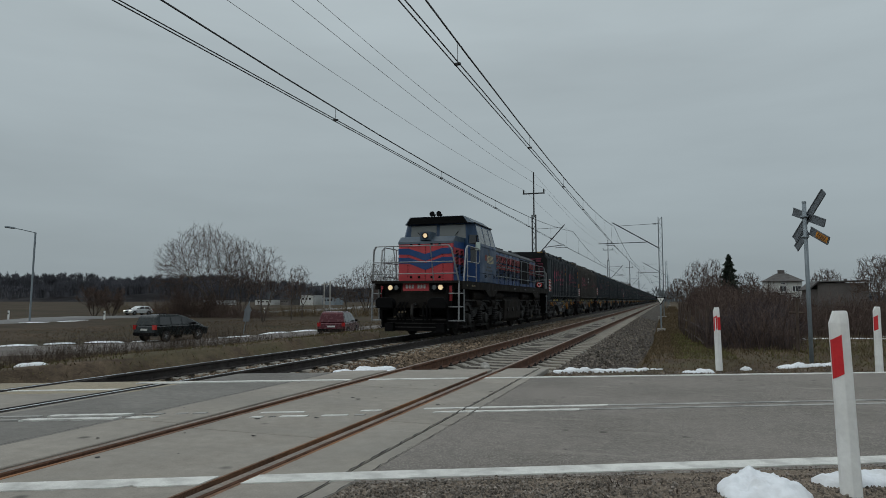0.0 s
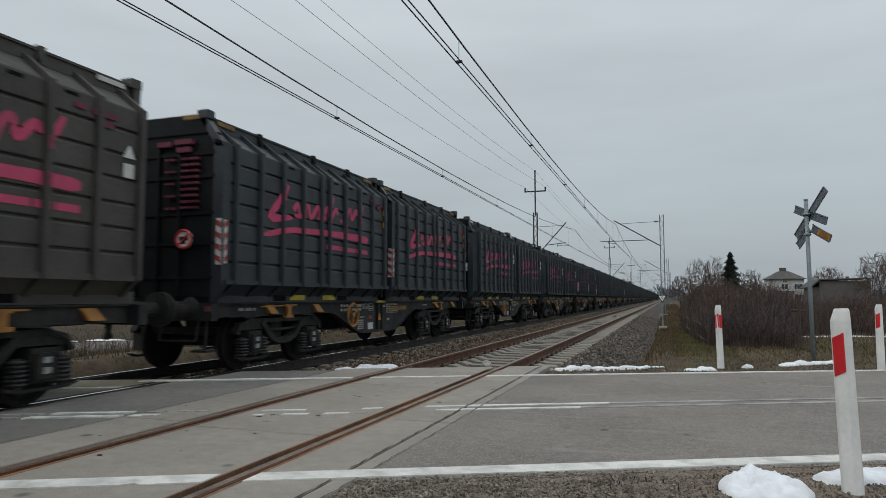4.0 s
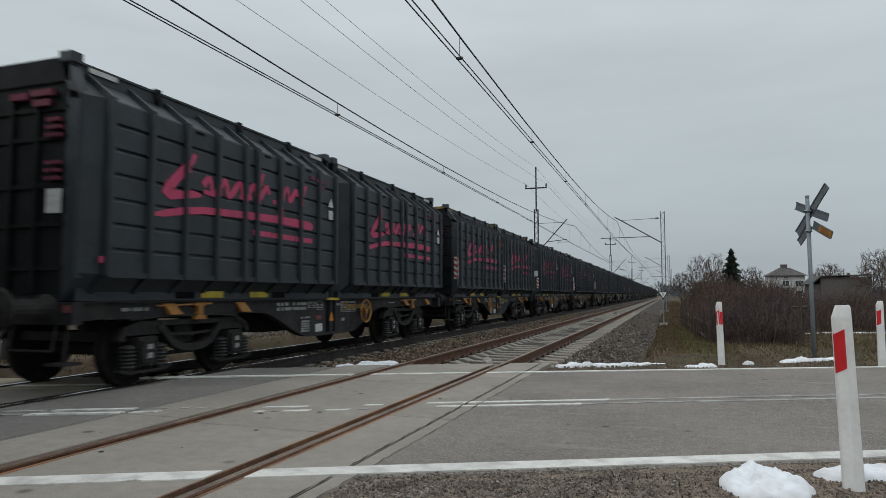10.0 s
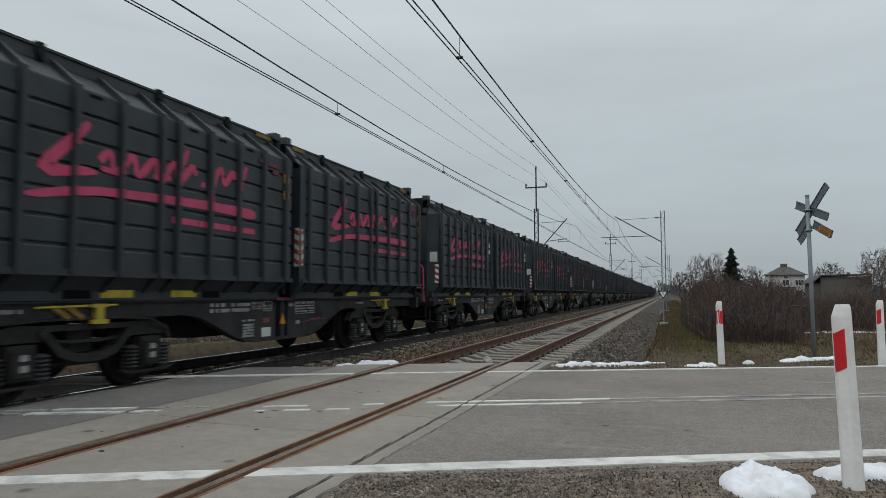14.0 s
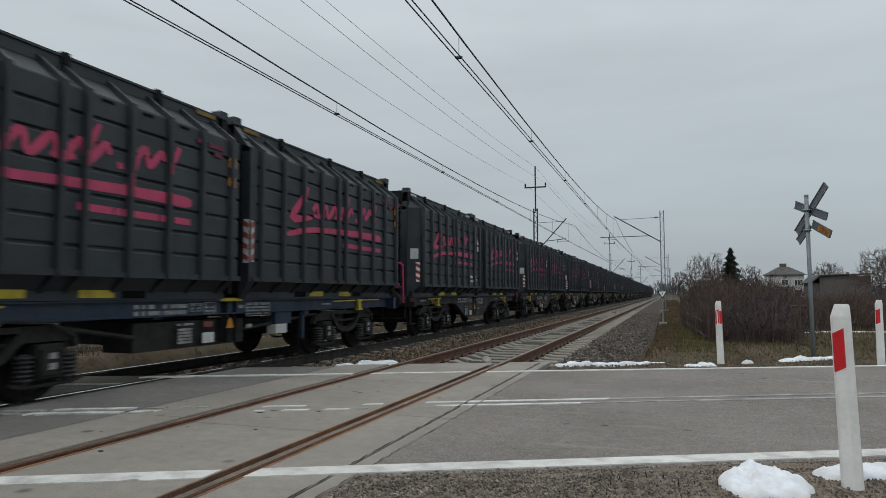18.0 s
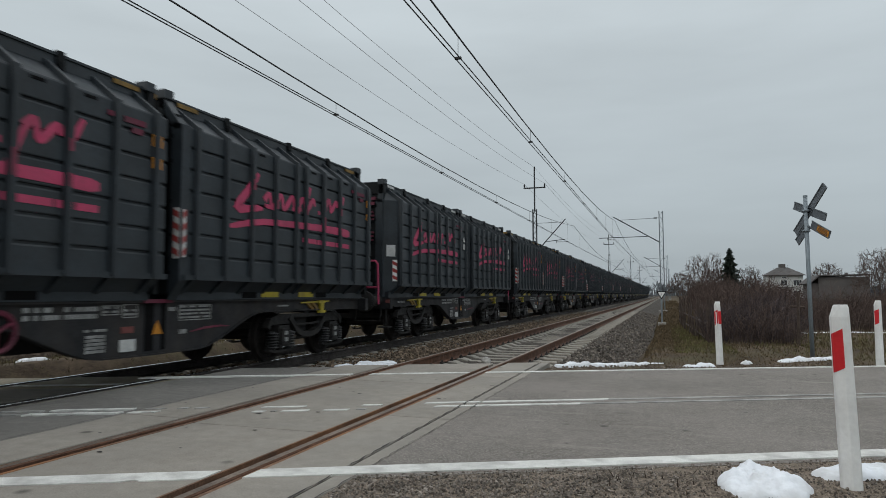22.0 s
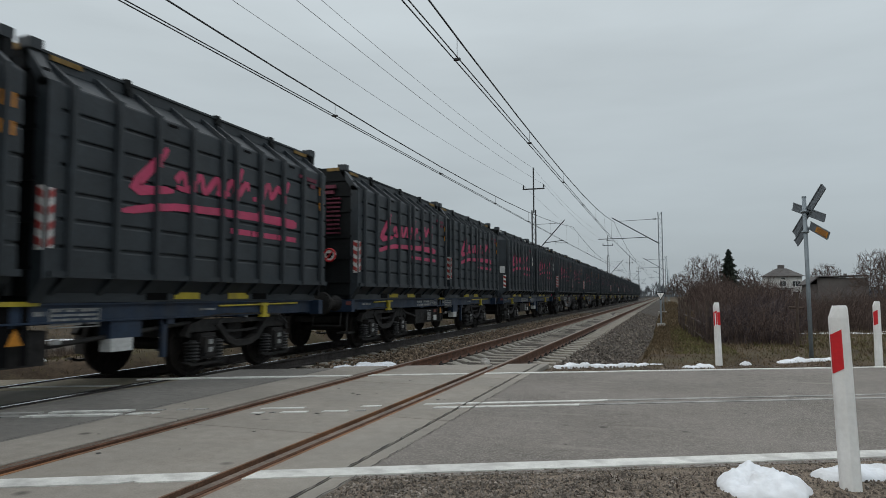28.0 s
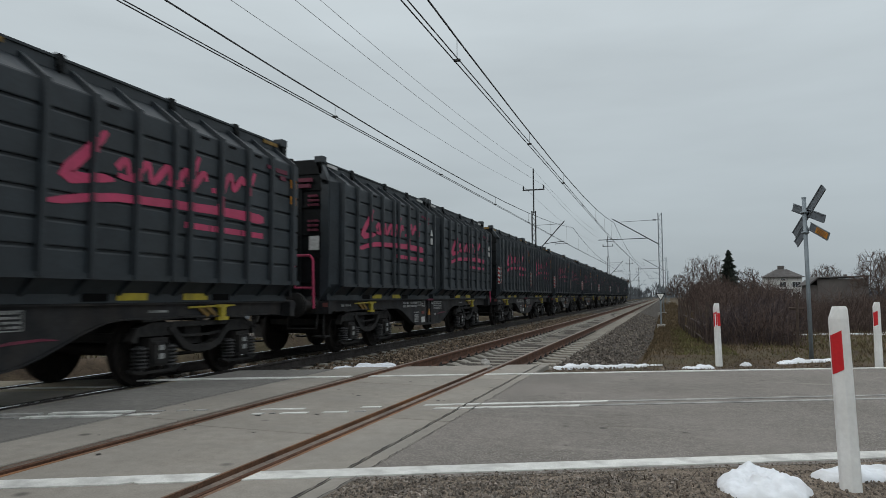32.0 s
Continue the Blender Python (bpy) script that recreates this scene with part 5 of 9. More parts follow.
for k in range(WAGONS):
    y = FIRST + k * WAGON
    blue = k + 1 in (17, 27, 28, 29)
    gold = k + 1 <= 12
    wm = WAGON_BLUE if blue else WAGON_GOLD_REAR if k + 1 in (1, 2, 7, 8, 9, 12) else WAGON_GOLD if gold else WAGON_BRAKE if k + 1 in (19, 20, 21) else WAGON_PINK
    wagon = placed(wm, (FAR_MID, y, FAR_Z))
    tagged(wagon, "dark blue container flat wagon with yellow levers" if blue else "black container flat wagon with orange brake wheel" if gold else "black container flat wagon with yellow levers and raspberry railing", "flat wagon", "wagons of the freight train")
    TRAIN.append((wagon, y))
    for j in range(2):
        key = ENDS[k] if not j or ENDS[k] in "ap" else "c2" if ENDS[k] == "c" else "b2"
        c = placed(CONT[key], (FAR_MID, y + WAGON / 2 - 3.12 - CL / 2 + j * 6.24, FAR_Z))
        tagged(c, LABEL[ENDS[k]], "container", "containers on the train")
        # torn papers and small labels that single containers carry
        if (k + 1, j) == (18, 0):
            for u0, u1, z in ((4.50, 4.98, 1.70), (4.62, 5.06, 1.56), (5.14, 5.40, 1.72), (5.14, 5.48, 1.60)):
                part("torn_paper", boxes((HALF + 0.012, HALF + 0.017, u0, u1, z, z + 0.075)), M_PLATE, c, "torn pale paper")
        if (k + 1, j) == (12, 0):
            bm = bmesh.new()
            sweep(bm, [(3.46, 1.56), (3.59, 1.69), (3.46, 1.82), (3.33, 1.69)], HALF + 0.012, HALF + 0.020, "x")
            part("diamond_placard", bm, M_PLATE, c, "white diamond placard")
        if (k + 1, j) == (11, 0):
            part("small_label", boxes((HALF + 0.012, HALF + 0.017, 0.38, 0.52, 1.74, 1.80)), M_PLATE, c, "small white label")
        if (k + 1, j) in ((9, 0), (20, 1)):
            u = 0.20 if j == 0 else 5.66
            part("small_label", boxes((HALF + 0.016, HALF + 0.021, u, u + 0.10, 1.54, 1.62)), M_PINK, c, "small raspberry label")
        TRAIN.append((c, y + WAGON / 2 - 3.12 - CL / 2 + j * 6.24))


# ---- the locomotive: origin at its front buffers, on the rail's level ----
def flat(pts, x, t, axis="x"):
    bm = bmesh.new()
    sweep(bm, pts, min(x, x + t), max(x, x + t), axis)
    return bm


def louvre(parent, x, y, z, w, h, n, axis="x"):
    rows = []
    for i in range(n):
        zz = z + h * i / n
        if axis == "x":
            rows.append((x - 0.01, x + 0.008, y, y + w, zz, zz + h / n * 0.55))
        else:
            rows.append((y, y + w, x - 0.008, x + 0.01, zz, zz + h / n * 0.55))
    return tagged(part("louvre", boxes(*rows), M_LOUVRE, parent, "black ventilation louvre"), kind="stuff")


def build_loco():
    loco = thing("diesel_locomotive", "red and blue diesel locomotive with lit headlamps hauling wagons", "locomotive")
    LL = 16.97
    F = 1.50
    # underframe with its sloping plates below the cab
    bm = boxes((-F, F, 0.66, LL - 0.58, 1.52, 1.78), (-1.26, 1.26, 0.34, 0.66, 1.70, 1.78), (-1.46, -1.26, 0.36, 0.66, 1.70, 1.78), (1.26, 1.46, 0.36, 0.66, 1.70, 1.78))
    frame_ = part("underframe", bm, M_LOCO_FRAME, loco, bevel=0.015)
    for y in (4.2, 12.9):
        part("frame_plate", flat([(y - 0.92, 1.525), (y + 0.92, 1.525), (y + 0.34, 1.30), (y - 0.34, 1.30)], F - 0.03, 0.05), M_LOCO_FRAME, frame_)
    for y, wide, m in ((1.12, 0.22, M_CREAM), (1.68, 0.5, M_CREAM), (8.0, 0.3, M_FAINT), (10.2, 0.3, M_FAINT), (12.3, 0.2, M_FAINT)):
        part("frame_marking", boxes(*[(F, F + 0.004, y + k * 0.075, y + k * 0.075 + 0.05, 1.615, 1.665) for k in range(max(2, int(wide / 0.075)))]), m if y > 5 else M_WORN_GOLD, frame_, "small worn gold marking")
    for y in (3.85, 4.72, 12.55, 13.3):
        part("socket_plate", boxes((F, F + 0.012, y, y + 0.10, 1.44, 1.54)), M_FAINT, frame_, "small square socket plate")
    part("machinery", boxes((-1.18, 1.18, 0.9, LL - 0.9, 1.0, 1.52)), M_LOUVRE, frame_)
    # front hood: red face with two blue chevrons
    HW, hz = 0.96, 3.16
    hood = part("front_hood", flat([(1.37, 1.78), (3.0, 1.78), (3.0, hz + 0.06), (1.75, hz + 0.06), (1.45, hz - 0.02), (1.37, hz - 0.14)], -HW, 2 * HW), M_LOCO_RED, loco, bevel=0.03)
    part("hood_top", flat([(1.355, hz - 0.13), (1.37, hz - 0.05), (1.62, hz + 0.13), (2.95, hz + 0.15), (2.95, hz - 0.01), (1.5, hz - 0.05)], -HW - 0.012, 2 * HW + 0.024), M_LOCO_GREY, hood)
    part("hood_side", boxes((HW - 0.01, HW + 0.006, 1.42, 3.0, 1.79, hz - 0.02)), M_LOCO_BLUE, hood)
    part("red_band", boxes((HW, HW + 0.011, 1.42, 2.55, 2.36, 2.58), (HW, HW + 0.011, 1.42, 2.55, 2.68, 2.90)), M_LOCO_RED, hood)
    for y in (1.62, 2.15):
        louvre(hood, HW + 0.012, y, 2.0, 0.30, 0.85, 19)
    for z in (2.33, 2.63):
        for s in (-1, 1):
            pts = [(0.0, z - 0.17), (s * 0.58, z + 0.05), (s * HW, z + 0.06), (s * HW, z + 0.26), (s * 0.58, z + 0.25), (0.0, z + 0.06)]
            b = bmesh.new()
            sweep(b, pts, 1.358, 1.372, "y")
            part("chevron", b, M_LOCO_BLUE, hood, "blue painted chevron arm")
    for x in (-0.5, -0.22, 0.22, 0.5):
        for z in (1.93, 3.0):
            part("catch", boxes((x - 0.035, x + 0.035, 1.34, 1.37, z - 0.04, z + 0.04)), M_BLACK, hood)
    part("door_seam", boxes((-0.006, 0.006, 1.362, 1.369, 1.85, hz - 0.1), (-0.62, -0.61, 1.362, 1.369, 1.85, hz - 0.1), (0.61, 0.62, 1.362, 1.369, 1.85, hz - 0.1)), M_BLACK, hood)
    pod = part("lamp_housing", boxes((-0.19, 0.19, 1.34, 1.85, hz + 0.0, hz + 0.27)), M_LOCO_GREY, hood, bevel=0.05)

    def lamp(x, y, z, r, on, parent):
        b = bmesh.new()
        turned(b, [(y + 0.004, r * 0.86), (y - 0.045, r * 1.0), (y - 0.045, r * 1.1), (y + 0.1, r * 1.14)], "y", (x, 0, z), 16)
        rim = part("lamp_rim", b, M_BLACK, parent)
        b = bmesh.new()
        turned(b, [(y - 0.012, r * 0.4), (y - 0.006, r * 0.82), (y + 0.005, r * 0.84)], "y", (x, 0, z), 16)
        part("lens", b, M_LAMP_ON if on else M_GLASS_PALE, rim, "lit warm headlamp lens" if on else "unlit lamp lens")
    lamp(0.0, 1.335, hz + 0.14, 0.09, True, pod)
    # front beam: lamps, red number board, buffers, hoses, snow blade
    beam = part("buffer_beam", boxes((-1.24, 1.24, 0.52, 0.66, 1.36, 1.78), (-1.15, 1.15, 0.535, 0.66, 0.92, 1.36)), M_LOCO_FRAME, loco)
    part("number_board", boxes((-0.44, 0.44, 0.505, 0.522, 1.46, 1.72)), M_LOCO_RED, beam, "red board with pale number bars")
    for i in range(7):
        x = -0.34 + i * 0.10
        if i != 3:
            part("number_bar", boxes((x, x + 0.065, 0.497, 0.507, 1.54, 1.66)), M_PLATE, beam, "pale number bar")
    for s in (-1, 1):
        box_ = part("lamp_box", boxes((min(s * 0.52, s * 0.98), max(s * 0.52, s * 0.98), 0.44, 0.53, 1.43, 1.72)), M_BLACK, beam, bevel=0.02)
        lamp(s * 0.85, 0.43, 1.57, 0.095, True, box_)
        lamp(s * 0.64, 0.43, 1.57, 0.09, False, box_)
        part("red_flank", boxes((min(s * 1.12, s * 1.2), max(s * 1.12, s * 1.2), 0.50, 0.56, 1.15, 1.62)), M_LOCO_RED, beam)
        b = bmesh.new()
        turned(b, [(0.54, 0.20), (0.50, 0.15), (0.22, 0.14), (0.10, 0.13), (0.07, 0.20)], "y", (s * 0.875, 0, 1.06), 16)
        buf = part("buffer", b, M_BLACK, beam)
        part("buffer_plate", flat([(s * 0.875 - 0.30, 0.92), (s * 0.875 + 0.30, 0.92), (s * 0.875 + 0.30, 1.16), (s * 0.875 + 0.18, 1.26), (s * 0.875 - 0.18, 1.26), (s * 0.875 - 0.30, 1.16)], 0.0, 0.07, "y"), M_BLACK, buf, bevel=0.02)
        b = bmesh.new()
        for k in range(3):
            x = s * (0.30 + 0.12 * k)
            bent(b, [(x, 0.52, 1.10), (x, 0.36, 0.98), (x + 0.03 * s, 0.30, 0.70), (x, 0.42, 0.50)], 0.028, 6)
        part("air_hoses", b, M_BLACK, beam, "hanging black air hoses")
    b = rods([((0, 0.52, 1.05), (0, 0.2, 1.0)), ((0, 0.2, 1.0), (0, 0.16, 0.72)), ((0, 0.16, 0.72), (0, 0.3, 0.55))], 0.05, 8)
    part("coupling_hook", b, M_GREASE, beam)
    pilot = part("snow_blade", boxes((-1.02, 1.02, 0.56, 0.62, 0.20, 0.62), (-1.0, -0.72, 0.36, 0.60, 0.18, 0.45), (0.72, 1.0, 0.36, 0.60, 0.18, 0.45)), M_BLACK, loco, bevel=0.02)
    part("blade_bars", boxes(*[(-1.0, 1.0, 0.535, 0.565, z, z + 0.035) for z in (0.30, 0.42, 0.54)]), M_GREASE, pilot)
    # cab
    CW = 1.45
    low = [(2.86, 1.78), (5.22, 1.78), (5.22, 3.05), (2.86, 3.05)]
    cab = part("cab", flat(low, -CW, 2 * CW), M_LOCO_CAB, loco, bevel=0.03)

    def bevelled(front, side, mid, back, z, taper=0.0):
        """A cab outline with slanting front corners, at the height z."""
        return [(-front, mid - 0.24, z), (front, mid - 0.24, z), (side, mid, z), (side - taper, back, z), (-side + taper, back, z), (-side, mid, z)]

    def lofted(a, c):
        bm = bmesh.new()
        r0, r1 = [bm.verts.new(v) for v in a], [bm.verts.new(v) for v in c]
        n = len(a)
        for i in range(n):
            bm.faces.new((r0[i], r0[(i + 1) % n], r1[(i + 1) % n], r1[i]))
        bm.faces.new(r0[::-1])
        bm.faces.new(r1)
        bmesh.ops.recalc_face_normals(bm, faces=bm.faces)
        return bm
    part("cab_upper", lofted(bevelled(1.08, CW, 2.86, 5.22, 3.05), bevelled(1.04, CW - 0.20, 2.92, 5.08, 3.88)), M_LOCO_CAB, cab)
    part("cab_front", lofted(bevelled(1.08, CW - 0.004, 2.858, 2.90, 1.80), bevelled(1.08, CW - 0.004, 2.858, 2.90, 3.05)), M_LOCO_BLUE, cab)
    roof = part("cab_roof", lofted(bevelled(1.12, CW - 0.17, 2.72, 5.12, 3.84), bevelled(0.97, CW - 0.46, 2.70, 4.98, 4.07)), M_LOCO_GREY, cab)
    part("visor", hexa([(-1.12, 2.455, 3.82), (1.12, 2.455, 3.82), (1.12, 2.485, 3.82), (-1.12, 2.485, 3.82),
                        (-0.97, 2.44, 4.055), (0.97, 2.44, 4.055), (0.97, 2.47, 4.055), (-0.97, 2.47, 4.055)]), M_BLACK, roof)
    part("gutter", boxes((CW - 0.19, CW - 0.15, 2.74, 5.12, 3.83, 3.865)), M_LOCO_ROOF, roof)
    mirror = part("mirror_arm", rods([((CW - 0.10, 2.84, 3.40), (CW - 0.02, 2.72, 3.36)), ((CW - 0.02, 2.72, 3.40), (CW - 0.02, 2.72, 2.86))], 0.016, 5), M_BLACK, cab)
    part("mirror", boxes((CW - 0.10, CW + 0.06, 2.695, 2.725, 2.88, 3.16)), M_MIRROR, mirror, "pale rear-view mirror")
    part("roof_vent", boxes((-0.45, 0.45, 3.4, 4.7, 4.04, 4.11)), M_LOCO_ROOF, roof, bevel=0.02)
    for x in (-0.30, -0.05):
        b = bmesh.new()
        turned(b, [(2.86, 0.10), (2.90, 0.06), (3.05, 0.035), (3.2, 0.03)], "y", (x, 0, 4.22), 12)
        rod(b, (x, 3.1, 4.03), (x, 3.1, 4.22), 0.03, 6)
        part("horn", b, M_BLACK, roof)

    def slant(x, z):
        """How far in the slanting cab side stands at z."""
        return x - 0.20 * (z - 3.05) / 0.83
    for y0, y1 in ((2.90, 3.64), (3.72, 4.44), (4.52, 5.10)):
        za, zb = 3.14, 3.76
        v = [(slant(CW, za) + 0.006, y0, za), (slant(CW, za) + 0.006, y1, za), (slant(CW, zb) + 0.006, y1 - (0.15 if y1 > 5 else 0.03), zb), (slant(CW, zb) + 0.006, y0 + 0.04, zb)]
        b = hexa([v[0], v[1], (v[1][0] - 0.02, v[1][1], v[1][2]), (v[0][0] - 0.02, v[0][1], v[0][2]), v[3], v[2], (v[2][0] - 0.02, v[2][1], v[2][2]), (v[3][0] - 0.02, v[3][1], v[3][2])])
        bmesh.ops.recalc_face_normals(b, faces=b.faces)
        part("side_window", b, M_GLASS_PALE, cab, "dusty pale cab side window")
    for s in (-1, 1):
        f = 0.06 / 0.83
        ya, yb_ = 2.62 + (3.28 - 3.05) * f - 0.008, 2.62 + (3.78 - 3.05) * f - 0.008
        b = hexa([(s * 0.06, ya, 3.30), (s * 1.02, ya, 3.30), (s * 1.02, ya + 0.02, 3.30), (s * 0.06, ya + 0.02, 3.30), (s * 0.06, yb_, 3.80), (s * 0.99, yb_, 3.80), (s * 0.99, yb_ + 0.02, 3.80), (s * 0.06, yb_ + 0.02, 3.80)])
        bmesh.ops.recalc_face_normals(b, faces=b.faces)
        part("windscreen", b, M_GLASS_PALE, cab, "dusty cab windscreen")
        part("wiper", rods([((s * 0.5, ya - 0.02, 3.24), (s * 0.75, yb_ - 0.03, 3.55))], 0.01, 4), M_BLACK, cab)
    # the door in the slanting corner
    across_, out_ = Vector((0.842, 0.540, 0)), Vector((0.540, -0.842, 0))
    foot_ = Vector((1.08, 2.62, 0))

    def leaf(a0, a1, z0, z1, thick):
        bm = hexa([tuple(foot_ + across_ * a + out_ * o + Vector((0, 0, z))) for z in (z0, z1) for a, o in ((a0, thick), (a1, thick), (a1, -0.01), (a0, -0.01))])
        bmesh.ops.recalc_face_normals(bm, faces=bm.faces)
        return bm
    door = part("cab_door", leaf(0.05, 0.39, 1.84, 3.04, 0.014), M_LOCO_BLUE, cab)
    part("door_window", leaf(0.10, 0.34, 2.45, 3.0, 0.022), M_GLASS_DARK, door)
    part("corner_window", leaf(0.06, 0.34, 3.12, 3.42, 0.006), M_GLASS_DARK, cab)
    part("side_seam", boxes((CW, CW + 0.004, 2.80, 5.20, 2.10, 2.115)), M_BLACK, cab)
    part("emblem", boxes(*[(CW, CW + 0.006, 3.80 + 0.03 * abs(i - 2.5), 4.72, 2.50 + i * 0.048, 2.526 + i * 0.048) for i in range(6)]), M_CREAM, cab, "cream and gold barred emblem")
    part("emblem_field", boxes((CW, CW + 0.004, 3.56, 3.84, 2.58, 2.78)), M_FADED_RED, cab, "faded red field")
    b = bmesh.new()
    stroke(b, [(4.02, 2.98, 0.03), (4.10, 2.88, 0.022), (4.22, 2.78, 0.045), (4.24, 2.62, 0.03), (4.25, 2.44, 0.02)], CW + 0.004, 0.005)
    part("emblem_stroke", b, M_WORN_GOLD, cab, "plain gold stroke over the emblem")
    rows = []
    for yy, z, k in ((3.80, 2.32, 9), (3.62, 2.20, 14), (3.95, 2.00, 5)):
        rows += [(CW, CW + 0.004, yy + 0.075 * i, yy + 0.075 * i + 0.05, z, z + 0.065) for i in range(k) if i % 5 != 3]
    part("lettering", boxes(*rows), M_FAINT, cab, "faint pale lettering bars")["kind"] = "stuff"
    for y in (3.5, 4.75):
        louvre(cab, CW + 0.004, y, 1.96, 0.24, 0.12, 5)
    # long hood
    b = bmesh.new()
    sweep(b, [(-HW, 1.78), (HW, 1.78), (HW, 3.18), (HW - 0.30, 3.36), (-HW + 0.30, 3.36), (-HW, 3.18)], 5.22, 15.62)
    lh = part("long_hood", b, M_LOCO_BLUE, loco, bevel=0.02)
    b = bmesh.new()
    sweep(b, [(HW + 0.015, 3.14), (HW + 0.015, 3.19), (HW - 0.30, 3.385), (-HW + 0.30, 3.385), (-HW - 0.015, 3.19), (-HW - 0.015, 3.14), (0, 3.06)], 5.24, 15.60)
    part("hood_roof", b, M_LOCO_ROOF, lh)
    for yy in (8.3, 11.6):
        part("roof_box", boxes((-0.6, 0.6, yy, yy + 1.5, 3.36, 3.45)), M_LOCO_ROOF, lh, bevel=0.03)
    y = 5.42
    while y < 14.9:
        w = 0.78
        if not 11.6 < y < 13.4:
            part("red_panel", boxes((HW, HW + 0.008, y + 0.02, y + w - 0.02, 2.46, 2.66), (HW, HW + 0.008, y + 0.02, y + w - 0.02, 2.74, 3.0)), M_LOCO_RED, lh)
            louvre(lh, HW + 0.01, y + 0.06, 2.05, 0.26, 0.95, 20)
            louvre(lh, HW + 0.01, y + 0.44, 2.05, 0.26, 0.95, 20)
        else:
            part("cooler_opening", boxes((HW - 0.02, HW + 0.012, y, y + w - 0.06, 1.95, 3.1)), M_LOUVRE, lh, "black cooler opening")
        part("panel_seam", boxes((HW, HW + 0.012, y - 0.012, y + 0.006, 1.82, 3.16)), M_LOUVRE, lh)
        y += w
    # railings
    def railing(points, name="railing", r=0.021, m=None):
        for pts in points:
            b = bmesh.new()
            bent(b, pts, r, 6)
            part(name, b, m or M_STEEL, loco, "bare grey steel railing")
    for s in (-1, 1):
        x = s * 1.42
        railing([[(x, 5.4, 2.90), (x, 15.7, 2.90)], [(x, 5.4, 2.46), (x, 15.7, 2.46)], [(x, 5.4, 2.08), (x, 15.7, 2.08)]], r=0.016, m=M_MAST)
        for yy in np.arange(5.6, 15.9, 1.44):
            part("railing_post", rods([((x, yy, 1.78), (x, yy, 2.90))], 0.016, 6), M_MAST, loco)
        # the hooped end railings and steps
        railing([[(s * 1.46, 0.96, 0.50), (s * 1.46, 0.94, 1.3), (s * 1.46, 0.92, 1.75), (s * 1.46, 1.18, 2.82), (s * 1.46, 1.36, 2.93)], [(s * 1.46, 0.38, 0.52), (s * 1.46, 0.40, 1.3), (s * 1.46, 0.42, 1.72), (s * 1.30, 0.16, 2.74), (s * 1.21, 0.12, 2.86)]], r=0.029)
        railing([[(s * 1.46, 1.36, 2.93), (s * 1.46, 2.66, 2.93), (s * 1.46, 2.78, 2.82), (s * 1.46, 2.78, 2.50), (s * 1.46, 2.66, 2.42), (s * 1.46, 1.32, 2.42)], [(s * 1.46, 1.28, 1.95), (s * 1.46, 2.36, 1.94)], [(s * 1.46, 1.34, 1.78), (s * 1.46, 1.34, 2.92)], [(s * 1.46, 2.38, 1.78), (s * 1.46, 2.38, 2.92)]], r=0.019)
        railing([[(s * 1.21, 0.12, 2.86), (0, 0.12, 2.86)], [(s * 1.36, 0.22, 2.36), (0, 0.22, 2.36)], [(s * 1.41, 0.30, 2.0), (0, 0.30, 2.0)], [(s * 0.62, 0.45, 1.78), (s * 0.62, 0.12, 2.84)]], r=0.017)
        railing([[(s * 1.44, LL - 0.72, 0.58), (s * 1.44, LL - 0.62, 1.78), (s * 1.42, LL - 0.60, 2.62), (s * 1.3, LL - 0.60, 2.7), (0, LL - 0.60, 2.7)], [(s * 1.42, LL - 0.6, 2.25), (0, LL - 0.6, 2.25)], [(s * 1.42, 15.7, 2.90), (s * 1.42, LL - 1.0, 2.6), (s * 1.42, LL - 0.9, 1.78)]])
        for base, sg in ((0.36, 1), (LL - 0.62, -1)):
            st = part("step_well", boxes((min(s * 1.1, s * 1.46), max(s * 1.1, s * 1.46), min(base + sg * 0.58, base + sg * 0.62), max(base + sg * 0.58, base + sg * 0.62), 0.50, 1.52), (min(s * 1.08, s * 1.12), max(s * 1.08, s * 1.12), min(base, base + sg * 0.9), max(base, base + sg * 0.9), 0.30, 1.52)), M_BLACK, loco)
            for z in (0.52, 0.95, 1.37):
                part("tread", boxes((min(s * 1.12, s * 1.48), max(s * 1.12, s * 1.48), min(base + sg * 0.04, base + sg * 0.57), max(base + sg * 0.04, base + sg * 0.57), z, z + 0.03)), M_STEEL, st, "worn steel step tread")
    rear = part("buffer_beam", boxes((-1.46, 1.46, LL - 0.66, LL - 0.52, 0.92, 1.78)), M_BLACK, loco, bevel=0.02)
    for s in (-1, 1):
        b = bmesh.new()
        turned(b, [(LL - 0.54, 0.20), (LL - 0.50, 0.15), (LL - 0.10, 0.14), (LL - 0.06, 0.26), (LL, 0.24)], "y", (s * 0.875, 0, 1.06), 16)
        part("buffer", b, M_BLACK, rear)
    # tanks, bogies
    tank = part("fuel_tank", flat([(-1.32, 0.42), (-1.10, 0.28), (1.10, 0.28), (1.32, 0.42), (1.36, 1.16), (1.2, 1.30), (-1.2, 1.30), (-1.36, 1.16)], 6.95, 3.05, "y"), M_LOCO_FRAME, loco, bevel=0.02)
    for yy in (7.5, 8.4, 9.3):
        b = bmesh.new()
        turned(b, [(1.34, 0.1), (1.38, 0.09)], "x", (0, yy, 0.8), 12)
        part("tank_cap", b, M_GREASE, tank)
    for yy in (3.2, 6.2, 11.2, 14.2):
        b = bmesh.new()
        turned(b, [(yy - 0.75, 0.14), (yy - 0.68, 0.17), (yy + 0.68, 0.17), (yy + 0.75, 0.14)], "y", (1.18, 0, 1.34), 14)
        part("air_tank", b, M_LOCO_FRAME, loco)
    fr = bmesh.new()
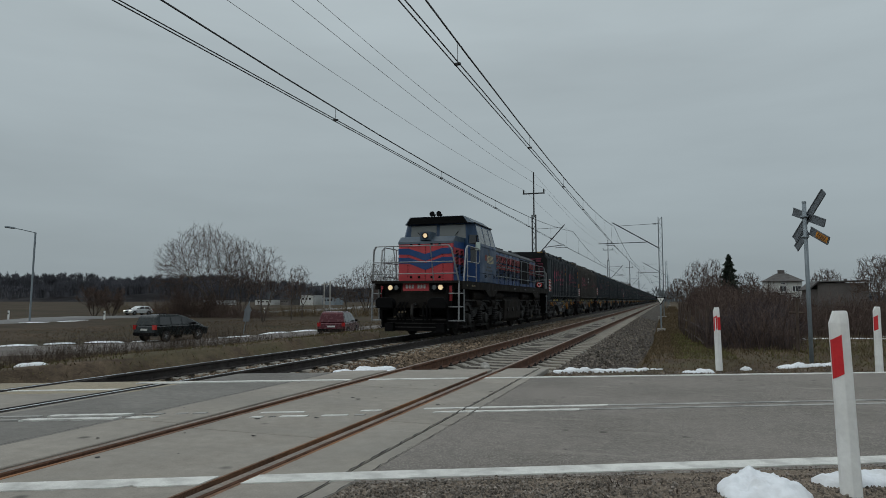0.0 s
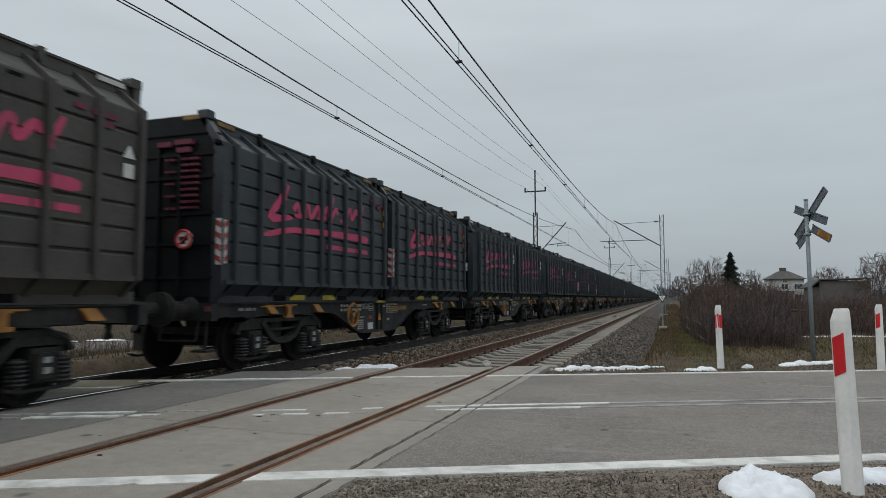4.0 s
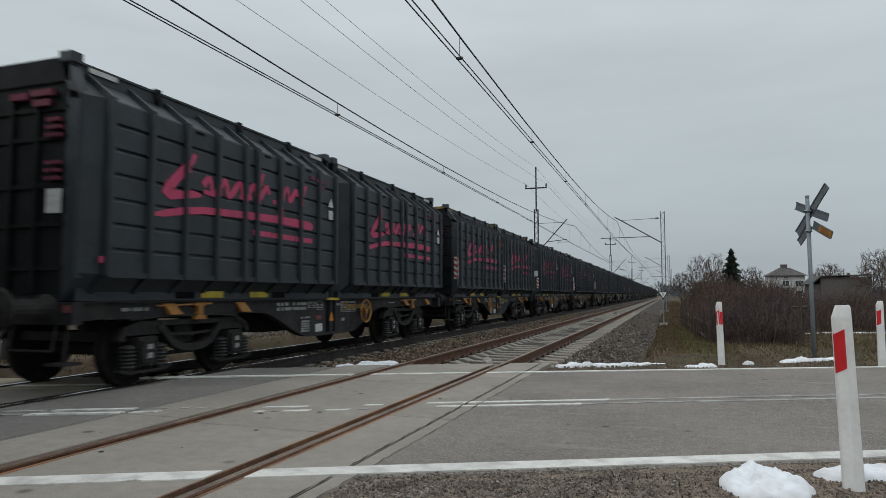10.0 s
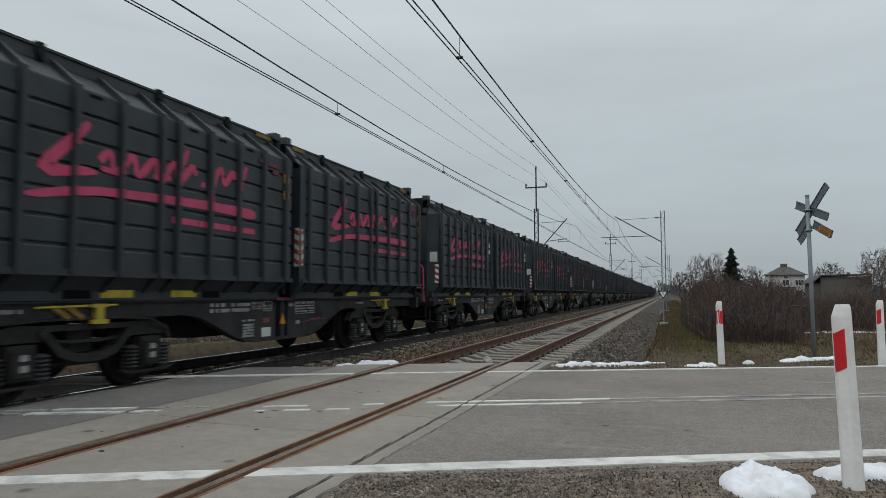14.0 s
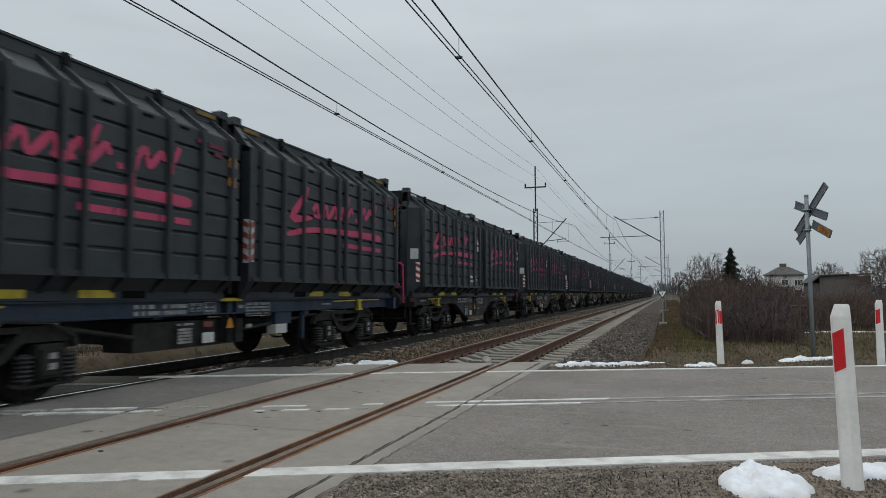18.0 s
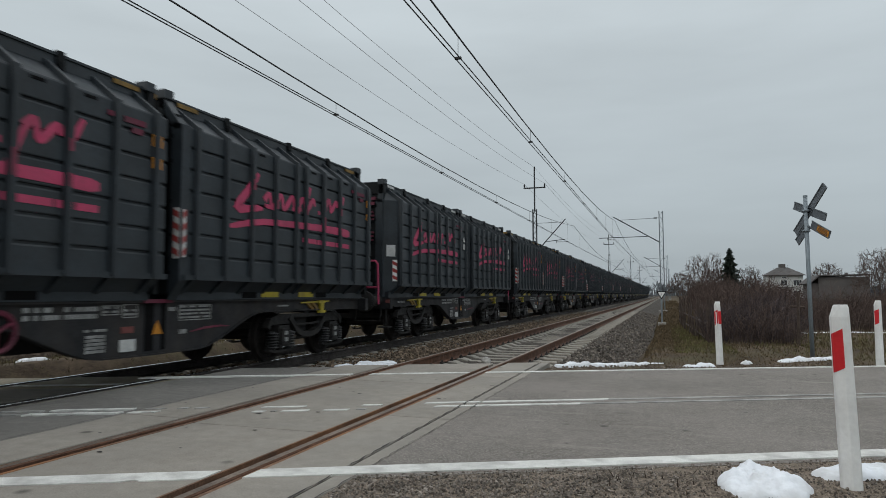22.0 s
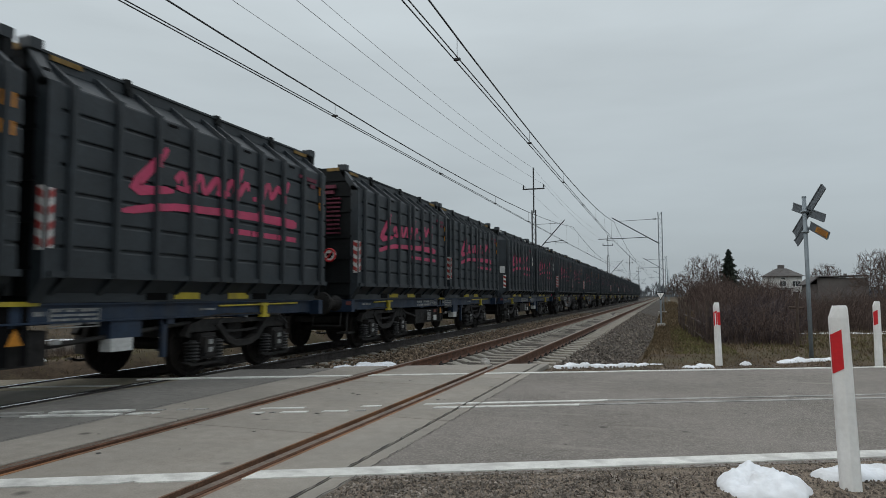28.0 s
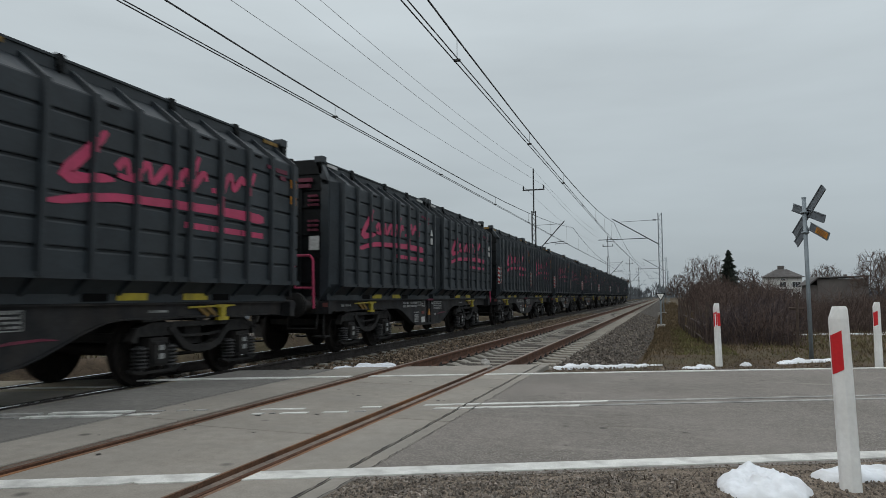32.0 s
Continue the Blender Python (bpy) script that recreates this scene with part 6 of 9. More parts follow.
    for s in (-1, 1):
        pr = [(-3.0, 0.62), (-2.95, 0.98), (-2.55, 1.06), (-1.7, 1.04), (-1.1, 1.10), (-0.4, 1.04), (0.4, 1.04), (1.1, 1.10), (1.7, 1.04), (2.55, 1.06), (2.95, 0.98), (3.0, 0.62), (2.6, 0.80), (1.6, 0.80), (1.35, 0.60), (0.85, 0.60), (0.55, 0.80), (-0.55, 0.80), (-0.85, 0.60), (-1.35, 0.60), (-1.6, 0.80), (-2.6, 0.80)]
        b2 = bmesh.new()
        sweep(b2, pr, s * 1.08 - 0.06, s * 1.08 + 0.06, "x")
        tmp = bpy.data.meshes.new("tmp")
        b2.to_mesh(tmp)
        b2.free()
        fr.from_mesh(tmp)
        bpy.data.meshes.remove(tmp)
    for yy in (-1.1, 1.1):
        box(fr, -1.05, 1.05, yy - 0.15, yy + 0.15, 0.65, 1.0)
    frame_mesh = mesh_of("bogie_frame", fr, M_GREASE, bevel=0.015)
    wb = bmesh.new()
    for s in (-1, 1):
        c = 0.7525 * s
        turned(wb, [(c - 0.07 * s, 0.14), (c - 0.065 * s, 0.525), (c - 0.03 * s, 0.55), (c - 0.028 * s, 0.525), (c + 0.06 * s, 0.52), (c + 0.065 * s, 0.46), (c + 0.03 * s, 0.43), (c + 0.015 * s, 0.2), (c + 0.07 * s, 0.16), (c + 0.07 * s, 0.1)], "x", (0, 0, 0), 30)
        for k in range(4):
            q = k * 1.571
            box(wb, c + 0.025 * s, c + 0.035 * s, 0.32 * math.cos(q) - 0.04, 0.32 * math.cos(q) + 0.04, 0.32 * math.sin(q) - 0.04, 0.32 * math.sin(q) + 0.04)
    rod(wb, (-1.1, 0, 0), (1.1, 0, 0), 0.1, 12)
    wheel_mesh = mesh_of("drive_wheelset", wb, M_WHEEL)
    sb = bmesh.new()
    turned(sb, [(0.01 + i * 0.036, 0.145 if i % 2 else 0.105) for i in range(13)], "z", (0, 0, 0), 14)
    spring_mesh = mesh_of("coil_spring", sb, M_GREASE)
    ab = bmesh.new()
    box(ab, -0.12, 0.12, -0.22, 0.22, -0.22, 0.2)
    turned(ab, [(0.10, 0.19), (0.20, 0.18), (0.22, 0.1)], "x", (0, 0, 0), 14)
    box(ab, -0.06, 0.14, -0.55, 0.55, -0.26, -0.2)
    axle_mesh = mesh_of("axle_box", ab, M_GREASE, bevel=0.012)
    arch = bmesh.new()
    sweep(arch, [(0.62 * math.cos(math.pi * i / 8), 0.62 * math.sin(math.pi * i / 8)) for i in range(9)] + [(0.50 * math.cos(math.pi * i / 8), 0.50 * math.sin(math.pi * i / 8)) for i in range(8, -1, -1)], 0.0, 0.08, "x")
    arch_mesh = mesh_of("wheel_arch", arch, M_GREASE)
    for mid in (4.28, 12.72):
        bg = again("bogie", frame_mesh, loco, (0, mid, 0))
        for o in (-2.12, 0.0, 2.12):
            ws = again("drive_wheelset", wheel_mesh, bg)
            ws.matrix_parent_inverse = Matrix.Translation((0, o, 0))
            ws.location = (0, 0, 0.525)
            for s in (-1, 1):
                again("axle_box", axle_mesh, bg, (s * 1.10, o, 0.53), 0 if s > 0 else math.pi)
            again("wheel_arch", arch_mesh, bg, (1.12, o, 0.50))
            for d in (-0.46, 0.46):
                again("coil_spring", spring_mesh, bg, (1.14, o + d * 1.12, 0.42))
        b = bmesh.new()
        bent(b, [(1.24, -2.6, 1.16), (1.24, -1.3, 1.16), (1.26, -0.9, 1.0), (1.26, -0.4, 1.16), (1.24, 0.6, 1.14), (1.26, 1.0, 0.98), (1.26, 1.5, 1.16), (1.24, 2.6, 1.16)], 0.03, 6)
        part("brake_pipe", b, M_GREASE, bg)
        for o in (-1.06, 1.06):
            b = bmesh.new()
            turned(b, [(o - 0.3, 0.13), (o + 0.3, 0.13)], "y", (1.2, 0, 1.06), 12)
            part("brake_cylinder", b, M_LOCO_FRAME, bg)
    return loco


LOCO = build_loco()
LOCO.location = (FAR_MID, FIRST - 17.4, FAR_Z)
TRAIN.append((LOCO, FIRST - 17.4))


# ---- overhead line ----
def wire(points, r):
    bm = bmesh.new()
    bent(bm, points, r, 4)
    return bm


def sagging(a, b, sag, n=14):
    a, b = Vector(a), Vector(b)
    return [tuple(a.lerp(b, i / n) - Vector((0, 0, sag * 4 * (i / n) * (1 - i / n)))) for i in range(n + 1)]


SPANS = [-14, 58, 122, 186, 250, 320]


def overhead(name, label, x_at, contact_at, top_at, low, drops):
    """Two contact wires under a sagging carrier, span after span. x_at, contact_at, top_at: values at each support."""
    cat = thing(name, label, "overhead line", kind="structure")
    for i in range(len(SPANS) - 1):
        ya, yb = SPANS[i], SPANS[i + 1]
        pa, pb = (x_at[i], ya, top_at[i]), (x_at[i + 1], yb, top_at[i + 1])
        ca, cb = Vector((x_at[i], ya, contact_at[i])), Vector((x_at[i + 1], yb, contact_at[i + 1]))
        carrier = sagging(pa, pb, (top_at[i] + top_at[i + 1]) / 2 - (contact_at[i] + contact_at[i + 1]) / 2 - low)
        part("carrier_wire", wire(carrier, 0.016), M_WIRE, cat)
        for s in (-0.045, 0.045):
            part("contact_wire", wire([tuple(ca + Vector((s, 0, 0))), tuple(cb + Vector((s, 0, 0)))], 0.011), M_WIRE, cat)
        for k in range(drops):
            f = (k + 0.5) / drops
            c = ca.lerp(cb, f)
            g = f * 14
            j = min(13, int(g))
            z = carrier[j][2] + (carrier[j + 1][2] - carrier[j][2]) * (g - j)
            if i < 2:
                part("dropper", rods([((c.x, c.y, c.z), (c.x, c.y, z))], 0.006, 4), M_WIRE, cat)
                part("clamp", boxes((c.x - 0.06, c.x + 0.06, c.y - 0.03, c.y + 0.03, c.z - 0.01, c.z + 0.03)), M_WIRE, cat)
    return cat


overhead("catenary_near", "dark overhead wires above the rusty track", [-3.22, -4.05, -3.5, -3.6, -3.4, -3.4], [5.22, 5.75, 5.55, 5.5, 5.5, 5.5], [6.6, 7.45, 7.1, 7.0, 7.0, 7.0], 0.36, 10)
overhead("catenary_far", "dark overhead wires above the train", [-7.47, -7.55, -7.4, -7.5, -7.5, -7.5], [5.48, 5.40, 5.45, 5.45, 5.45, 5.45], [6.9, 7.1, 7.0, 7.0, 7.0, 7.0], 0.26, 9)

feeder = thing("line_wires", "thin aluminium power wires on pole crossarms", "power line", kind="structure")
POLES = [(-10.6, -14.0), (-10.25, 54.0), (-9.5, 120.0), (-9.2, 188.0), (-9.2, 255.0)]
for (xa, ya), (xb, yb) in zip(POLES, POLES[1:]):
    for dx, dz in ((-0.85, 10.35), (0.85, 10.35), (0.0, 11.75)):
        part("line_wire", wire(sagging((xa + dx, ya, dz), (xb + dx, yb, dz), 1.0), 0.0088), M_WIRE_THIN, feeder)


def lattice(bm, x, y, z0, z1, half, bays, r=0.035):
    for sx in (-1, 1):
        for sy in (-1, 1):
            box(bm, x + sx * half - r, x + sx * half + r, y + sy * half * 0.6 - r, y + sy * half * 0.6 + r, z0, z1)
    h = (z1 - z0) / bays
    for i in range(bays):
        for s in (-1, 1):
            a, b = (-half, half) if i % 2 else (half, -half)
            rod(bm, (x + a, y + s * half * 0.6, z0 + i * h), (x + b, y + s * half * 0.6, z0 + (i + 1) * h), 0.016, 4)
            rod(bm, (x + s * half, y - half * 0.6, z0 + i * h), (x + s * half, y + half * 0.6, z0 + (i + 1) * h), 0.014, 4)


def right_mast(x, y, top):
    m = thing("catenary_mast", "grey steel lattice mast with a slanting bracket arm", "mast", "masts of the overhead line")
    bm = bmesh.new()
    lattice(bm, x, y, -0.5, top, 0.15, 22)
    part("lattice", bm, M_MAST, m)
    part("foundation", boxes((x - 0.35, x + 0.35, y - 0.35, y + 0.35, -0.7, -0.25)), M_CONCRETE, m, bevel=0.03)
    arm = part("bracket_arm", rods([((x - 0.1, y, 5.45), (x - 3.9, y, 7.75))], 0.045, 6), M_MAST_DARK, m)
    part("tie_rod", rods([((x - 0.1, y, top - 0.55), (x - 3.4, y, 7.45))], 0.018, 5), M_MAST_DARK, m)
    part("steady_tube", rods([((x - 1.1, y, 6.0), (x - 5.1, y, 5.95))], 0.03, 6), M_MAST_DARK, m)
    part("steady_arm", rods([((x - 4.4, y, 5.95), (x - 4.4, y, 5.75)), ((x - 4.4, y, 5.82), (x - 3.7, y, 5.76))], 0.02, 5), M_MAST_DARK, m)
    bm = bmesh.new()
    for k in range(4):
        ring(bm, (x - 0.35 - 0.07 * k, y, top - 0.56), 0.055, 0.025, "x", 8, 4)
    part("insulator", bm, M_MAST_DARK, m)
    return m


right_mast(-0.28, 58.0, 8.1)
right_mast(0.25, 122.0, 8.0)
right_mast(0.9, 186.0, 7.9)
right_mast(1.3, 250.0, 7.9)


def left_pole(x, y):
    m = thing("line_pole", "dark steel pole with crossarm and bracket beside the track", "pole", "poles of the overhead line")
    bm = bmesh.new()
    lattice(bm, x, y, -0.6, 8.2, 0.15, 20)
    part("lattice", bm, M_MAST_DARK, m)
    part("mast_tube", rods([((x, y, 8.0), (x, y, 11.8))], 0.06, 8), M_MAST_DARK, m)
    part("crossarm", boxes((x - 0.92, x + 0.92, y - 0.05, y + 0.05, 9.95, 10.05)), M_MAST_DARK, m)
    for s in (-0.85, 0.85):
        bm = bmesh.new()
        turned(bm, [(10.05, 0.03), (10.15, 0.07), (10.3, 0.06), (10.36, 0.03)], "z", (x + s, y, 0), 8)
        part("insulator", bm, M_MAST_DARK, m)
    part("bracket_arm", rods([((x + 0.1, y, 4.6), (x + 2.55, y, 7.3))], 0.045, 6), M_MAST_DARK, m)
    part("tie_rod", rods([((x + 0.1, y, 7.0), (x + 2.4, y, 7.05))], 0.018, 5), M_MAST_DARK, m)
    part("steady_tube", rods([((x + 0.9, y, 5.45), (x + 2.5, y, 5.62))], 0.03, 6), M_MAST_DARK, m)
    part("steady_arm", rods([((x + 1.8, y, 5.52), (x + 1.8, y, 5.3)), ((x + 1.8, y, 5.42), (x + 2.75, y, 5.40))], 0.02, 5), M_MAST_DARK, m)


for x, y in POLES[1:]:
    left_pole(x, y)


# ---- signs and posts by the crossing ----
def delineator(x, y, z, tall, lean, turn):
    """A white roadside post with its red reflector."""
    p = thing("delineator_post", "white plastic roadside post with a red reflector", "roadside post", "roadside posts", at=(x, y, z))
    p.rotation_euler = (radians(lean[0]), radians(lean[1]), radians(turn))
    w, d = 0.047, 0.041
    bm = bmesh.new()
    prof = [(-w, 0.1 * d), (-w * 0.86, -d * 0.25), (-w * 0.16, -d * 0.94), (0.0, -d), (w * 0.85, -d * 0.68), (w, -d * 0.45), (w, d * 0.7), (w * 0.7, d), (-w * 0.6, d), (-w, d * 0.7)]
    n = len(prof)
    rows = [(0.0, 1.10, 1.10), (tall * 0.6, 1.03, 1.03), (tall - 0.07, 1.0, 1.0), (tall - 0.015, 0.62, 0.97), (tall, 0.5, 0.85)]
    loops = [[bm.verts.new((a * (ka if a < 0 else kb), b * (ka + kb) / 2, zz)) for a, b in prof] for zz, ka, kb in rows]
    for r0, r1 in zip(loops, loops[1:]):
        for i in range(n):
            bm.faces.new((r0[i], r0[(i + 1) % n], r1[(i + 1) % n], r1[i]))
    bm.faces.new(loops[0][::-1])
    bm.faces.new(loops[-1])
    part("post", bm, M_WHITE, p)
    za, zb = tall - 0.385, tall - 0.165
    k = 1.035
    bm = bmesh.new()
    band = prof[:4]
    lo = [bm.verts.new((a * k - 0.001, b * k - 0.002, za + 0.032 * (a / w + 1))) for a, b in band]
    hi = [bm.verts.new((a * k - 0.001, b * k - 0.002, zb + 0.032 * (a / w + 1))) for a, b in band]
    for i in range(3):
        bm.faces.new((lo[i], lo[i + 1], hi[i + 1], hi[i]))
    part("reflector", bm, M_RED, p, "red reflector band")
    return p


delineator(0.966, 4.30, -0.11, 1.15, (0, -1.6), 2)
far_post = delineator(0.81, 11.75, -0.05, 1.03, (0, -1.2), 4)
part("reflector", boxes((0.004, 0.048, -0.044, -0.028, 0.66, 0.87)), M_RED, far_post, "red reflector band")
part("reflector_strip", boxes((-0.034, -0.020, -0.046, -0.030, 0.64, 0.86)), M_WHITE, far_post, "white reflector strip")
delineator(3.17, 12.1, -0.05, 1.05, (0, 0), 4)


def crossbuck(x, y):
    s = thing("crossbuck_sign", "grey-backed double crossbuck sign on a galvanised pole", "railway sign", at=(x, y, -0.08))
    part("pole", rods([((0, 0, 0), (-0.02, 0, 3.0))], 0.038, 10), M_GALV, s, smooth=True)
    part("pole_cap", rods([((-0.02, 0, 3.0), (-0.02, 0, 3.03))], 0.041, 10), M_GALV, s)
    # the boards face along the road, away from the eye
    face = radians(-64)
    u = Vector((math.cos(face), math.sin(face), 0))
    nrm = Vector((-u.y, u.x, 0))

    def board(z, a0, a1, angle):
        c = Vector((0.0, 0, z)) + nrm * 0.05
        d = u * math.cos(radians(angle)) + Vector((0, 0, math.sin(radians(angle))))
        w = u * -math.sin(radians(angle)) + Vector((0, 0, math.cos(radians(angle))))
        bm = hexa([tuple(c + d * a + w * b + nrm * o) for o in (0.0, 0.018) for a, b in ((a0, -0.068), (a1, -0.068), (a1, 0.068), (a0, 0.068))])
        for b in (-0.068, 0.068):
            rod(bm, c + d * a0 + w * b - nrm * 0.004, c + d * a1 + w * b - nrm * 0.004, 0.013, 4)
        bmesh.ops.recalc_face_normals(bm, faces=bm.faces)
        part("board", bm, M_SIGN_BACK, s, "grey back of a sign board")
        return c, d, w
    board(2.74, -0.57, 0.60, 43)
    board(2.735, -0.46, 0.46, -21)
    board(2.50, 0.05, 0.50, 221)
    c, d, w = board(2.50, 0.04, 0.57, -27)
    bm = hexa([tuple(c + d * a + w * bb + nrm * o) for o in (-0.009, -0.003) for a, bb in ((0.23, -0.054), (0.55, -0.054), (0.55, 0.054), (0.23, 0.054))])
    bmesh.ops.recalc_face_normals(bm, faces=bm.faces)
    part("orange_sticker", bm, M_AMBER, s, "orange sticker with dark bars")
    rows = bmesh.new()
    for k in range(4):
        bb = -0.038 + 0.025 * k
        rod(rows, c + d * 0.26 + w * bb - nrm * 0.010, c + d * 0.52 + w * bb - nrm * 0.010, 0.006, 4)
    part("sticker_bars", rows, M_WOOD_OLD, s)
    bm = bmesh.new()
    for z in (2.74, 2.36):
        ring(bm, (-0.02, 0, z), 0.055, 0.02, "z", 10, 4)
    part("clamp", bm, M_GALV, s)


crossbuck(2.53, 13.75)


def speed_sign(x, y):
    s = thing("speed_sign", "white triangular speed sign with black rim by the track", "railway sign", at=(x, y, height(x, y)))
    zt = 1.62
    part("pole", rods([((0, 0, 0.0), (0, 0, zt + 0.05))], 0.035, 8), M_GALV, s)
    part("footing", boxes((-0.19, 0.19, -0.17, 0.17, -0.25, 0.12)), M_CONCRETE, s, bevel=0.03)
    bm = bmesh.new()
    sweep(bm, [(-0.225, zt), (0.225, zt), (0.0, zt - 0.39)], -0.06, -0.045)
    rim = part("rim", bm, M_BLACK, s)
    bm = bmesh.new()
    sweep(bm, [(-0.168, zt - 0.034), (0.168, zt - 0.034), (0.0, zt - 0.318)], -0.066, -0.055)
    part("face", bm, M_WHITE, s)
    txt = bpy.data.curves.new("figure", "FONT")
    txt.body, txt.size, txt.align_x, txt.extrude = "5", 0.17, "CENTER", 0.003
    fig = new("figure", txt)
    fig.data.materials.append(M_BLACK)
    fig.parent = s
    fig.location, fig.rotation_euler = (0, -0.07, zt - 0.19), (radians(90), 0, 0)


speed_sign(-0.22, 33.5)


def old_pole(x, y, z, tall, arm):
    p = thing("old_post", "old dark wooden post with a short crosspiece", "post", "old wooden posts", at=(x, y, z))
    part("shaft", rods([((0, 0, -0.1), (0.02, 0, tall))], 0.034, 7), M_WOOD_OLD, p)
    part("crosspiece", rods([((-arm, 0, tall * 0.80), (arm, 0.02, tall * 0.79))], 0.03, 6), M_WOOD_OLD, p)
    part("cap", rods([((0.02, 0, tall), (0.02, 0, tall + 0.08))], 0.03, 6), M_WOOD_OLD, p)


old_pole(2.94, 17.5, -0.25, 1.32, 0.16)
old_pole(-67.6, 78.0, -1.5, 3.1, 1.1)
old_pole(-72.0, 100.0, -1.5, 3.0, 1.1)


# ---- bare trees ----
def grow(rs, p, d, length, r, level, out, spread, up):
    n = 3 if level > 1 else 2
    for _ in range(n):
        q = p + d * (length / n)
        out.append((p, q, r, r * 0.86))
        r *= 0.86
        d = (d + Vector((rs.gauss(0, 0.10), rs.gauss(0, 0.10), rs.gauss(0, 0.06) + up * 0.05))).normalized()
        p = q
        if level > 0 and rs.random() < 0.75:
            side = (d + Vector((rs.gauss(0, spread), rs.gauss(0, spread), rs.gauss(0.1, spread * 0.6)))).normalized()
            grow(rs, p, side, length * rs.uniform(0.5, 0.75), r * 0.6, level - 1, out, spread, up)
    if level > 0:
        for _ in range(2):
            side = (d + Vector((rs.gauss(0, spread), rs.gauss(0, spread), rs.gauss(0.15, spread * 0.5)))).normalized()
            grow(rs, p, side, length * rs.uniform(0.6, 0.85), r * 0.72, level - 1, out, spread, up)


def bare_tree(seed, x, y, tall, stems, lean, level, label, twig=0.022, spread=0.55, thick=0.11):
    rs = random.Random(seed)
    t = thing("bare_tree", label, "tree", "bare trees", at=(x, y, height(x, y) - 0.05))
    out = []
    for i in range(stems):
        a = 2 * math.pi * (i + rs.random() * 0.6) / stems
        d = Vector((math.cos(a) * lean * rs.uniform(0.5, 1.2), math.sin(a) * lean * rs.uniform(0.5, 1.2), 1)).normalized()
        grow(rs, Vector((math.cos(a) * 0.25, math.sin(a) * 0.25, 0)) if stems > 1 else Vector((0, 0, 0)), d, tall * 0.34, thick * tall / 8, level, out, spread, 0.6)
    top = max(q.z for _, q, _, _ in out)
    k = tall / top
    big = [(p * k, q * k, a, b) for p, q, a, b in out if a > 0.03]
    small = [(p * k, q * k, max(a, twig), max(b, twig * 0.6)) for p, q, a, b in out if a <= 0.03]
    for name, rows, m, sides in (("trunk", big, M_BARK, 5), ("crown", small, M_TWIG, 3)):
        if rows:
            me = sticks(name, [r[0] for r in rows], [r[1] for r in rows], np.array([r[2] for r in rows]), np.array([r[3] for r in rows]), m, sides)
            o = new(name, me)
            o.parent = t
            if name == "crown":
                tagged(o, kind="stuff")
    return t


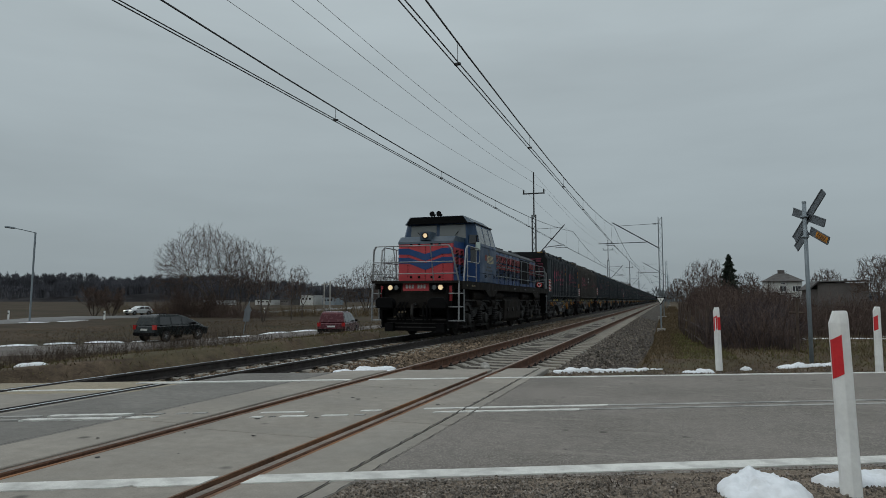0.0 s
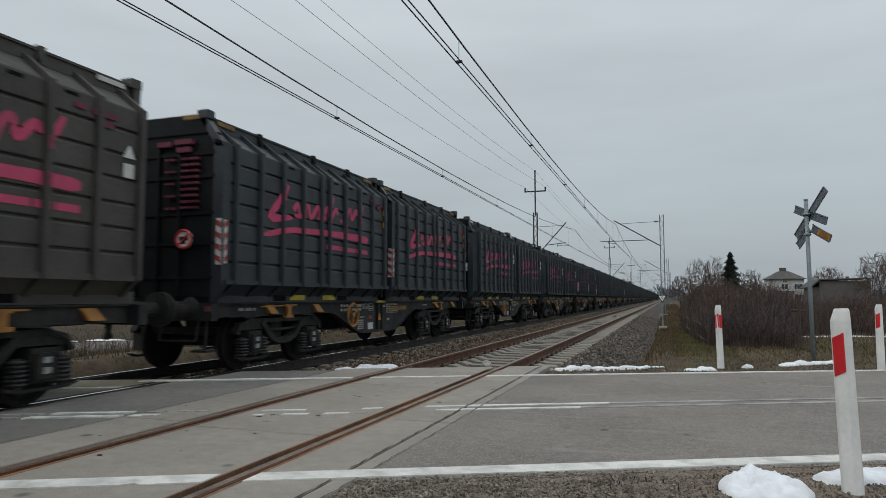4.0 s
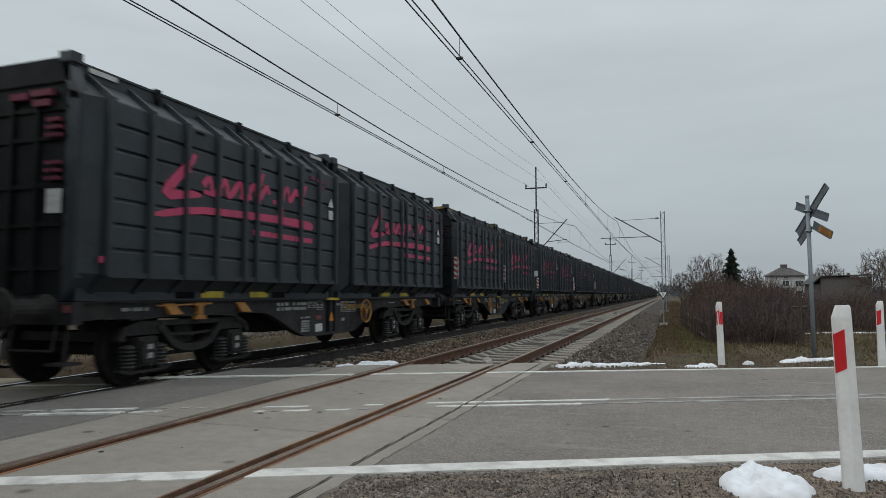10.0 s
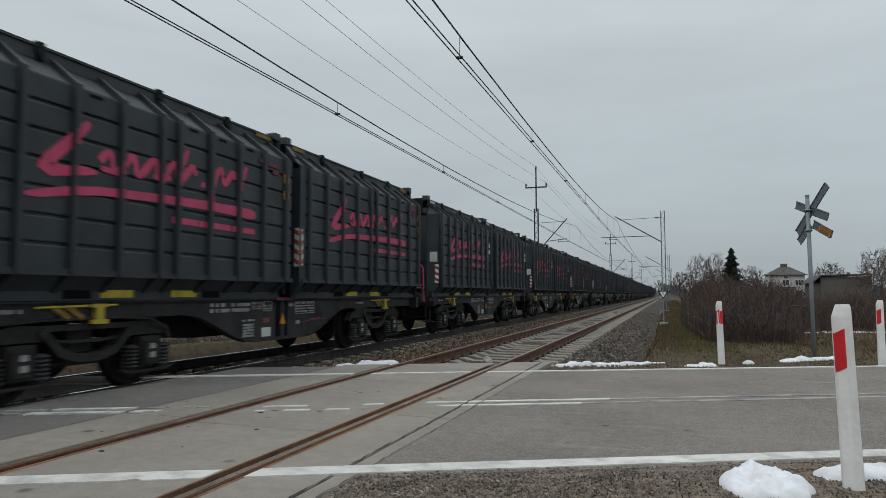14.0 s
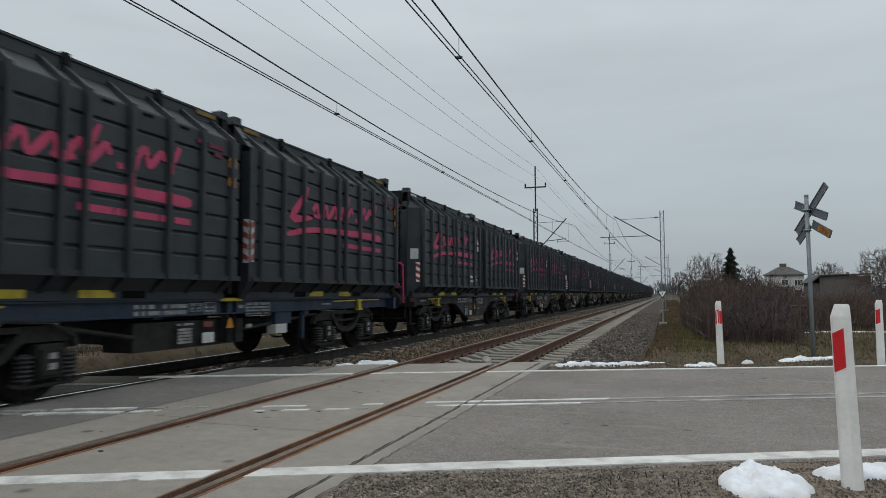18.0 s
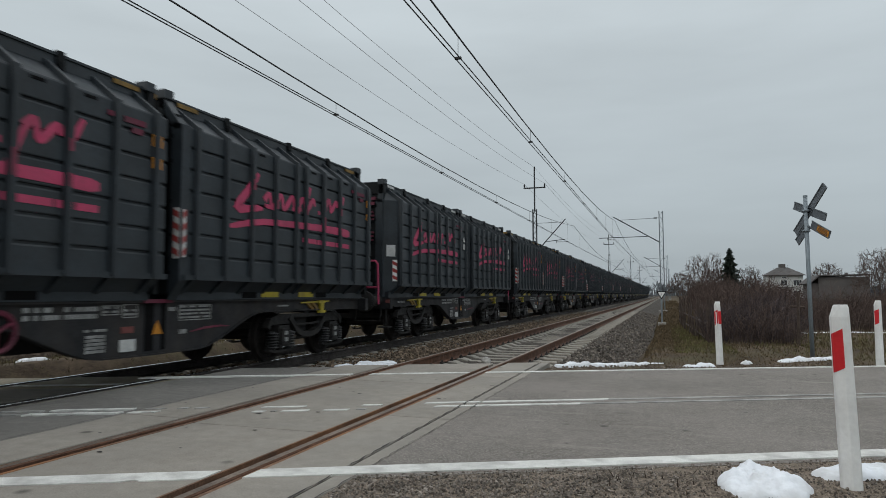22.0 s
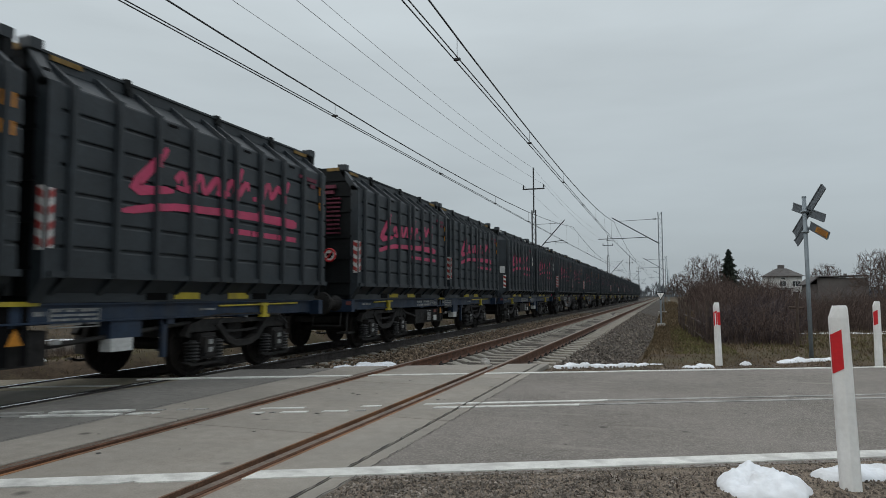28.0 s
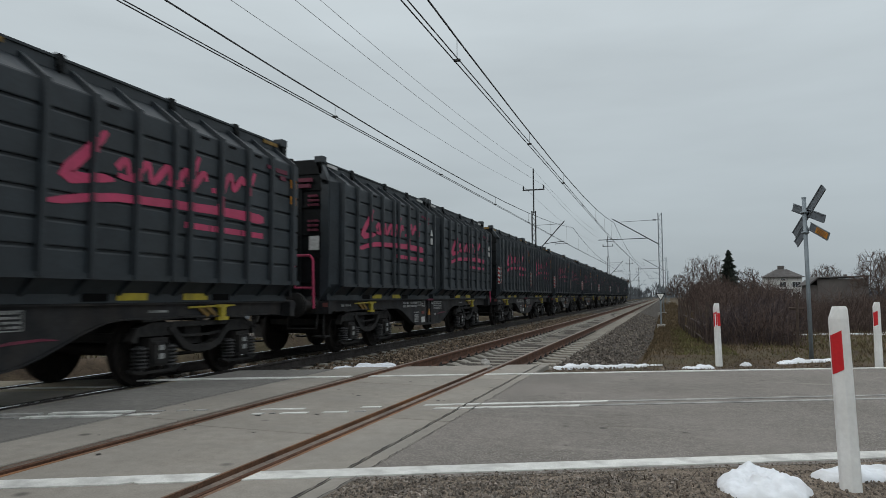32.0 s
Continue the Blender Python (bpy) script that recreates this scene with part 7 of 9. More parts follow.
def domed_tree(seed, x, y, rx, ry, tall, stems, ends, label, twig=0.012, shift=0.0, low=0.5, spray=3):
    """A tree that branches its way from the foot into a rounded crown and ends in fine twigs. shift: the crown's middle beside the foot."""
    rs = np.random.RandomState(seed)
    t = thing("bare_tree", label, "tree", "bare trees", at=(x, y, height(x, y) - 0.05))
    v = rs.normal(size=(ends, 3))
    v /= np.linalg.norm(v, axis=1)[:, None]
    v[:, 2] = np.abs(v[:, 2]) * 1.25 - 0.22
    v *= (rs.uniform(0.12, 1.0, ends) ** 0.5)[:, None]
    lump = np.array([1 + 0.16 * noise.noise(Vector(q * 2.4 + seed)) for q in v])
    goal = v * lump[:, None] * (rx, ry, tall * (1 - low)) + (shift, shift * 0.3, tall * low)
    step = tall / 34
    pos, par = [np.zeros(3)], [-1]
    for i in range(stems):
        a = 2 * math.pi * (i + rs.uniform(-0.3, 0.3)) / stems
        head = np.array([math.cos(a) * rx * 0.34 + shift * 0.5, math.sin(a) * ry * 0.34, tall * low * 0.86]) if stems > 1 else np.array([0, 0, tall * low * 0.55])
        k = max(2, int(np.linalg.norm(head) / step))
        last = 0
        for j in range(1, k + 1):
            f = j / k
            bow = np.array([f ** 1.5, f ** 1.5, f]) * head
            pos.append(bow + rs.normal(0, 0.16, 3) * step + (np.array([math.cos(a), math.sin(a), 0]) * 0.02 * tall if stems > 1 else 0))
            par.append(last)
            last = len(pos) - 1
    P = np.array(pos)
    kids = np.bincount([max(0, q) for q in par], minlength=len(P))
    d = np.linalg.norm(goal[:, None] - P[None], axis=2)
    near, dist_ = d.argmin(1), d.min(1)
    for _ in range(70):
        live = dist_ > step * 1.5
        goal, near, dist_ = goal[live], near[live], dist_[live]
        if not len(goal):
            break
        pull = np.zeros((len(P), 3))
        np.add.at(pull, near, (goal - P[near]) / dist_[:, None])
        idx = np.unique(near)
        idx = idx[kids[idx] < 3]
        if not len(idx):
            break
        dirs = pull[idx]
        size = np.linalg.norm(dirs, axis=1)[:, None]
        dirs = dirs / np.maximum(size, 1e-6) + rs.normal(0, 0.07, dirs.shape)
        back = P[idx] - P[np.maximum(np.array(par)[idx], 0)]
        dirs += 0.7 * back / np.maximum(np.linalg.norm(back, axis=1)[:, None], 1e-6)
        dirs /= np.linalg.norm(dirs, axis=1)[:, None]
        fresh = P[idx] + dirs * step
        gap = np.linalg.norm(fresh[:, None] - P[None], axis=2).min(1)
        kids[idx] += 1
        idx, fresh = idx[gap > 0.55 * step], fresh[gap > 0.55 * step]
        if not len(idx):
            continue
        kids = np.concatenate([kids, np.zeros(len(idx), int)])
        base_n = len(P)
        P = np.concatenate([P, fresh])
        par += [int(i) for i in idx]
        dn = np.linalg.norm(goal[:, None] - fresh[None], axis=2)
        m, am = dn.min(1), dn.argmin(1)
        closer = m < dist_
        near = np.where(closer, base_n + am, near)
        dist_ = np.where(closer, m, dist_)
    n = len(P)
    load = np.zeros(n)
    kids = np.zeros(n, int)
    for i in range(n - 1, 0, -1):
        if kids[i] == 0:
            load[i] = 1.0
        load[par[i]] += load[i]
        kids[par[i]] += 1
    rad = twig * 1.1 * np.maximum(load, 1) ** (1 / 2.25)
    par = np.array(par)
    big = [i for i in range(1, n) if rad[i] > 0.032]
    thin = [i for i in range(1, n) if rad[i] <= 0.032]
    tp, tq, tr = [P[par[i]] for i in thin], [P[i] for i in thin], [rad[i] for i in thin]
    for i in thin:
        if load[i] > 3:
            continue
        d0 = P[i] - P[par[i]]
        d0 = d0 / max(np.linalg.norm(d0), 1e-6) + (0, 0, 0.12)
        for _ in range(spray):
            q = P[i] + (d0 + rs.normal(0, 0.28, 3)) * tall * rs.uniform(0.035, 0.09)
            tp.append(P[i])
            tq.append(q)
            tr.append(twig * 0.8)
    for name, p, q, r, m, sides in (("trunk", [P[par[i]] for i in big], [P[i] for i in big], [rad[i] for i in big], M_BARK, 6), ("crown", tp, tq, tr, M_TWIG, 3)):
        if len(p):
            r = np.array(r)
            o = new(name, sticks(name, p, q, r, r * (0.95 if name == "trunk" else 0.75), m, sides))
            o.parent = t
            if name == "crown":
                tagged(o, kind="stuff")
    return t


WILLOW = "large bare willow with a rounded crown of fine twigs"
domed_tree(1, -62.9, 82.0, 8.0, 6.0, 13.2, 8, 3400, WILLOW, 0.010, -2.3, 0.46, 4)
domed_tree(2, -59.3, 82.5, 4.0, 3.6, 11.4, 5, 1300, WILLOW, 0.010, 0.4, 0.46, 4)
domed_tree(3, -44.0, 65.3, 2.5, 2.4, 8.0, 5, 800, "bare multi-stemmed willow on rough grass", 0.010, 0.5, 0.46, 3)
domed_tree(5, -45.4, 73.6, 1.3, 1.3, 6.4, 1, 260, "small bare roadside tree", 0.012, 0.2)
domed_tree(6, -50.0, 84.0, 2.0, 1.8, 7.6, 1, 380, "small bare roadside tree", 0.012, -0.3)
domed_tree(7, -57.0, 111.5, 2.7, 2.6, 7.4, 1, 700, "bare round-crowned tree on rough grass", 0.013, -0.5, 0.42)
domed_tree(8, -53.5, 113.0, 4.4, 3.6, 9.6, 8, 1100, "bare many-stemmed bushy tree", 0.013, 0.3, 0.36)
domed_tree(9, -48.5, 112.0, 4.2, 3.6, 10.2, 7, 1000, "bare many-stemmed bushy tree", 0.013, 0.0, 0.36)
bare_tree(10, -84.0, 79.5, 5.2, 5, 0.6, 4, "low bare bush beside the main road", 0.022, 0.5)
bare_tree(11, -79.5, 78.5, 4.8, 5, 0.6, 4, "low bare bush beside the main road", 0.022, 0.5)
BEHIND = "bare tree behind the trackside thicket"
domed_tree(20, 3.3, 84.0, 1.7, 1.6, 6.0, 2, 900, BEHIND, 0.009, 0.3, 0.52, 4)
domed_tree(21, 6.2, 96.0, 1.8, 1.7, 6.8, 3, 900, BEHIND, 0.010, 0.0, 0.5, 4)
domed_tree(22, 2.1, 100.0, 2.1, 2.0, 4.7, 4, 640, BEHIND, 0.011, 0.0, 0.45, 4)
domed_tree(23, 9.4, 88.0, 1.7, 1.7, 4.9, 3, 640, BEHIND, 0.010, 0.2, 0.5, 4)
domed_tree(30, 4.8, 72.0, 2.2, 2.0, 4.0, 4, 640, BEHIND, 0.009, 0.0, 0.45, 4)
domed_tree(31, 7.8, 68.0, 2.0, 2.0, 3.3, 4, 560, BEHIND, 0.009, 0.0, 0.45, 4)
domed_tree(24, 24.5, 119.0, 3.1, 3, 6.3, 5, 900, "bare tree beside the grey outbuilding", 0.013, 0.0, 0.42, 4)
domed_tree(25, 25.6, 97.0, 3.0, 3.0, 7.2, 3, 1200, "bare tree beside the grey outbuilding", 0.012, 0.0, 0.42, 4)
domed_tree(26, 28.8, 99.0, 3.3, 3.0, 7.2, 3, 1100, "bare tree beside the grey outbuilding", 0.012, 0.0, 0.42, 4)
bare_tree(28, -16.0, 150.0, 6.5, 3, 0.4, 5, "bare tree far along the line", 0.03, 0.5)
bare_tree(29, -14.0, 215.0, 8.0, 3, 0.4, 5, "bare tree far along the line", 0.04, 0.5)


def spruce(x, y, tall):
    t = thing("spruce_tree", "dark green spruce standing above the bare thicket", "tree", at=(x, y, height(x, y)))
    part("trunk", rods([((0, 0, 0), (0, 0, tall * 0.96))], 0.08, 6), M_BARK, t)
    rs = np.random.RandomState(3)
    p, q, r0 = [], [], []
    for i in range(3200):
        f = rs.rand() ** 0.8
        z = tall * (0.12 + 0.88 * f)
        reach = ((1 - f) ** 0.75 * tall * 0.33 * rs.uniform(0.45, 1.1) + 0.06) * (0.78 + 0.22 * math.sin(f * 55))
        a = rs.rand() * 6.283
        s = rs.uniform(0.15, 0.75)
        d = np.array([math.cos(a), math.sin(a), 0])
        base = np.array([0, 0, z]) + d * reach * s + np.array([0, 0, -0.3 * reach * s])
        tip = np.array([0, 0, z]) + d * reach + np.array([rs.normal(0, 0.06), rs.normal(0, 0.06), -0.25 * reach + rs.normal(0, 0.07)])
        p.append(base)
        q.append(tip)
        r0.append(rs.uniform(0.03, 0.075))
    o = new("crown", sticks("crown", p, q, np.array(r0), np.array(r0) * 0.2, M_SPRUCE, 3))
    o.parent = t
    tagged(o, kind="stuff")


spruce(7.25, 85.0, 6.9)


def thicket(name, label, spots, material, seed, twigs=5, r=0.006):
    """Many thin stems: spots of x, y, count, spread x, spread y, height."""
    rs = np.random.RandomState(seed)
    P, Q, R = [], [], []
    for x, y, n, sx, sy, tall in spots:
        bx, by = x + rs.uniform(-1, 1, n) * sx, y + rs.uniform(-1, 1, n) * sy
        clump = np.array([0.80 + 0.75 * noise.noise(Vector((a * 0.45, b * 0.28, seed))) for a, b in zip(bx, by)])
        h = tall * rs.uniform(0.5, 1.15, n) * clump * (1.0 - 0.5 * np.abs((bx - x) / sx) ** 2)
        bz = np.array([height(a, b) for a, b in zip(bx, by)])
        lean = rs.normal(0, 0.22, (n, 2))
        base = np.stack([bx, by, bz], 1)
        mid = base + np.stack([lean[:, 0] * h * 0.5, lean[:, 1] * h * 0.5, h * 0.55], 1)
        tip = mid + np.stack([lean[:, 0] * h * 0.7 + rs.normal(0, 0.06, n) * h, lean[:, 1] * h * 0.7 + rs.normal(0, 0.06, n) * h, h * 0.45], 1)
        k = r * (0.6 + 0.035 * y)
        for a, b in ((base, mid), (mid, tip)):
            P.append(a), Q.append(b), R.append(np.full(n, k))
        for _ in range(twigs):
            f = rs.uniform(0.15, 0.95, (n, 1))
            s = base + (tip - base) * f
            e = s + np.stack([rs.normal(0, 0.20, n) * h, rs.normal(0, 0.20, n) * h, np.abs(rs.normal(0.16, 0.12, n)) * h], 1)
            P.append(s), Q.append(e), R.append(np.full(n, k * 0.55))
    P, Q, R = np.concatenate(P), np.concatenate(Q), np.concatenate(R)
    return tagged(new(name, sticks(name, P, Q, R, R * 0.5, material, 3)), label, "shrubs", kind="stuff")


spots = []
for i in range(18):
    y = 19.8 + i * 3.1
    spots.append((2.15 + 0.055 * (y - 19), y, 330, 1.2 + 0.02 * (y - 19), 1.9, 1.15 + 0.015 * (y - 19) + 0.0005 * (y - 19) ** 2))
for i in range(10):
    y = 30.5 + i * 3.4
    spots.append((4.6 + 0.10 * (y - 30), y, 300, 1.7, 1.8, 1.75 + 0.012 * (y - 30)))
for i in range(9):
    spots.append((6.8 + 1.6 * i, 31.5 + 1.2 * i, 280, 1.6, 2.2, 1.65 + 0.03 * i))
for i in range(8):
    spots.append((10 + 2.8 * i, 52 + 2.0 * i, 240, 2.2, 3.4, 1.35 + 0.05 * i))
for i in range(6):
    spots.append((3.2 + 1.0 * i, 74 + 2 * i, 260, 1.6, 4.0, 3.4 - 0.35 * i))
thicket("trackside_thicket", "dense dark bare shrubs and brambles beside the track", spots, M_THICKET, 11)
thicket("bramble_bush", "rounded blackish bramble bush beside the post", [(2.05, 19.9, 520, 1.05, 1.1, 1.35), (2.75, 21.4, 380, 0.9, 1.1, 1.35)], M_BRAMBLE, 15, 6, 0.005)
thicket("willow_scrub", "reddish bare scrub under the willows", [(-69.5, 80.0, 240, 2.6, 2.2, 4.8), (-66.8, 80.8, 330, 3.0, 2.0, 5.8), (-63.8, 82.0, 260, 2.6, 2.0, 5.0), (-59, 80, 250, 3, 2, 2.2), (-52, 75, 200, 3, 2, 1.5)], M_TWIG, 12, 6, 0.005)
thicket("roadside_weeds", "dry dark weed stems on the railway slope", [(-19.5, 14.5, 500, 2.0, 2.6, 0.8), (-17.6, 17.0, 520, 1.8, 2.6, 0.9), (-17.4, 20.5, 420, 1.6, 2.4, 0.95), (-17.0, 24.0, 300, 1.5, 2.4, 0.7), (-15.0, 13.5, 250, 1.6, 2.2, 0.5), (-14.5, 30, 260, 1.6, 6, 0.5), (-13.5, 42, 260, 1.4, 8, 0.5)], M_WEED, 13, 3, 0.004)
thicket("field_reeds", "tall dry reeds along the main road", [(-90 + 6 * i, 92 + 3 * (i % 3), 260, 4.5, 4, 2.0) for i in range(9)], M_GRASS, 14, 1, 0.006)


# ---- grass ----
def blades(name, label, material, seed, areas):
    rs = np.random.RandomState(seed)
    V, F, k = [], [], 0
    for x0, x1, y0, y1, n, h in areas:
        x, y = rs.uniform(x0, x1, n), rs.uniform(y0, y1, n)
        for a, b in zip(x, y):
            nn = over(a, b)
            if 3.95 < nn < 9.75 or (-10.2 < a < -0.55):
                continue
            z = height(a, b)
            t, w = rs.rand() * 6.28, 0.006 + 0.0004 * b
            hh = h * rs.uniform(0.4, 1.1)
            lx, ly = rs.normal(0, 0.5) * hh, rs.normal(0, 0.5) * hh
            c, s = math.cos(t) * w, math.sin(t) * w
            V += [(a - c, b - s, z - 0.01), (a + c, b + s, z - 0.01), (a + lx, b + ly, z + hh)]
            F.append((k, k + 1, k + 2))
            k += 3
    return tagged(new(name, data_mesh(name, V, F, material)), label, "grass", kind="stuff")


blades("dry_grass", "short dry straw-coloured grass on the verges", M_GRASS, 21, [(-0.4, 7, 11.0, 20, 7000, 0.045), (-0.5, 0.35, 14.0, 34, 6000, 0.05), (-0.4, 12, 15, 36, 7000, 0.12), (0.5, 7, 10.5, 14, 2500, 0.04), (-26, -10.2, 6, 40, 15000, 0.10), (-50, -26, 25, 70, 9000, 0.13), (-0.6, 2.2, 30, 75, 9000, 0.13), (-0.8, 1.8, 75, 140, 4000, 0.2)])
blades("green_grass", "patchy dull green winter grass beside the ballast", M_GRASS_GREEN, 22, [(0.15, 1.35, 14.0, 34, 9500, 0.05), (2, 9, 13.5, 26, 6000, 0.06), (-24, -10.2, 8, 34, 5000, 0.08)])
blades("dirt_weeds", "sparse dead weed wisps on the gritty shoulder", M_WEED, 23, [(-1.75, 0.6, 2.4, 4.4, 220, 0.05), (-1.7, 3.0, 2.4, 5.6, 200, 0.02)])


# ---- stones and snow ----
def stones(name, label, seed, spots, material):
    """Broken stones: crooked little blocks strewn on a height."""
    rs = np.random.RandomState(seed)
    base = np.array([(-1, -1, -0.7), (1, -1, -0.7), (1, 1, -0.7), (-1, 1, -0.7), (-1, -1, 0.7), (1, -1, 0.7), (1, 1, 0.7), (-1, 1, 0.7)], float)
    fc = np.array([(3, 2, 1, 0), (4, 5, 6, 7), (0, 1, 5, 4), (1, 2, 6, 5), (2, 3, 7, 6), (3, 0, 4, 7)])
    V, F = [], []
    for i, (x, y, z, s) in enumerate(spots):
        v = base * s * rs.uniform(0.6, 1.25, 3) + rs.normal(0, 0.24, (8, 3)) * s
        e = Euler((rs.uniform(0, 6.28), rs.uniform(0, 6.28), rs.uniform(0, 6.28))).to_matrix()
        V.append(v @ np.array(e).T + (x, y, z))
        F.append(fc + 8 * i)
    return tagged(new(name, data_mesh(name, np.concatenate(V), np.concatenate(F), material)), label, "stones", kind="stuff")


def ballast_spots(seed, n):
    rs = np.random.RandomState(seed)
    out = []
    while len(out) < n:
        x = rs.uniform(-9.4, -0.6)
        k = rs.rand() ** 1.9 * 42
        y = across(x, 10.5) + k
        inside = (abs(x - NEAR_MID) < 1.3 and (y - across(NEAR_MID, 10.75)) % 0.6 < 0.12) or (abs(x - NEAR_MID) < 1.3 and (y - across(NEAR_MID, 10.75)) % 0.6 > 0.48)
        if (inside or (abs(x - NEAR_MID) < 0.72 and rs.rand() < 0.2)) or any(abs(x - r) < 0.09 for r in NEAR_RAILS + FAR_RAILS):
            continue
        lift = -0.055 if abs(x - NEAR_MID) < 1.32 else 0.0
        out.append((x, y, bed_z(x) + 0.012 + lift + rs.uniform(-0.01, 0.02), rs.uniform(0.014, 0.032)))
    return out


spread = ballast_spots(31, 21000)
stones("ballast_stones", "loose grey ballast stones on the shoulder and between the sleepers", 31, [p for p in spread if p[0] > -4.7], M_BALLAST)
stones("ballast_stones", "loose tan and brown ballast stones between the tracks", 34, [p for p in spread if p[0] <= -4.7], M_BALLAST_TAN)
rs_ = np.random.RandomState(32)
grit = []
for _ in range(8000):
    x, n = rs_.uniform(-1.75, 3.0), rs_.uniform(2.9, 4.12)
    y = across(x, n)
    grit.append((x, y, height(x, y) + 0.004, rs_.uniform(0.0015, 0.0065)))
for _ in range(900):
    x, n = rs_.uniform(-1.75, 3.0), rs_.uniform(9.4, 10.4)
    y = across(x, n)
    grit.append((x, y, height(x, y) + 0.006, rs_.uniform(0.005, 0.016)))
gravel = []
for _ in range(13000):
    x, n = rs_.uniform(-1.8, 1.6), rs_.uniform(2.9, 4.13)
    if rs_.rand() < 0.85 * ease((x + 0.6) / 0.8):
        continue
    y = across(x, n)
    gravel.append((x, y, height(x, y) + 0.003, 0.003 + 0.0065 * rs_.rand() ** 2))
stones("gravel", "loose grey-brown gravel on the shoulder", 35, gravel, M_GRAVEL)
stones("grit", "scattered grit on the road shoulders", 33, grit, M_GRIT)


def snow_patch(x, y, rx, ry, h, seed, turn=0.0, label="low patch of old granular snow", base=None):
    """A ragged mound of old snow."""
    n, m = (64, 22) if ry > 0.12 and y < 5 else (28, 10)
    bm = bmesh.new()
    c, s = math.cos(turn), math.sin(turn)
    loops = []
    for j in range(m + 1):
        f = j / m
        row = []
        for i in range(n):
            a = 2 * math.pi * i / n
            edge = 1 + 0.38 * noise.noise(Vector((math.cos(a) * 1.7, math.sin(a) * 1.7, seed * 3.7)))
            px, py = math.cos(a) * rx * f * edge, math.sin(a) * ry * f * edge
            wx, wy = x + px * c - py * s, y + px * s + py * c
            rough_ = noise.noise(Vector((wx * 9, wy * 9, seed))) * 0.40 + noise.noise(Vector((wx * 26, wy * 26, seed))) * 0.26 + noise.noise(Vector((wx * 3.2, wy * 3.2, seed + 5))) * 0.45
            z = (base(wx) if base else height(wx, wy)) - 0.02 + (h * max(0.0, (1 - f ** 3.2)) * (0.72 + 0.66 * rough_ + (0.10 * noise.noise(Vector((wx * 60, wy * 60, seed))) if n > 30 else 0)) + (0.02 if f < 1 else -0.03))
            row.append(bm.verts.new((wx, wy, z)))
        loops.append(row)
    for r0, r1 in zip(loops, loops[1:]):
        for i in range(n):
            bm.faces.new((r0[i], r1[i], r1[(i + 1) % n], r0[(i + 1) % n]))
    bmesh.ops.remove_doubles(bm, verts=bm.verts, dist=0.0005)
    bmesh.ops.recalc_face_normals(bm, faces=bm.faces)
    ob = new("snow_patch", mesh_of("snow_patch", bm, M_SNOW, True))
    return tagged(ob, label, "snow", "patches of snow")


snow_patch(0.47, 4.16, 0.27, 0.26, 0.125, 1, 0.3, "lumpy mound of white snow on the dirt shoulder")
snow_patch(1.10, 4.64, 0.33, 0.12, 0.10, 2, 0.5, "lumpy mound of white snow on the dirt shoulder")
rs_ = random.Random(9)
for i in range(12):
    x = -1.70 + i * 0.135 + rs_.uniform(-0.05, 0.05)
    snow_patch(x, across(x, 10.88) + rs_.uniform(-0.06, 0.08), rs_.uniform(0.12, 0.24), rs_.uniform(0.06, 0.10), rs_.uniform(0.03, 0.075), 10 + i, 0.45, "lumpy ridge of old snow along the road edge", lambda x: -0.10)
for x, y, a, b, h in ((0.36, 11.45, 0.16, 0.1, 0.05), (0.62, 11.55, 0.14, 0.09, 0.08), (0.52, 11.6, 0.1, 0.08, 0.09), (1.27, 12.25, 0.1, 0.08, 0.08), (1.95, 12.75, 0.2, 0.12, 0.07), (2.22, 13.0, 0.2, 0.12, 0.10), (2.5, 13.15, 0.2, 0.1, 0.08), (2.85, 13.5, 0.3, 0.12, 0.08)):
    snow_patch(x, y, a, b, h, int(x * 100), 0.45)
for x, y, a, b in ((3.6, 26.0, 0.4, 0.14), (4.7, 27.4, 0.5, 0.14), (6.4, 28.5, 1.2, 0.6), (7.8, 28.5, 1.0, 0.5), (9.5, 31, 1.4, 0.6)):
    snow_patch(x, y, a, b * 0.6, 0.035, int(y * 7), 0.1)
# on the ballast edge by the slabs
rs_ = random.Random(12)
for x, y in ((-5.22, 10.15), (-5.02, 10.35), (-5.1, 10.7), (-4.85, 10.55), (-4.7, 10.4), (-4.78, 10.85), (-4.52, 10.35), (-4.45, 10.6)):
    snow_patch(x, y, rs_.uniform(0.14, 0.24), rs_.uniform(0.09, 0.16), rs_.uniform(0.035, 0.08), int(-x * 50), 0.4, "ragged snow on the ballast beside the slabs", lambda x: -0.13)
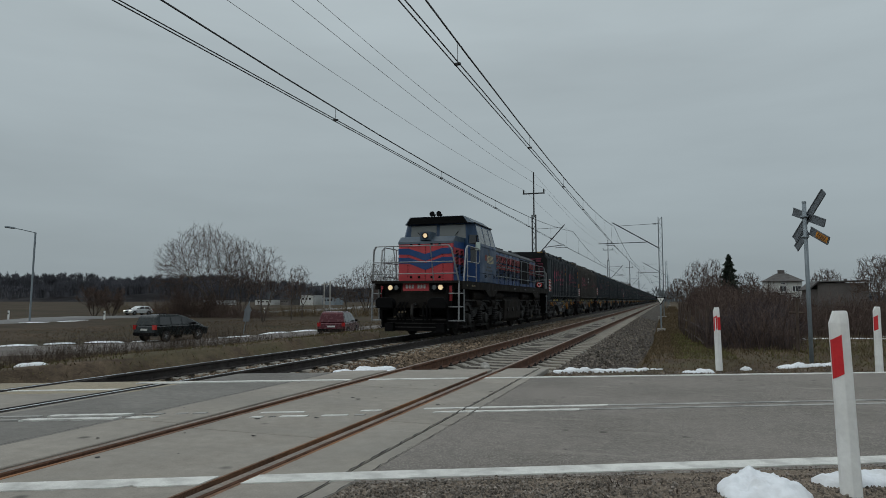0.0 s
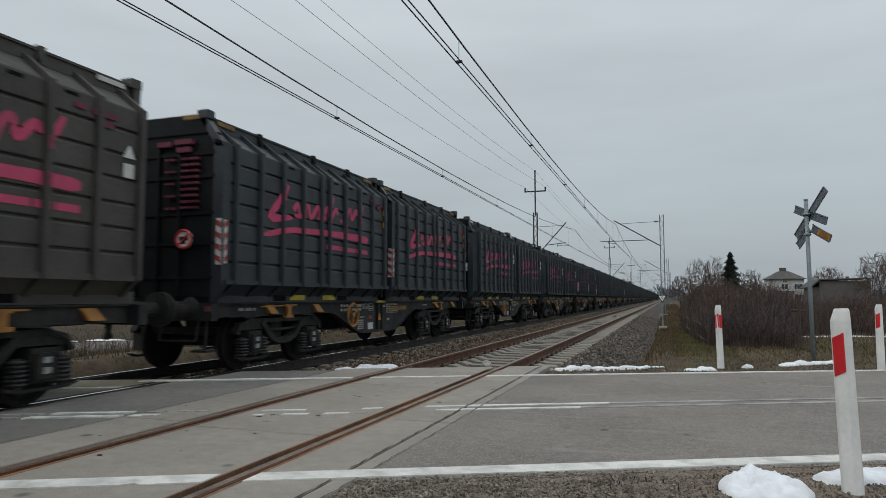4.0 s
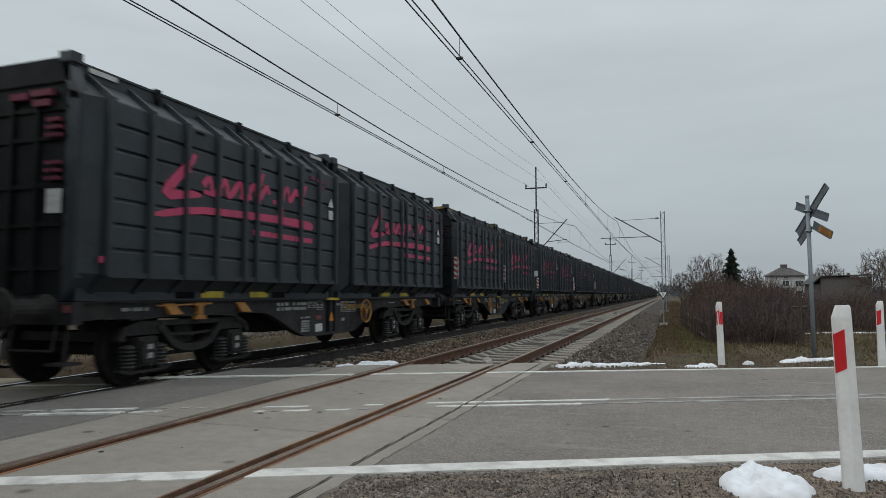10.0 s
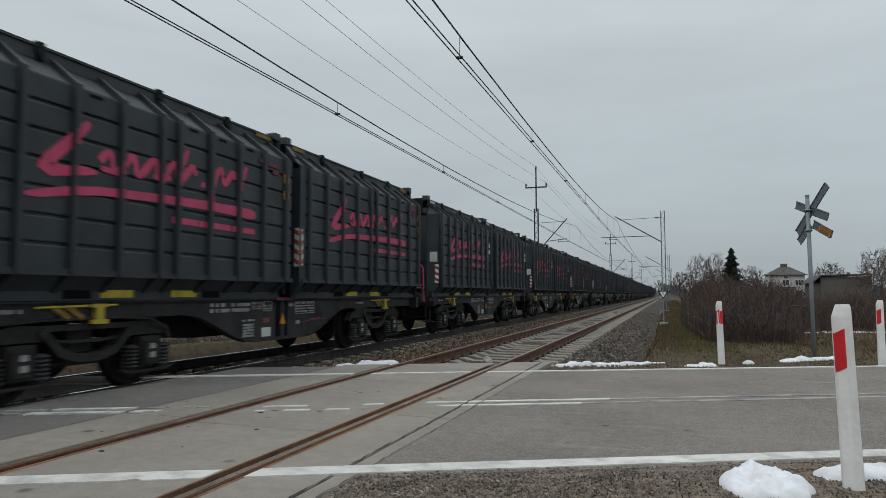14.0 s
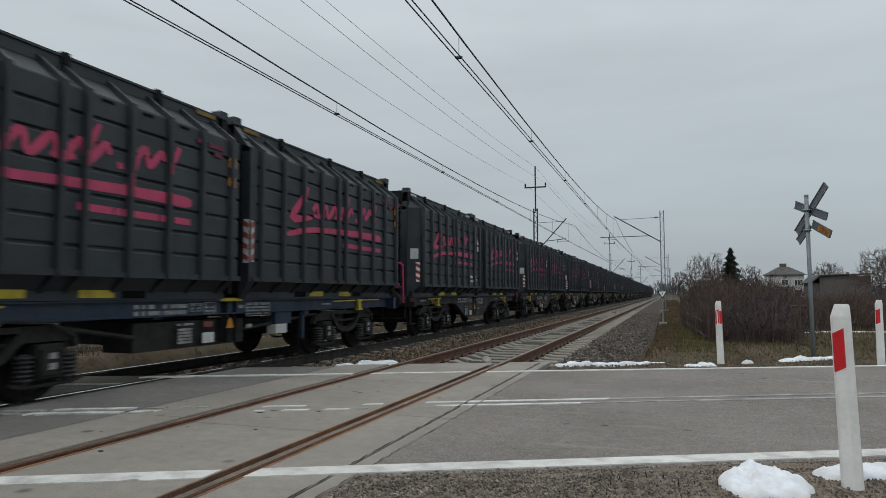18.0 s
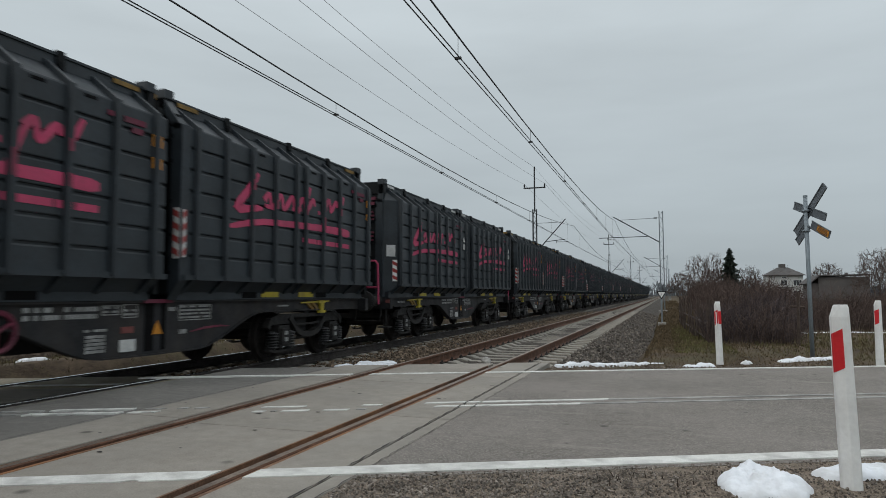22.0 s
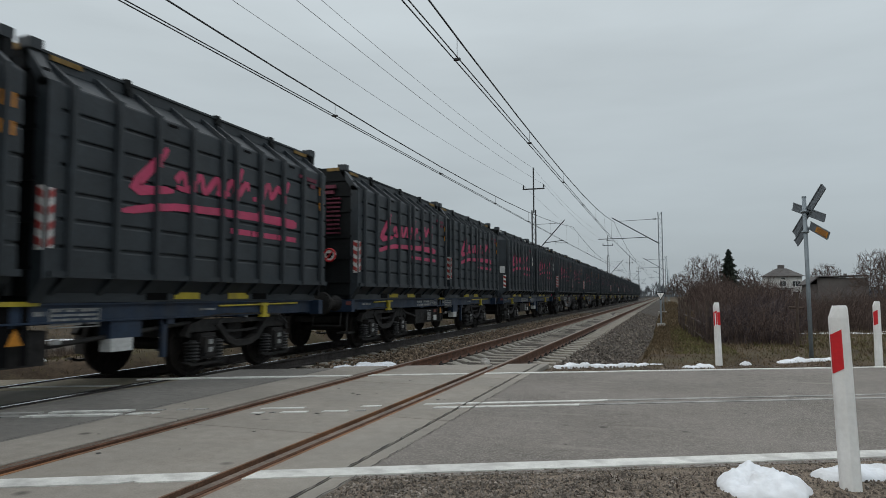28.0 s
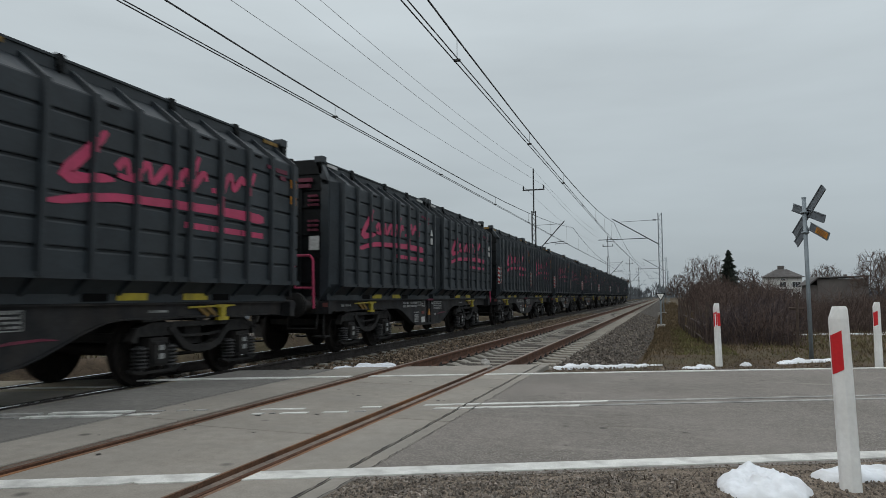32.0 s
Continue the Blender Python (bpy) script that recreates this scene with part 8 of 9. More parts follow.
# along the service road
for x, y, a, b, t in ((-34.2, 27.2, 1.1, 0.35, 0.9), (-33.4, 29.2, 0.9, 0.35, 1.0), (-31.9, 31.2, 1.2, 0.35, 0.9), (-30.6, 33.0, 0.8, 0.3, 1.0), (-22.9, 28.6, 0.8, 0.9, 0.3), (-22.6, 30.6, 0.8, 0.7, 0.6), (-22.0, 32.6, 1.0, 0.4, 1.2),
                      (-28.2, 38.6, 1.9, 0.45, 1.4), (-28.7, 44.6, 2.2, 0.5, 1.45), (-28.6, 48.5, 1.6, 0.5, 1.4), (-21.7, 36.0, 1.6, 0.3, 1.35), (-20.8, 40.5, 1.6, 0.3, 1.35), (-20.6, 45.5, 2.6, 0.4, 1.4), (-23.6, 52.5, 2.0, 0.5, 1.2), (-11.2, 9.2, 0.35, 0.18, 0.4), (-15.5, 14.2, 0.3, 0.2, 0.4), (-16.2, 16.5, 0.3, 0.2, 0.4), (-70, 57, 3.2, 0.8, 1.3), (-69, 62, 2.5, 0.6, 1.3)):
    snow_patch(x, y, a, b, 0.10, int(-x * 31 + y), t, "long thin patch of old snow by the road")
stone = thing("kerb_lump", "pale lump of concrete lying against the rail", "stone", at=(-2.78, 10.35, 0.0))
bm = bmesh.new()
bmesh.ops.create_icosphere(bm, subdivisions=2, radius=0.085)
for v in bm.verts:
    v.co *= 1 + 0.35 * noise.noise(v.co * 12)
    v.co.z = max(v.co.z * 0.8 + 0.03, -0.003)
part("lump", bm, M_CONCRETE, stone)


# ---- fence ----
fence = thing("board_fence", "rickety dark wooden board fence beside the verge", "fence")
rs_ = random.Random(4)
for i in range(64):
    y = 19.4 + i * 0.24
    x = 1.02 - 0.028 * (y - 19.4) + rs_.uniform(-0.03, 0.03)
    h = rs_.uniform(0.6, 1.15)
    if rs_.random() < 0.3:
        continue
    z = height(x, y) - 0.05
    bm = boxes((-0.012, 0.012, -0.042, 0.042, 0, h))
    o = part("board", bm, M_WOOD_OLD, fence, at=(x, y, z))
    o.rotation_euler = (rs_.uniform(-0.08, 0.08), rs_.uniform(-0.1, 0.1), rs_.uniform(-0.3, 0.3))
for z in (0.15, 0.55):
    part("rail", rods([((1.03, 19.3, z - 0.25), (0.6, 34.8, z - 0.28))], 0.03, 5), M_WOOD_OLD, fence)
for y in (19.3, 23.2, 27.1, 31.0, 34.8):
    part("fence_post", rods([((1.05 - 0.028 * (y - 19.4), y, -0.5), (1.08 - 0.028 * (y - 19.4), y, 0.95))], 0.045, 6), M_WOOD_OLD, fence)


# ---- houses ----
def window(parent, x0, x1, y, z0, z1, panes=2):
    w = part("window", boxes((x0 - 0.08, x1 + 0.08, y - 0.05, y + 0.02, z0 - 0.08, z1 + 0.08)), M_WHITE, parent)
    for i in range(panes):
        a = x0 + (x1 - x0) * i / panes
        b = x0 + (x1 - x0) * (i + 1) / panes
        part("pane", boxes((a + 0.03, b - 0.03, y - 0.062, y - 0.052, z0, z1)), M_GLASS_DARK, w)
    part("sill", boxes((x0 - 0.12, x1 + 0.12, y - 0.14, y, z0 - 0.12, z0 - 0.07)), M_CONCRETE, w)


house = thing("house", "pale plastered two-storey house with a dark hipped roof", "house", at=(21.9, 165.0, -0.3))
part("wall", boxes((0.15, 7.2, 0.0, 8.0, 0, 5.7)), M_PLASTER, house)
part("plinth", boxes((0.1, 7.25, -0.05, 8.0, 0, 0.6)), M_GREY_WALL, house)
bm = bmesh.new()
e = [bm.verts.new(c) for c in ((-0.35, -0.5, 5.7), (7.7, -0.5, 5.7), (7.7, 8.5, 5.7), (-0.35, 8.5, 5.7), (2.6, 3.6, 7.55), (4.8, 3.6, 7.55), (2.6, 4.6, 7.55), (4.8, 4.6, 7.55))]
for f in ((0, 1, 5, 4), (1, 2, 7, 5), (2, 3, 6, 7), (3, 0, 4, 6), (4, 5, 7, 6), (3, 2, 1, 0)):
    bm.faces.new([e[i] for i in f])
bmesh.ops.recalc_face_normals(bm, faces=bm.faces)
roof_ = part("roof", bm, M_ROOF, house)
part("chimney", boxes((2.95, 4.3, 3.7, 4.5, 7.0, 8.35)), M_GREY_WALL, roof_)
part("gutter", boxes((-0.4, 7.75, -0.6, -0.48, 5.62, 5.72)), M_ROOF, roof_)
window(house, 2.9, 3.75, 0.0, 5.0, 5.35)
window(house, 2.6, 4.0, 0.0, 3.35, 4.55)
window(house, 5.2, 6.9, 0.0, 3.35, 4.55, 3)
window(house, 5.2, 6.6, 0.0, 1.0, 2.2)
porch = part("porch", boxes((0.9, 4.9, -2.4, 0.0, 2.75, 2.95)), M_ROOF, house)
for x in (1.0, 4.7):
    part("porch_post", boxes((x, x + 0.15, -2.3, -2.15, 0, 2.75)), M_PLASTER, porch)
part("porch_wall", boxes((0.95, 4.85, -2.2, -2.05, 0.3, 1.2)), M_PLASTER, porch)
part("front_door", boxes((2.5, 3.5, -0.06, 0.0, 0.5, 2.6)), M_WOOD_OLD, house)
part("drainpipe", rods([((0.3, -0.1, 0.2), (0.3, -0.1, 5.6))], 0.06, 6), M_GREY_WALL, house)

shed = thing("outbuilding", "grey block outbuilding with a low dark roof", "outbuilding", at=(21.4, 110.0, -0.3))
part("wall", boxes((0.0, 6.6, 0.0, 7.0, 0, 3.95)), M_GREY_WALL, shed)
bm = bmesh.new()
sweep(bm, [(-1.2, 2.9), (0.1, 4.05), (6.9, 4.20), (6.9, 4.34), (0.0, 4.2), (-1.35, 3.0)], -0.4, 7.4)
part("roof", bm, M_ROOF, shed)
part("side_wall", boxes((-0.9, 0.0, 0.3, 6.8, 0, 3.0)), M_GREY_WALL, shed)
part("chimney", boxes((4.0, 4.35, 2.0, 2.4, 4.2, 4.6)), M_GREY_WALL, shed)
shed2 = thing("low_shed", "low grey shed with a pale sheet roof", "shed", at=(26.8, 88.0, -0.3))
part("wall", boxes((0.0, 4.6, 0.0, 4.0, 0, 1.5)), M_GREY_WALL, shed2)
bm = bmesh.new()
sweep(bm, [(-0.3, 1.4), (4.9, 2.2), (4.9, 2.32), (-0.3, 1.52)], -0.3, 4.3)
part("roof", bm, M_CONCRETE, shed2)

for x, y, w, h, m in ((-168.5, 281, 7.0, 4.9, M_PLASTER), (-158.5, 285, 6.2, 3.8, M_GALV), (-190, 275, 9, 2.6, M_PLASTER), (-178.5, 279, 5.0, 2.8, M_GREY_WALL), (-215, 268, 12, 2.4, M_PLASTER)):
    b = thing("warehouse", "pale low warehouse far across the fields", "warehouse", "far warehouses", at=(x, y, -1.6))
    part("wall", boxes((0, w, 0, 10, 0, h)), m, b)
    part("roof", boxes((-0.2, w + 0.2, -0.2, 10.2, h, h + 0.25)), M_ROOF, b)
    for i in range(3):
        part("window", boxes((w * (0.15 + 0.27 * i), w * (0.3 + 0.27 * i), -0.05, 0.0, h * 0.55, h * 0.75)), M_GLASS_DARK, b)


# ---- the far roads, lamps and posts on the left ----
def ribbon(points, width, lift, material, name, label):
    bm = bmesh.new()
    prev = None
    pts = [Vector((x, y, 0)) for x, y in points]
    fine = []
    for a, b in zip(pts, pts[1:]):
        n = max(1, int((b - a).length / 2.5))
        fine += [a.lerp(b, i / n) for i in range(n)]
    fine.append(pts[-1])
    for i, p in enumerate(fine):
        d = (fine[min(len(fine) - 1, i + 1)] - fine[max(0, i - 1)]).normalized()
        s = Vector((d.y, -d.x, 0)) * width / 2
        z = max(height((p + s * k).x, (p + s * k).y) for k in (-1, 0, 1)) + lift
        row = [bm.verts.new((p.x + s.x, p.y + s.y, z)), bm.verts.new((p.x - s.x, p.y - s.y, z)), bm.verts.new((p.x - s.x * 1.1, p.y - s.y * 1.1, z - 0.3)), bm.verts.new((p.x + s.x * 1.1, p.y + s.y * 1.1, z - 0.3))]
        if prev:
            for a, b, c, e in ((0, 1, 1, 0), (1, 2, 2, 1), (3, 0, 0, 3)):
                bm.faces.new((prev[a], prev[b], row[c], row[e]))
        prev = row
    bmesh.ops.recalc_face_normals(bm, faces=bm.faces)
    ob = new(name, mesh_of(name, bm, material, True))
    return tagged(ob, label, "road", kind="structure")


SERVICE = [(-38, 17.5), (-31.2, 24.2), (-28.3, 28.3), (-27.2, 32.0), (-26.0, 36.0), (-25.2, 41.0), (-24.6, 46.0), (-22.6, 52.0), (-19.8, 60.0), (-18.5, 75.0), (-18, 110)]
ribbon(SERVICE, 6.2, 0.03, M_ROAD_FAR, "service_road", "worn grey lane below the railway slope")
MAIN = [(-74, -300), (-73.5, 40), (-73.5, 55), (-77.0, 76), (-78.5, 101), (-80.0, 132), (-90, 180), (-119, 275), (-190, 460)]
ribbon(MAIN, 8.0, 0.06, M_MAIN_ROAD, "main_road", "grey main road across the flat fields")


def street_lamp(x, y):
    s = thing("street_lamp", "tall galvanised street lamp with a curved arm", "street lamp", at=(x, y, height(x, y) - 0.05))
    part("pole", rods([((0, 0, 0), (0.15, 0.1, 10.9))], 0.11, 8), M_GALV, s)
    part("arm", rods([((0.15, 0.1, 10.9), (-1.6, -1.4, 11.4))], 0.05, 6), M_GALV, s)
    part("lamp_head", rods([((-1.5, -1.3, 11.38), (-2.3, -2.0, 11.5))], 0.13, 8), M_GALV, s)


street_lamp(-73.3, 59.8)


def road_post(x, y):
    p = thing("delineator_post", "small white roadside post by the main road", "roadside post", "roadside posts", at=(x, y, height(x, y)))
    part("post", boxes((-0.09, 0.09, -0.06, 0.06, 0, 1.15)), M_WHITE, p, bevel=0.02)
    part("reflector", boxes((-0.08, 0.08, -0.07, -0.06, 0.7, 0.9)), M_BLACK, p)


for x, y in ((-68.6, 66.5), (-79.0, 61.5), (-72.5, 108), (-74.5, 130), (-63.0, 110)):
    road_post(x, y)
sg = thing("traffic_sign", "leaning traffic sign seen from its grey back", "traffic sign", at=(-30.7, 43.0, height(-30.7, 43.0)))
part("pole", rods([((0, 0, 0), (0.35, 0.2, 2.5))], 0.035, 6), M_GALV, sg)
bm = bmesh.new()
sweep(bm, [(-0.05, 0.95), (0.5, 0.95), (0.62, 1.75), (0.72, 1.75), (0.42, 2.35), (0.0, 1.75), (0.1, 1.75)], -0.02, 0.02)
part("panel", bm, M_SIGN_BACK, sg)
for x, y in ((-52, 96), (-57.5, 104)):
    p = thing("utility_pole", "slim concrete utility pole by the road", "utility pole", "utility poles", at=(x, y, height(x, y)))
    part("shaft", rods([((0, 0, -0.2), (0, 0, 5.6))], 0.12, 6), M_CONCRETE, p)
    part("crosspiece", boxes((-0.6, 0.6, -0.05, 0.05, 5.2, 5.32)), M_CONCRETE, p)


# ---- woods on the horizon ----
def woods(name, label, seed, n, place, material):
    rs = np.random.RandomState(seed)
    P, Q, R0, R1 = [], [], [], []
    for _ in range(n):
        x, y, z, h, w = place(rs)
        # a short trunk and a fan of limbs ending on a rounded crown
        P.append((x, y, z - 1))
        Q.append((x, y, z + h * 0.55))
        R0.append(w * 0.05)
        R1.append(w * 0.04)
        for _ in range(34):
            a, e = rs.uniform(0, 6.283), math.asin(rs.uniform(0.0, 1.0))
            r = rs.uniform(0.80, 1.04)
            d = np.array([math.cos(a) * math.cos(e) * w * 0.62, math.sin(a) * math.cos(e) * w * 0.5, h * 0.46 * math.sin(e)]) * r
            c = np.array([x, y, z + h * 0.48])
            P.append(tuple(c + d * rs.uniform(0.2, 0.6)))
            Q.append(tuple(c + d))
            R0.append(w * 0.030)
            R1.append(w * 0.016)
        for _ in range(6):
            a = rs.uniform(0, 6.283)
            P.append((x + math.cos(a) * w * 0.3, y, z - 1))
            Q.append((x + math.cos(a) * w * 0.5, y, z + h * 0.5))
            R0.append(w * 0.05)
            R1.append(w * 0.03)
    return tagged(new(name, sticks(name, P, Q, np.array(R0), np.array(R1), material, 3)), label, "woods", kind="stuff")


def ridge(rs):
    f = rs.rand()
    x = -1150 + 830 * f
    back = rs.rand()
    y = 470 + 150 * f + back * 170
    crest = (33 - 22 * ease((f - 0.62) / 0.38)) * (0.25 + 0.75 * back)
    return x, y, -1.5 + crest * 0.78 + 2.5 * math.sin(x * 0.021) + 1.5 * math.sin(x * 0.057 + 1), rs.uniform(8, 17), rs.uniform(5, 9)


woods("hill_woods", "dark bare woodland covering a low far hill", 41, 2300, ridge, M_WOODS)
bm = bmesh.new()
prev = None
for i in range(40):
    f = i / 39
    x = -1250 + 1000 * f
    y = 455 + 170 * f
    c = 32 - 27 * ease((f - 0.5) / 0.4)
    row = [bm.verts.new((x, y, -2)), bm.verts.new((x, y + 60, c * 0.35)), bm.verts.new((x, y + 190, c * 0.8)), bm.verts.new((x, y + 420, -2))]
    if prev:
        for k in range(3):
            bm.faces.new((prev[k], row[k], row[k + 1], prev[k + 1]))
    prev = row
bmesh.ops.recalc_face_normals(bm, faces=bm.faces)
tagged(new("hill", mesh_of("hill", bm, M_HILL, True)), "low dark wooded hill on the horizon", "hill", kind="structure")
woods("horizon_trees", "line of far bare trees on the horizon, tinted pale for haze", 42, 1300, lambda rs: ((lambda x: (x, 640 + rs.uniform(-60, 200), -2, rs.uniform(8, 17), rs.uniform(5, 9)))(rs.uniform(-480, 900))), M_WOODS_FAR)
woods("line_side_trees", "bare trees far along the railway, tinted pale for haze", 43, 60, lambda rs: (rs.uniform(-40, -14), rs.uniform(240, 600), -2, rs.uniform(4, 8), rs.uniform(2, 4)), M_WOODS_FAR)
woods("village_trees", "bare garden trees around the houses", 44, 160, lambda rs: (rs.uniform(34, 120), rs.uniform(150, 330), -1, rs.uniform(3, 5.5), rs.uniform(2, 3.5)), M_WOODS)


# ---- cars ----
def build_car(name, label, paint, length, wide, tall, van, lit):
    car = thing(name, label, "car")
    L, W = length, wide / 2
    if van:
        low = [(0.0, 0.32), (-0.03, 0.55), (0.0, 0.95), (L * 0.80, 0.95), (L * 0.97, 0.76), (L, 0.58), (L - 0.02, 0.30)]
        top = [(0.04, 0.95), (0.20, tall - 0.12), (0.40, tall - 0.01), (L * 0.30, tall + 0.01), (L * 0.46, tall - 0.01), (L * 0.58, tall - 0.12), (L * 0.93, 0.84)]
    else:
        low = [(0.0, 0.30), (-0.02, 0.6), (0.05, 0.86), (L * 0.72, 0.90), (L * 0.94, 0.78), (L, 0.60), (L - 0.02, 0.30)]
        top = [(0.10, 0.86), (0.42, tall - 0.08), (0.8, tall), (L * 0.48, tall), (L * 0.56, tall - 0.08), (L * 0.74, 0.88)]
    bm = bmesh.new()
    sweep(bm, low, -W, W, "x")
    body = part("body", bm, paint, car, bevel=0.06, smooth=False)
    bm = bmesh.new()
    n = len(top)
    rings = []
    for s in (-1, 1):
        rings.append([bm.verts.new((s * (W - 0.04 - 0.20 * max(0, (z - 0.95)) / (tall - 0.95)), y, z)) for y, z in top])
    for i in range(n):
        bm.faces.new((rings[0][i], rings[0][(i + 1) % n], rings[1][(i + 1) % n], rings[1][i]))
    bm.faces.new(rings[0])
    bm.faces.new(rings[1][::-1])
    bmesh.ops.recalc_face_normals(bm, faces=bm.faces)
    part("cabin", bm, paint, body, bevel=0.05)

    def side(y, z, s):
        return s * (W - 0.04 - 0.20 * max(0, (z - 0.95)) / (tall - 0.95) + 0.012)
    za, zb = 1.0 if van else 0.92, tall - 0.13
    cuts = [(0.40, 0.28 * L), (0.30 * L, 0.48 * L), (0.50 * L, 0.80 * L)] if van else [(0.62, 0.36 * L), (0.38 * L, 0.62 * L)]
    for s in (-1, 1):
        for i, (a, b) in enumerate(cuts):
            last = i == len(cuts) - 1
            bb = b - ((0.23 * L if van else 0.42) if last else 0.0)
            v = [(side(a, za, s), a + (0.0), za), (side(b, za, s), b, za), (side(bb, zb, s), bb, zb), (side(a, zb, s), a + (0.08 if i == 0 else 0), zb)]
            bm = hexa(v + [(p[0] - s * 0.03, p[1], p[2]) for p in v])
            bmesh.ops.recalc_face_normals(bm, faces=bm.faces)
            part("side_window", bm, M_GLASS_DARK, body)
        part("mirror", boxes((min(s * W, s * (W + 0.18)), max(s * W, s * (W + 0.18)), L * 0.66, L * 0.70, 0.95, 1.10)), M_BLACK, body, bevel=0.02)
        part("tail_lamp", boxes((min(s * (W - 0.22), s * (W + 0.008)), max(s * (W - 0.22), s * (W + 0.008)), -0.035, 0.10, 0.72, 0.98)), M_LAMP_SMALL if lit == "rear" and s > 0 else M_TAIL, body, "red tail lamp", bevel=0.02)
        part("head_lamp", boxes((min(s * (W - 0.38), s * (W - 0.03)), max(s * (W - 0.38), s * (W - 0.03)), L - 0.22, L - 0.01, 0.62, 0.76)), M_LAMP_WHITE if lit == "front" else M_GLASS_PALE, body, "clear head lamp", bevel=0.02)
    y0, y1 = (0.075, 0.215) if van else (0.16, 0.38)
    v = [(-W + 0.16, y0 - 0.012, 1.02), (W - 0.16, y0 - 0.012, 1.02), (W - 0.3, y1 - 0.012, tall - 0.18), (-W + 0.3, y1 - 0.012, tall - 0.18)]
    bm = hexa(v + [(p[0], p[1] + 0.03, p[2]) for p in v])
    bmesh.ops.recalc_face_normals(bm, faces=bm.faces)
    part("rear_window", bm, M_GLASS_DARK, body)
    ya, yb = (L * 0.854, L * 0.594) if van else (L * 0.72, L * 0.565)
    v = [(-W + 0.14, ya + 0.012, 1.02 if van else 0.93), (W - 0.14, ya + 0.012, 1.02 if van else 0.93), (W - 0.3, yb + 0.012, tall - 0.15), (-W + 0.3, yb + 0.012, tall - 0.15)]
    bm = hexa(v + [(p[0], p[1] - 0.04, p[2]) for p in v])
    bmesh.ops.recalc_face_normals(bm, faces=bm.faces)
    part("windscreen", bm, M_GLASS_DARK, body)
    part("number_plate", boxes((-0.26, 0.26, -0.045, -0.028, 0.66, 0.77)), M_PLATE, body, "pale number plate with plain bar")
    part("rear_bumper", boxes((-W + 0.03, W - 0.03, -0.06, 0.12, 0.36, 0.54)), M_BLACK if van else paint, body, bevel=0.03)
    part("grille", boxes((-0.35, 0.35, L - 0.02, L + 0.012, 0.45, 0.68)), M_BLACK, body)
    part("door_seam", boxes(*[(s * W - 0.004, s * W + 0.004, y - 0.008, y + 0.008, 0.40, 0.95) for s in (-1, 1) for y in (0.30 * L, 0.49 * L, 0.70 * L)]), M_BLACK, body)
    if van:
        for s in (-1, 1):
            part("roof_rail", rods([((s * (W - 0.26), 0.5, tall + 0.03), (s * (W - 0.26), L * 0.5, tall + 0.03))], 0.02, 5), M_BLACK, body)
    tw = bmesh.new()
    turned(tw, [(-0.1, 0.22), (-0.1, 0.30), (-0.06, 0.325), (0.06, 0.325), (0.1, 0.30), (0.1, 0.22)], "x", (0, 0, 0), 20)
    tyre = mesh_of("wheel", tw, M_TYRE)
    rw = bmesh.new()
    turned(rw, [(0.075, 0.215), (0.095, 0.21), (0.085, 0.16)], "x", (0, 0, 0), 16)
    for k in range(5):
        q = k * 1.2566
        rod(rw, (0.09, 0, 0), (0.09, 0.19 * math.cos(q), 0.19 * math.sin(q)), 0.025, 5)
    rim = mesh_of("rim", rw, M_STEEL)
    r = 0.325
    for s in (-1, 1):
        for y in (0.19 * L, 0.80 * L):
            hole = bmesh.new()
            turned(hole, [(s * (W - 0.10) , 0.37), (s * (W + 0.006), 0.37)], "x", (0, y, r), 18)
            part("wheel_arch", hole, M_BLACK, body)
            w = again("car_wheel", tyre, car)
            w.matrix_parent_inverse = Matrix.Translation((s * (W - 0.075), y, 0)) @ pose(0, 0, 0, 0, 0, 0 if s > 0 else 180)
            w.location = (0, 0, r)
            again("rim", rim, w)
    return car


GREEN_VAN = build_car("minivan", "dark green minivan driving on the lane below", M_VAN_GREEN, 4.4, 1.78, 1.60, True, "rear")
RED_VAN = build_car("minivan", "dark red minivan standing on the lane below", M_VAN_RED, 4.6, 1.9, 1.72, True, "")
WHITE_CAR = build_car("hatchback", "silver-white hatchback with lit headlamps on the main road", M_CAR_SILVER, 4.25, 1.76, 1.44, False, "front")


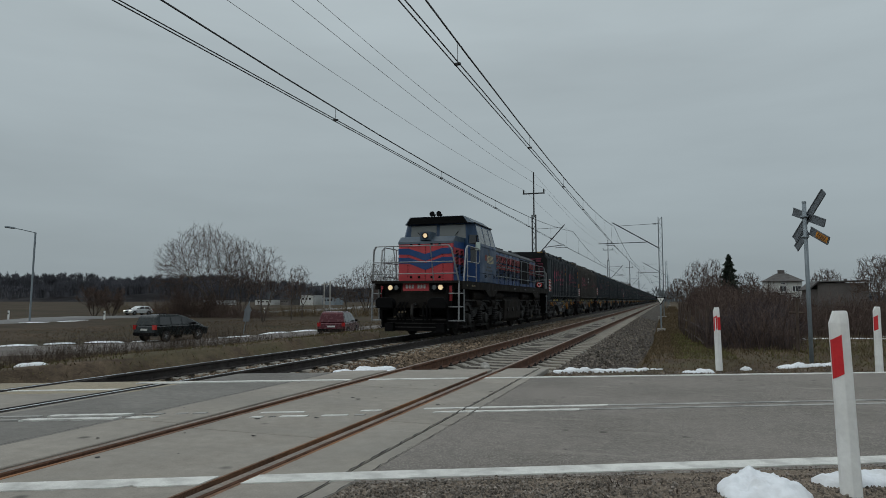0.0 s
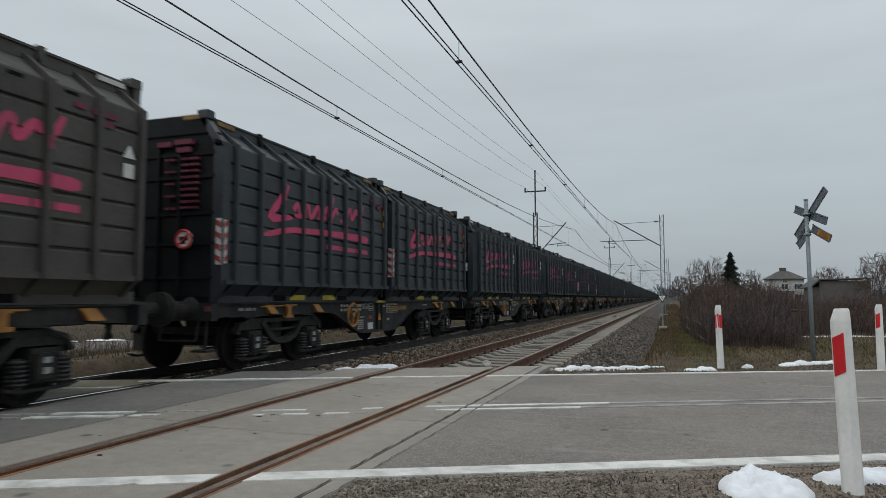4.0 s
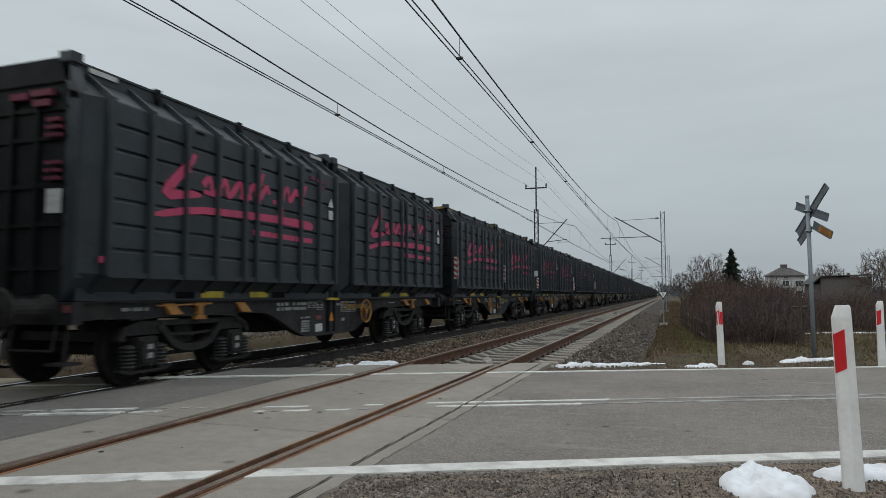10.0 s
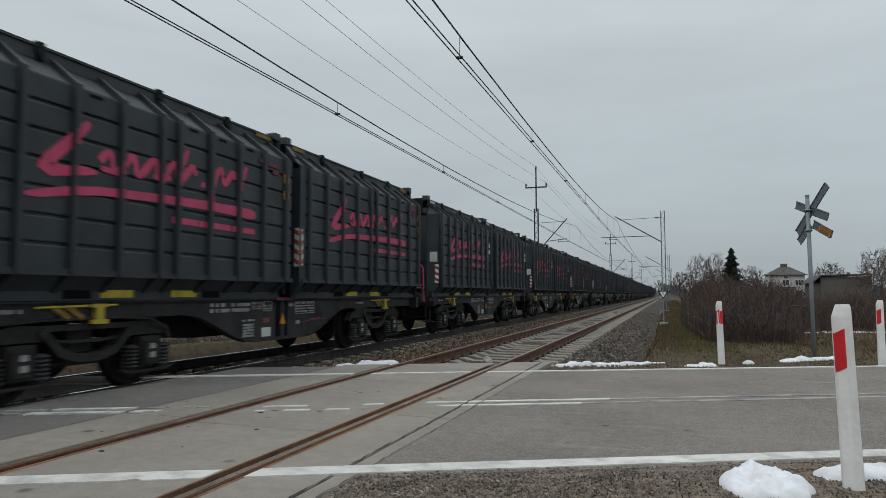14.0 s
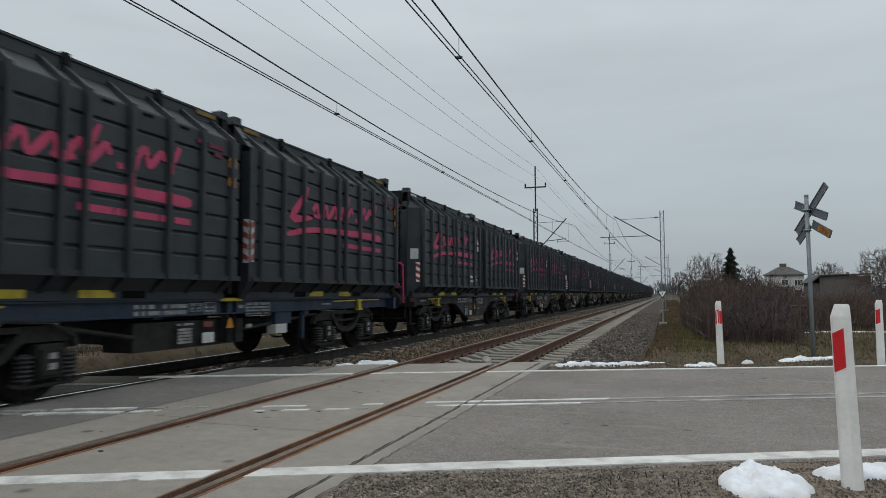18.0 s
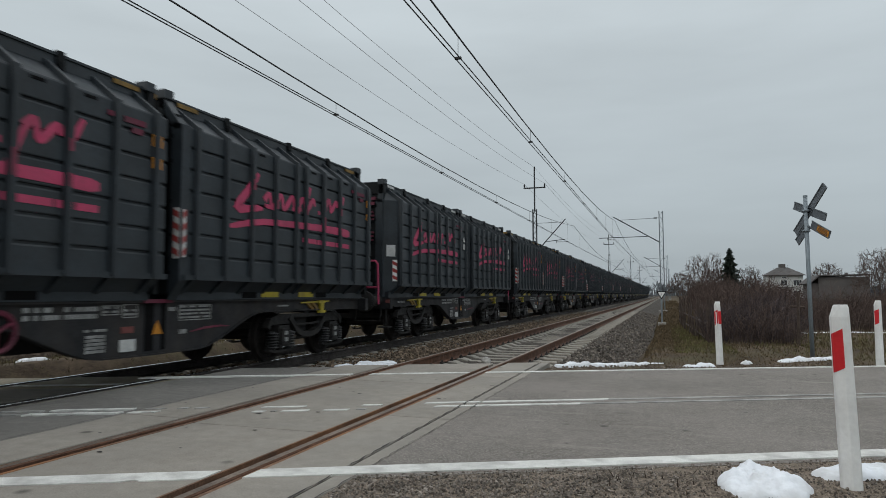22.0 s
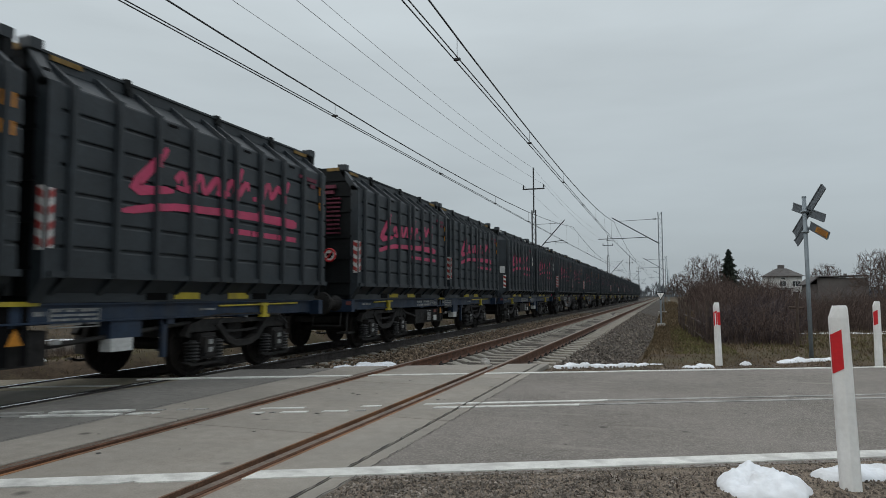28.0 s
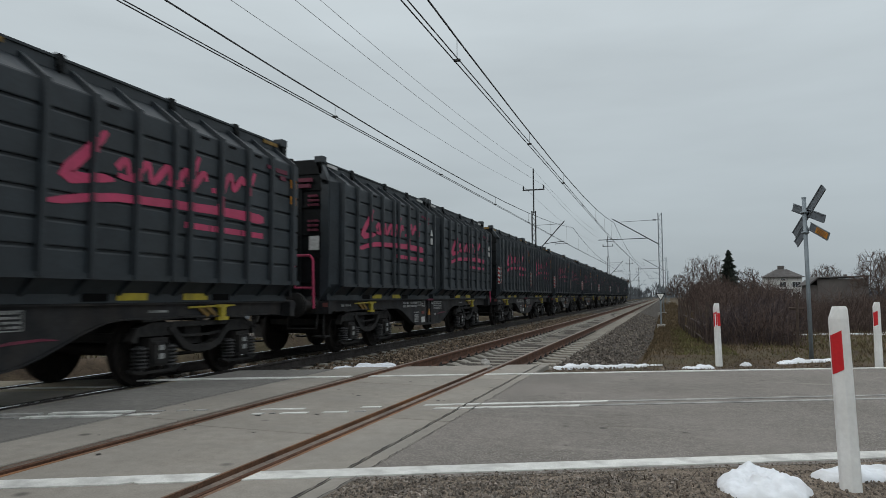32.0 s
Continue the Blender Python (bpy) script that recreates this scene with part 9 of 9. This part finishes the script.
# ---- everything that moves ----
# the train slows a little: metres that it stays behind an even speed
LAG = [(0, 0.52), (1, 0.4), (2, 0.28), (3, 0.28), (6, 0.30), (9, 0.34), (10, 0.32), (12, 0.24), (14, 0.16), (17, 0.26), (20, 0.38), (23, 0.42), (28, 0.8), (30, 1.03), (32, 1.41)]


def drive(car, rows):
    """Rows of seconds, x, y, z, heading."""
    walk(car, [(t, pose(x, y, z, 0, 0, -turn)) for t, x, y, z, turn in rows])


def motions():
    for ob, y in TRAIN:
        walk(ob, [(t, pose(FAR_MID, y - SPEED * t + lag, FAR_Z)) for t, lag in LAG])
    spin(0.46, "wheelset")
    spin(0.525, "drive_wheelset")
    z = -1.42
    drive(GREEN_VAN, [(0, -29.7, 31.8, z, 4), (0.5, -29.3, 33.2, z, 7), (1.0, -28.8, 34.6, z, 11), (2.0, -27.3, 36.9, z, 15), (3.0, -26.9, 38.4, z, 11), (4.0, -26.8, 38.9, z, 10),
                      (13.0, -26.8, 38.9, z, 10), (15.0, -26.4, 41.0, z, 8), (17.5, -25.6, 45.5, z, 9), (20.0, -23.6, 51.5, z, 18), (26.0, -18.6, 75.0, z, 3), (32.0, -18.0, 110.0, z, 1)])
    drive(RED_VAN, [(0, -21.5, 39.9, z, -14), (9.0, -21.5, 39.9, z, -14), (11.0, -21.8, 41.6, z, -2), (14.0, -21.5, 50.0, z, 14), (20.0, -18.3, 74.0, z, 3), (26.0, -17.9, 120.0, z, 1), (32.0, -17.6, 180.0, z, 1)])
    drive(WHITE_CAR, [(0, -80.8, 87.5, -1.38, 189), (0.6, -73.2, 67.0, -1.38, 193), (1.2, -71.6, 50.0, -1.38, 184), (2.0, -71.4, 27.0, -1.38, 180), (32.0, -72.0, -290.0, -1.38, 180)])


def spin(radius, name):
    """All wheels of one size turn alike, so they share one set of keys."""
    wheels = [o for o in bpy.data.objects if o.name.split(".")[0] == name]
    first = wheels[0]
    walk(first, [(i / 30, pose(0, 0, radius, math.degrees(SPEED * i / 30 / radius))) for i in range(0, 961)])
    keys = first.animation_data
    for o in wheels[1:]:
        o.rotation_mode = "QUATERNION"
        o.animation_data_create()
        o.animation_data.action = keys.action
        o.animation_data.action_slot = keys.action_slot


motions()
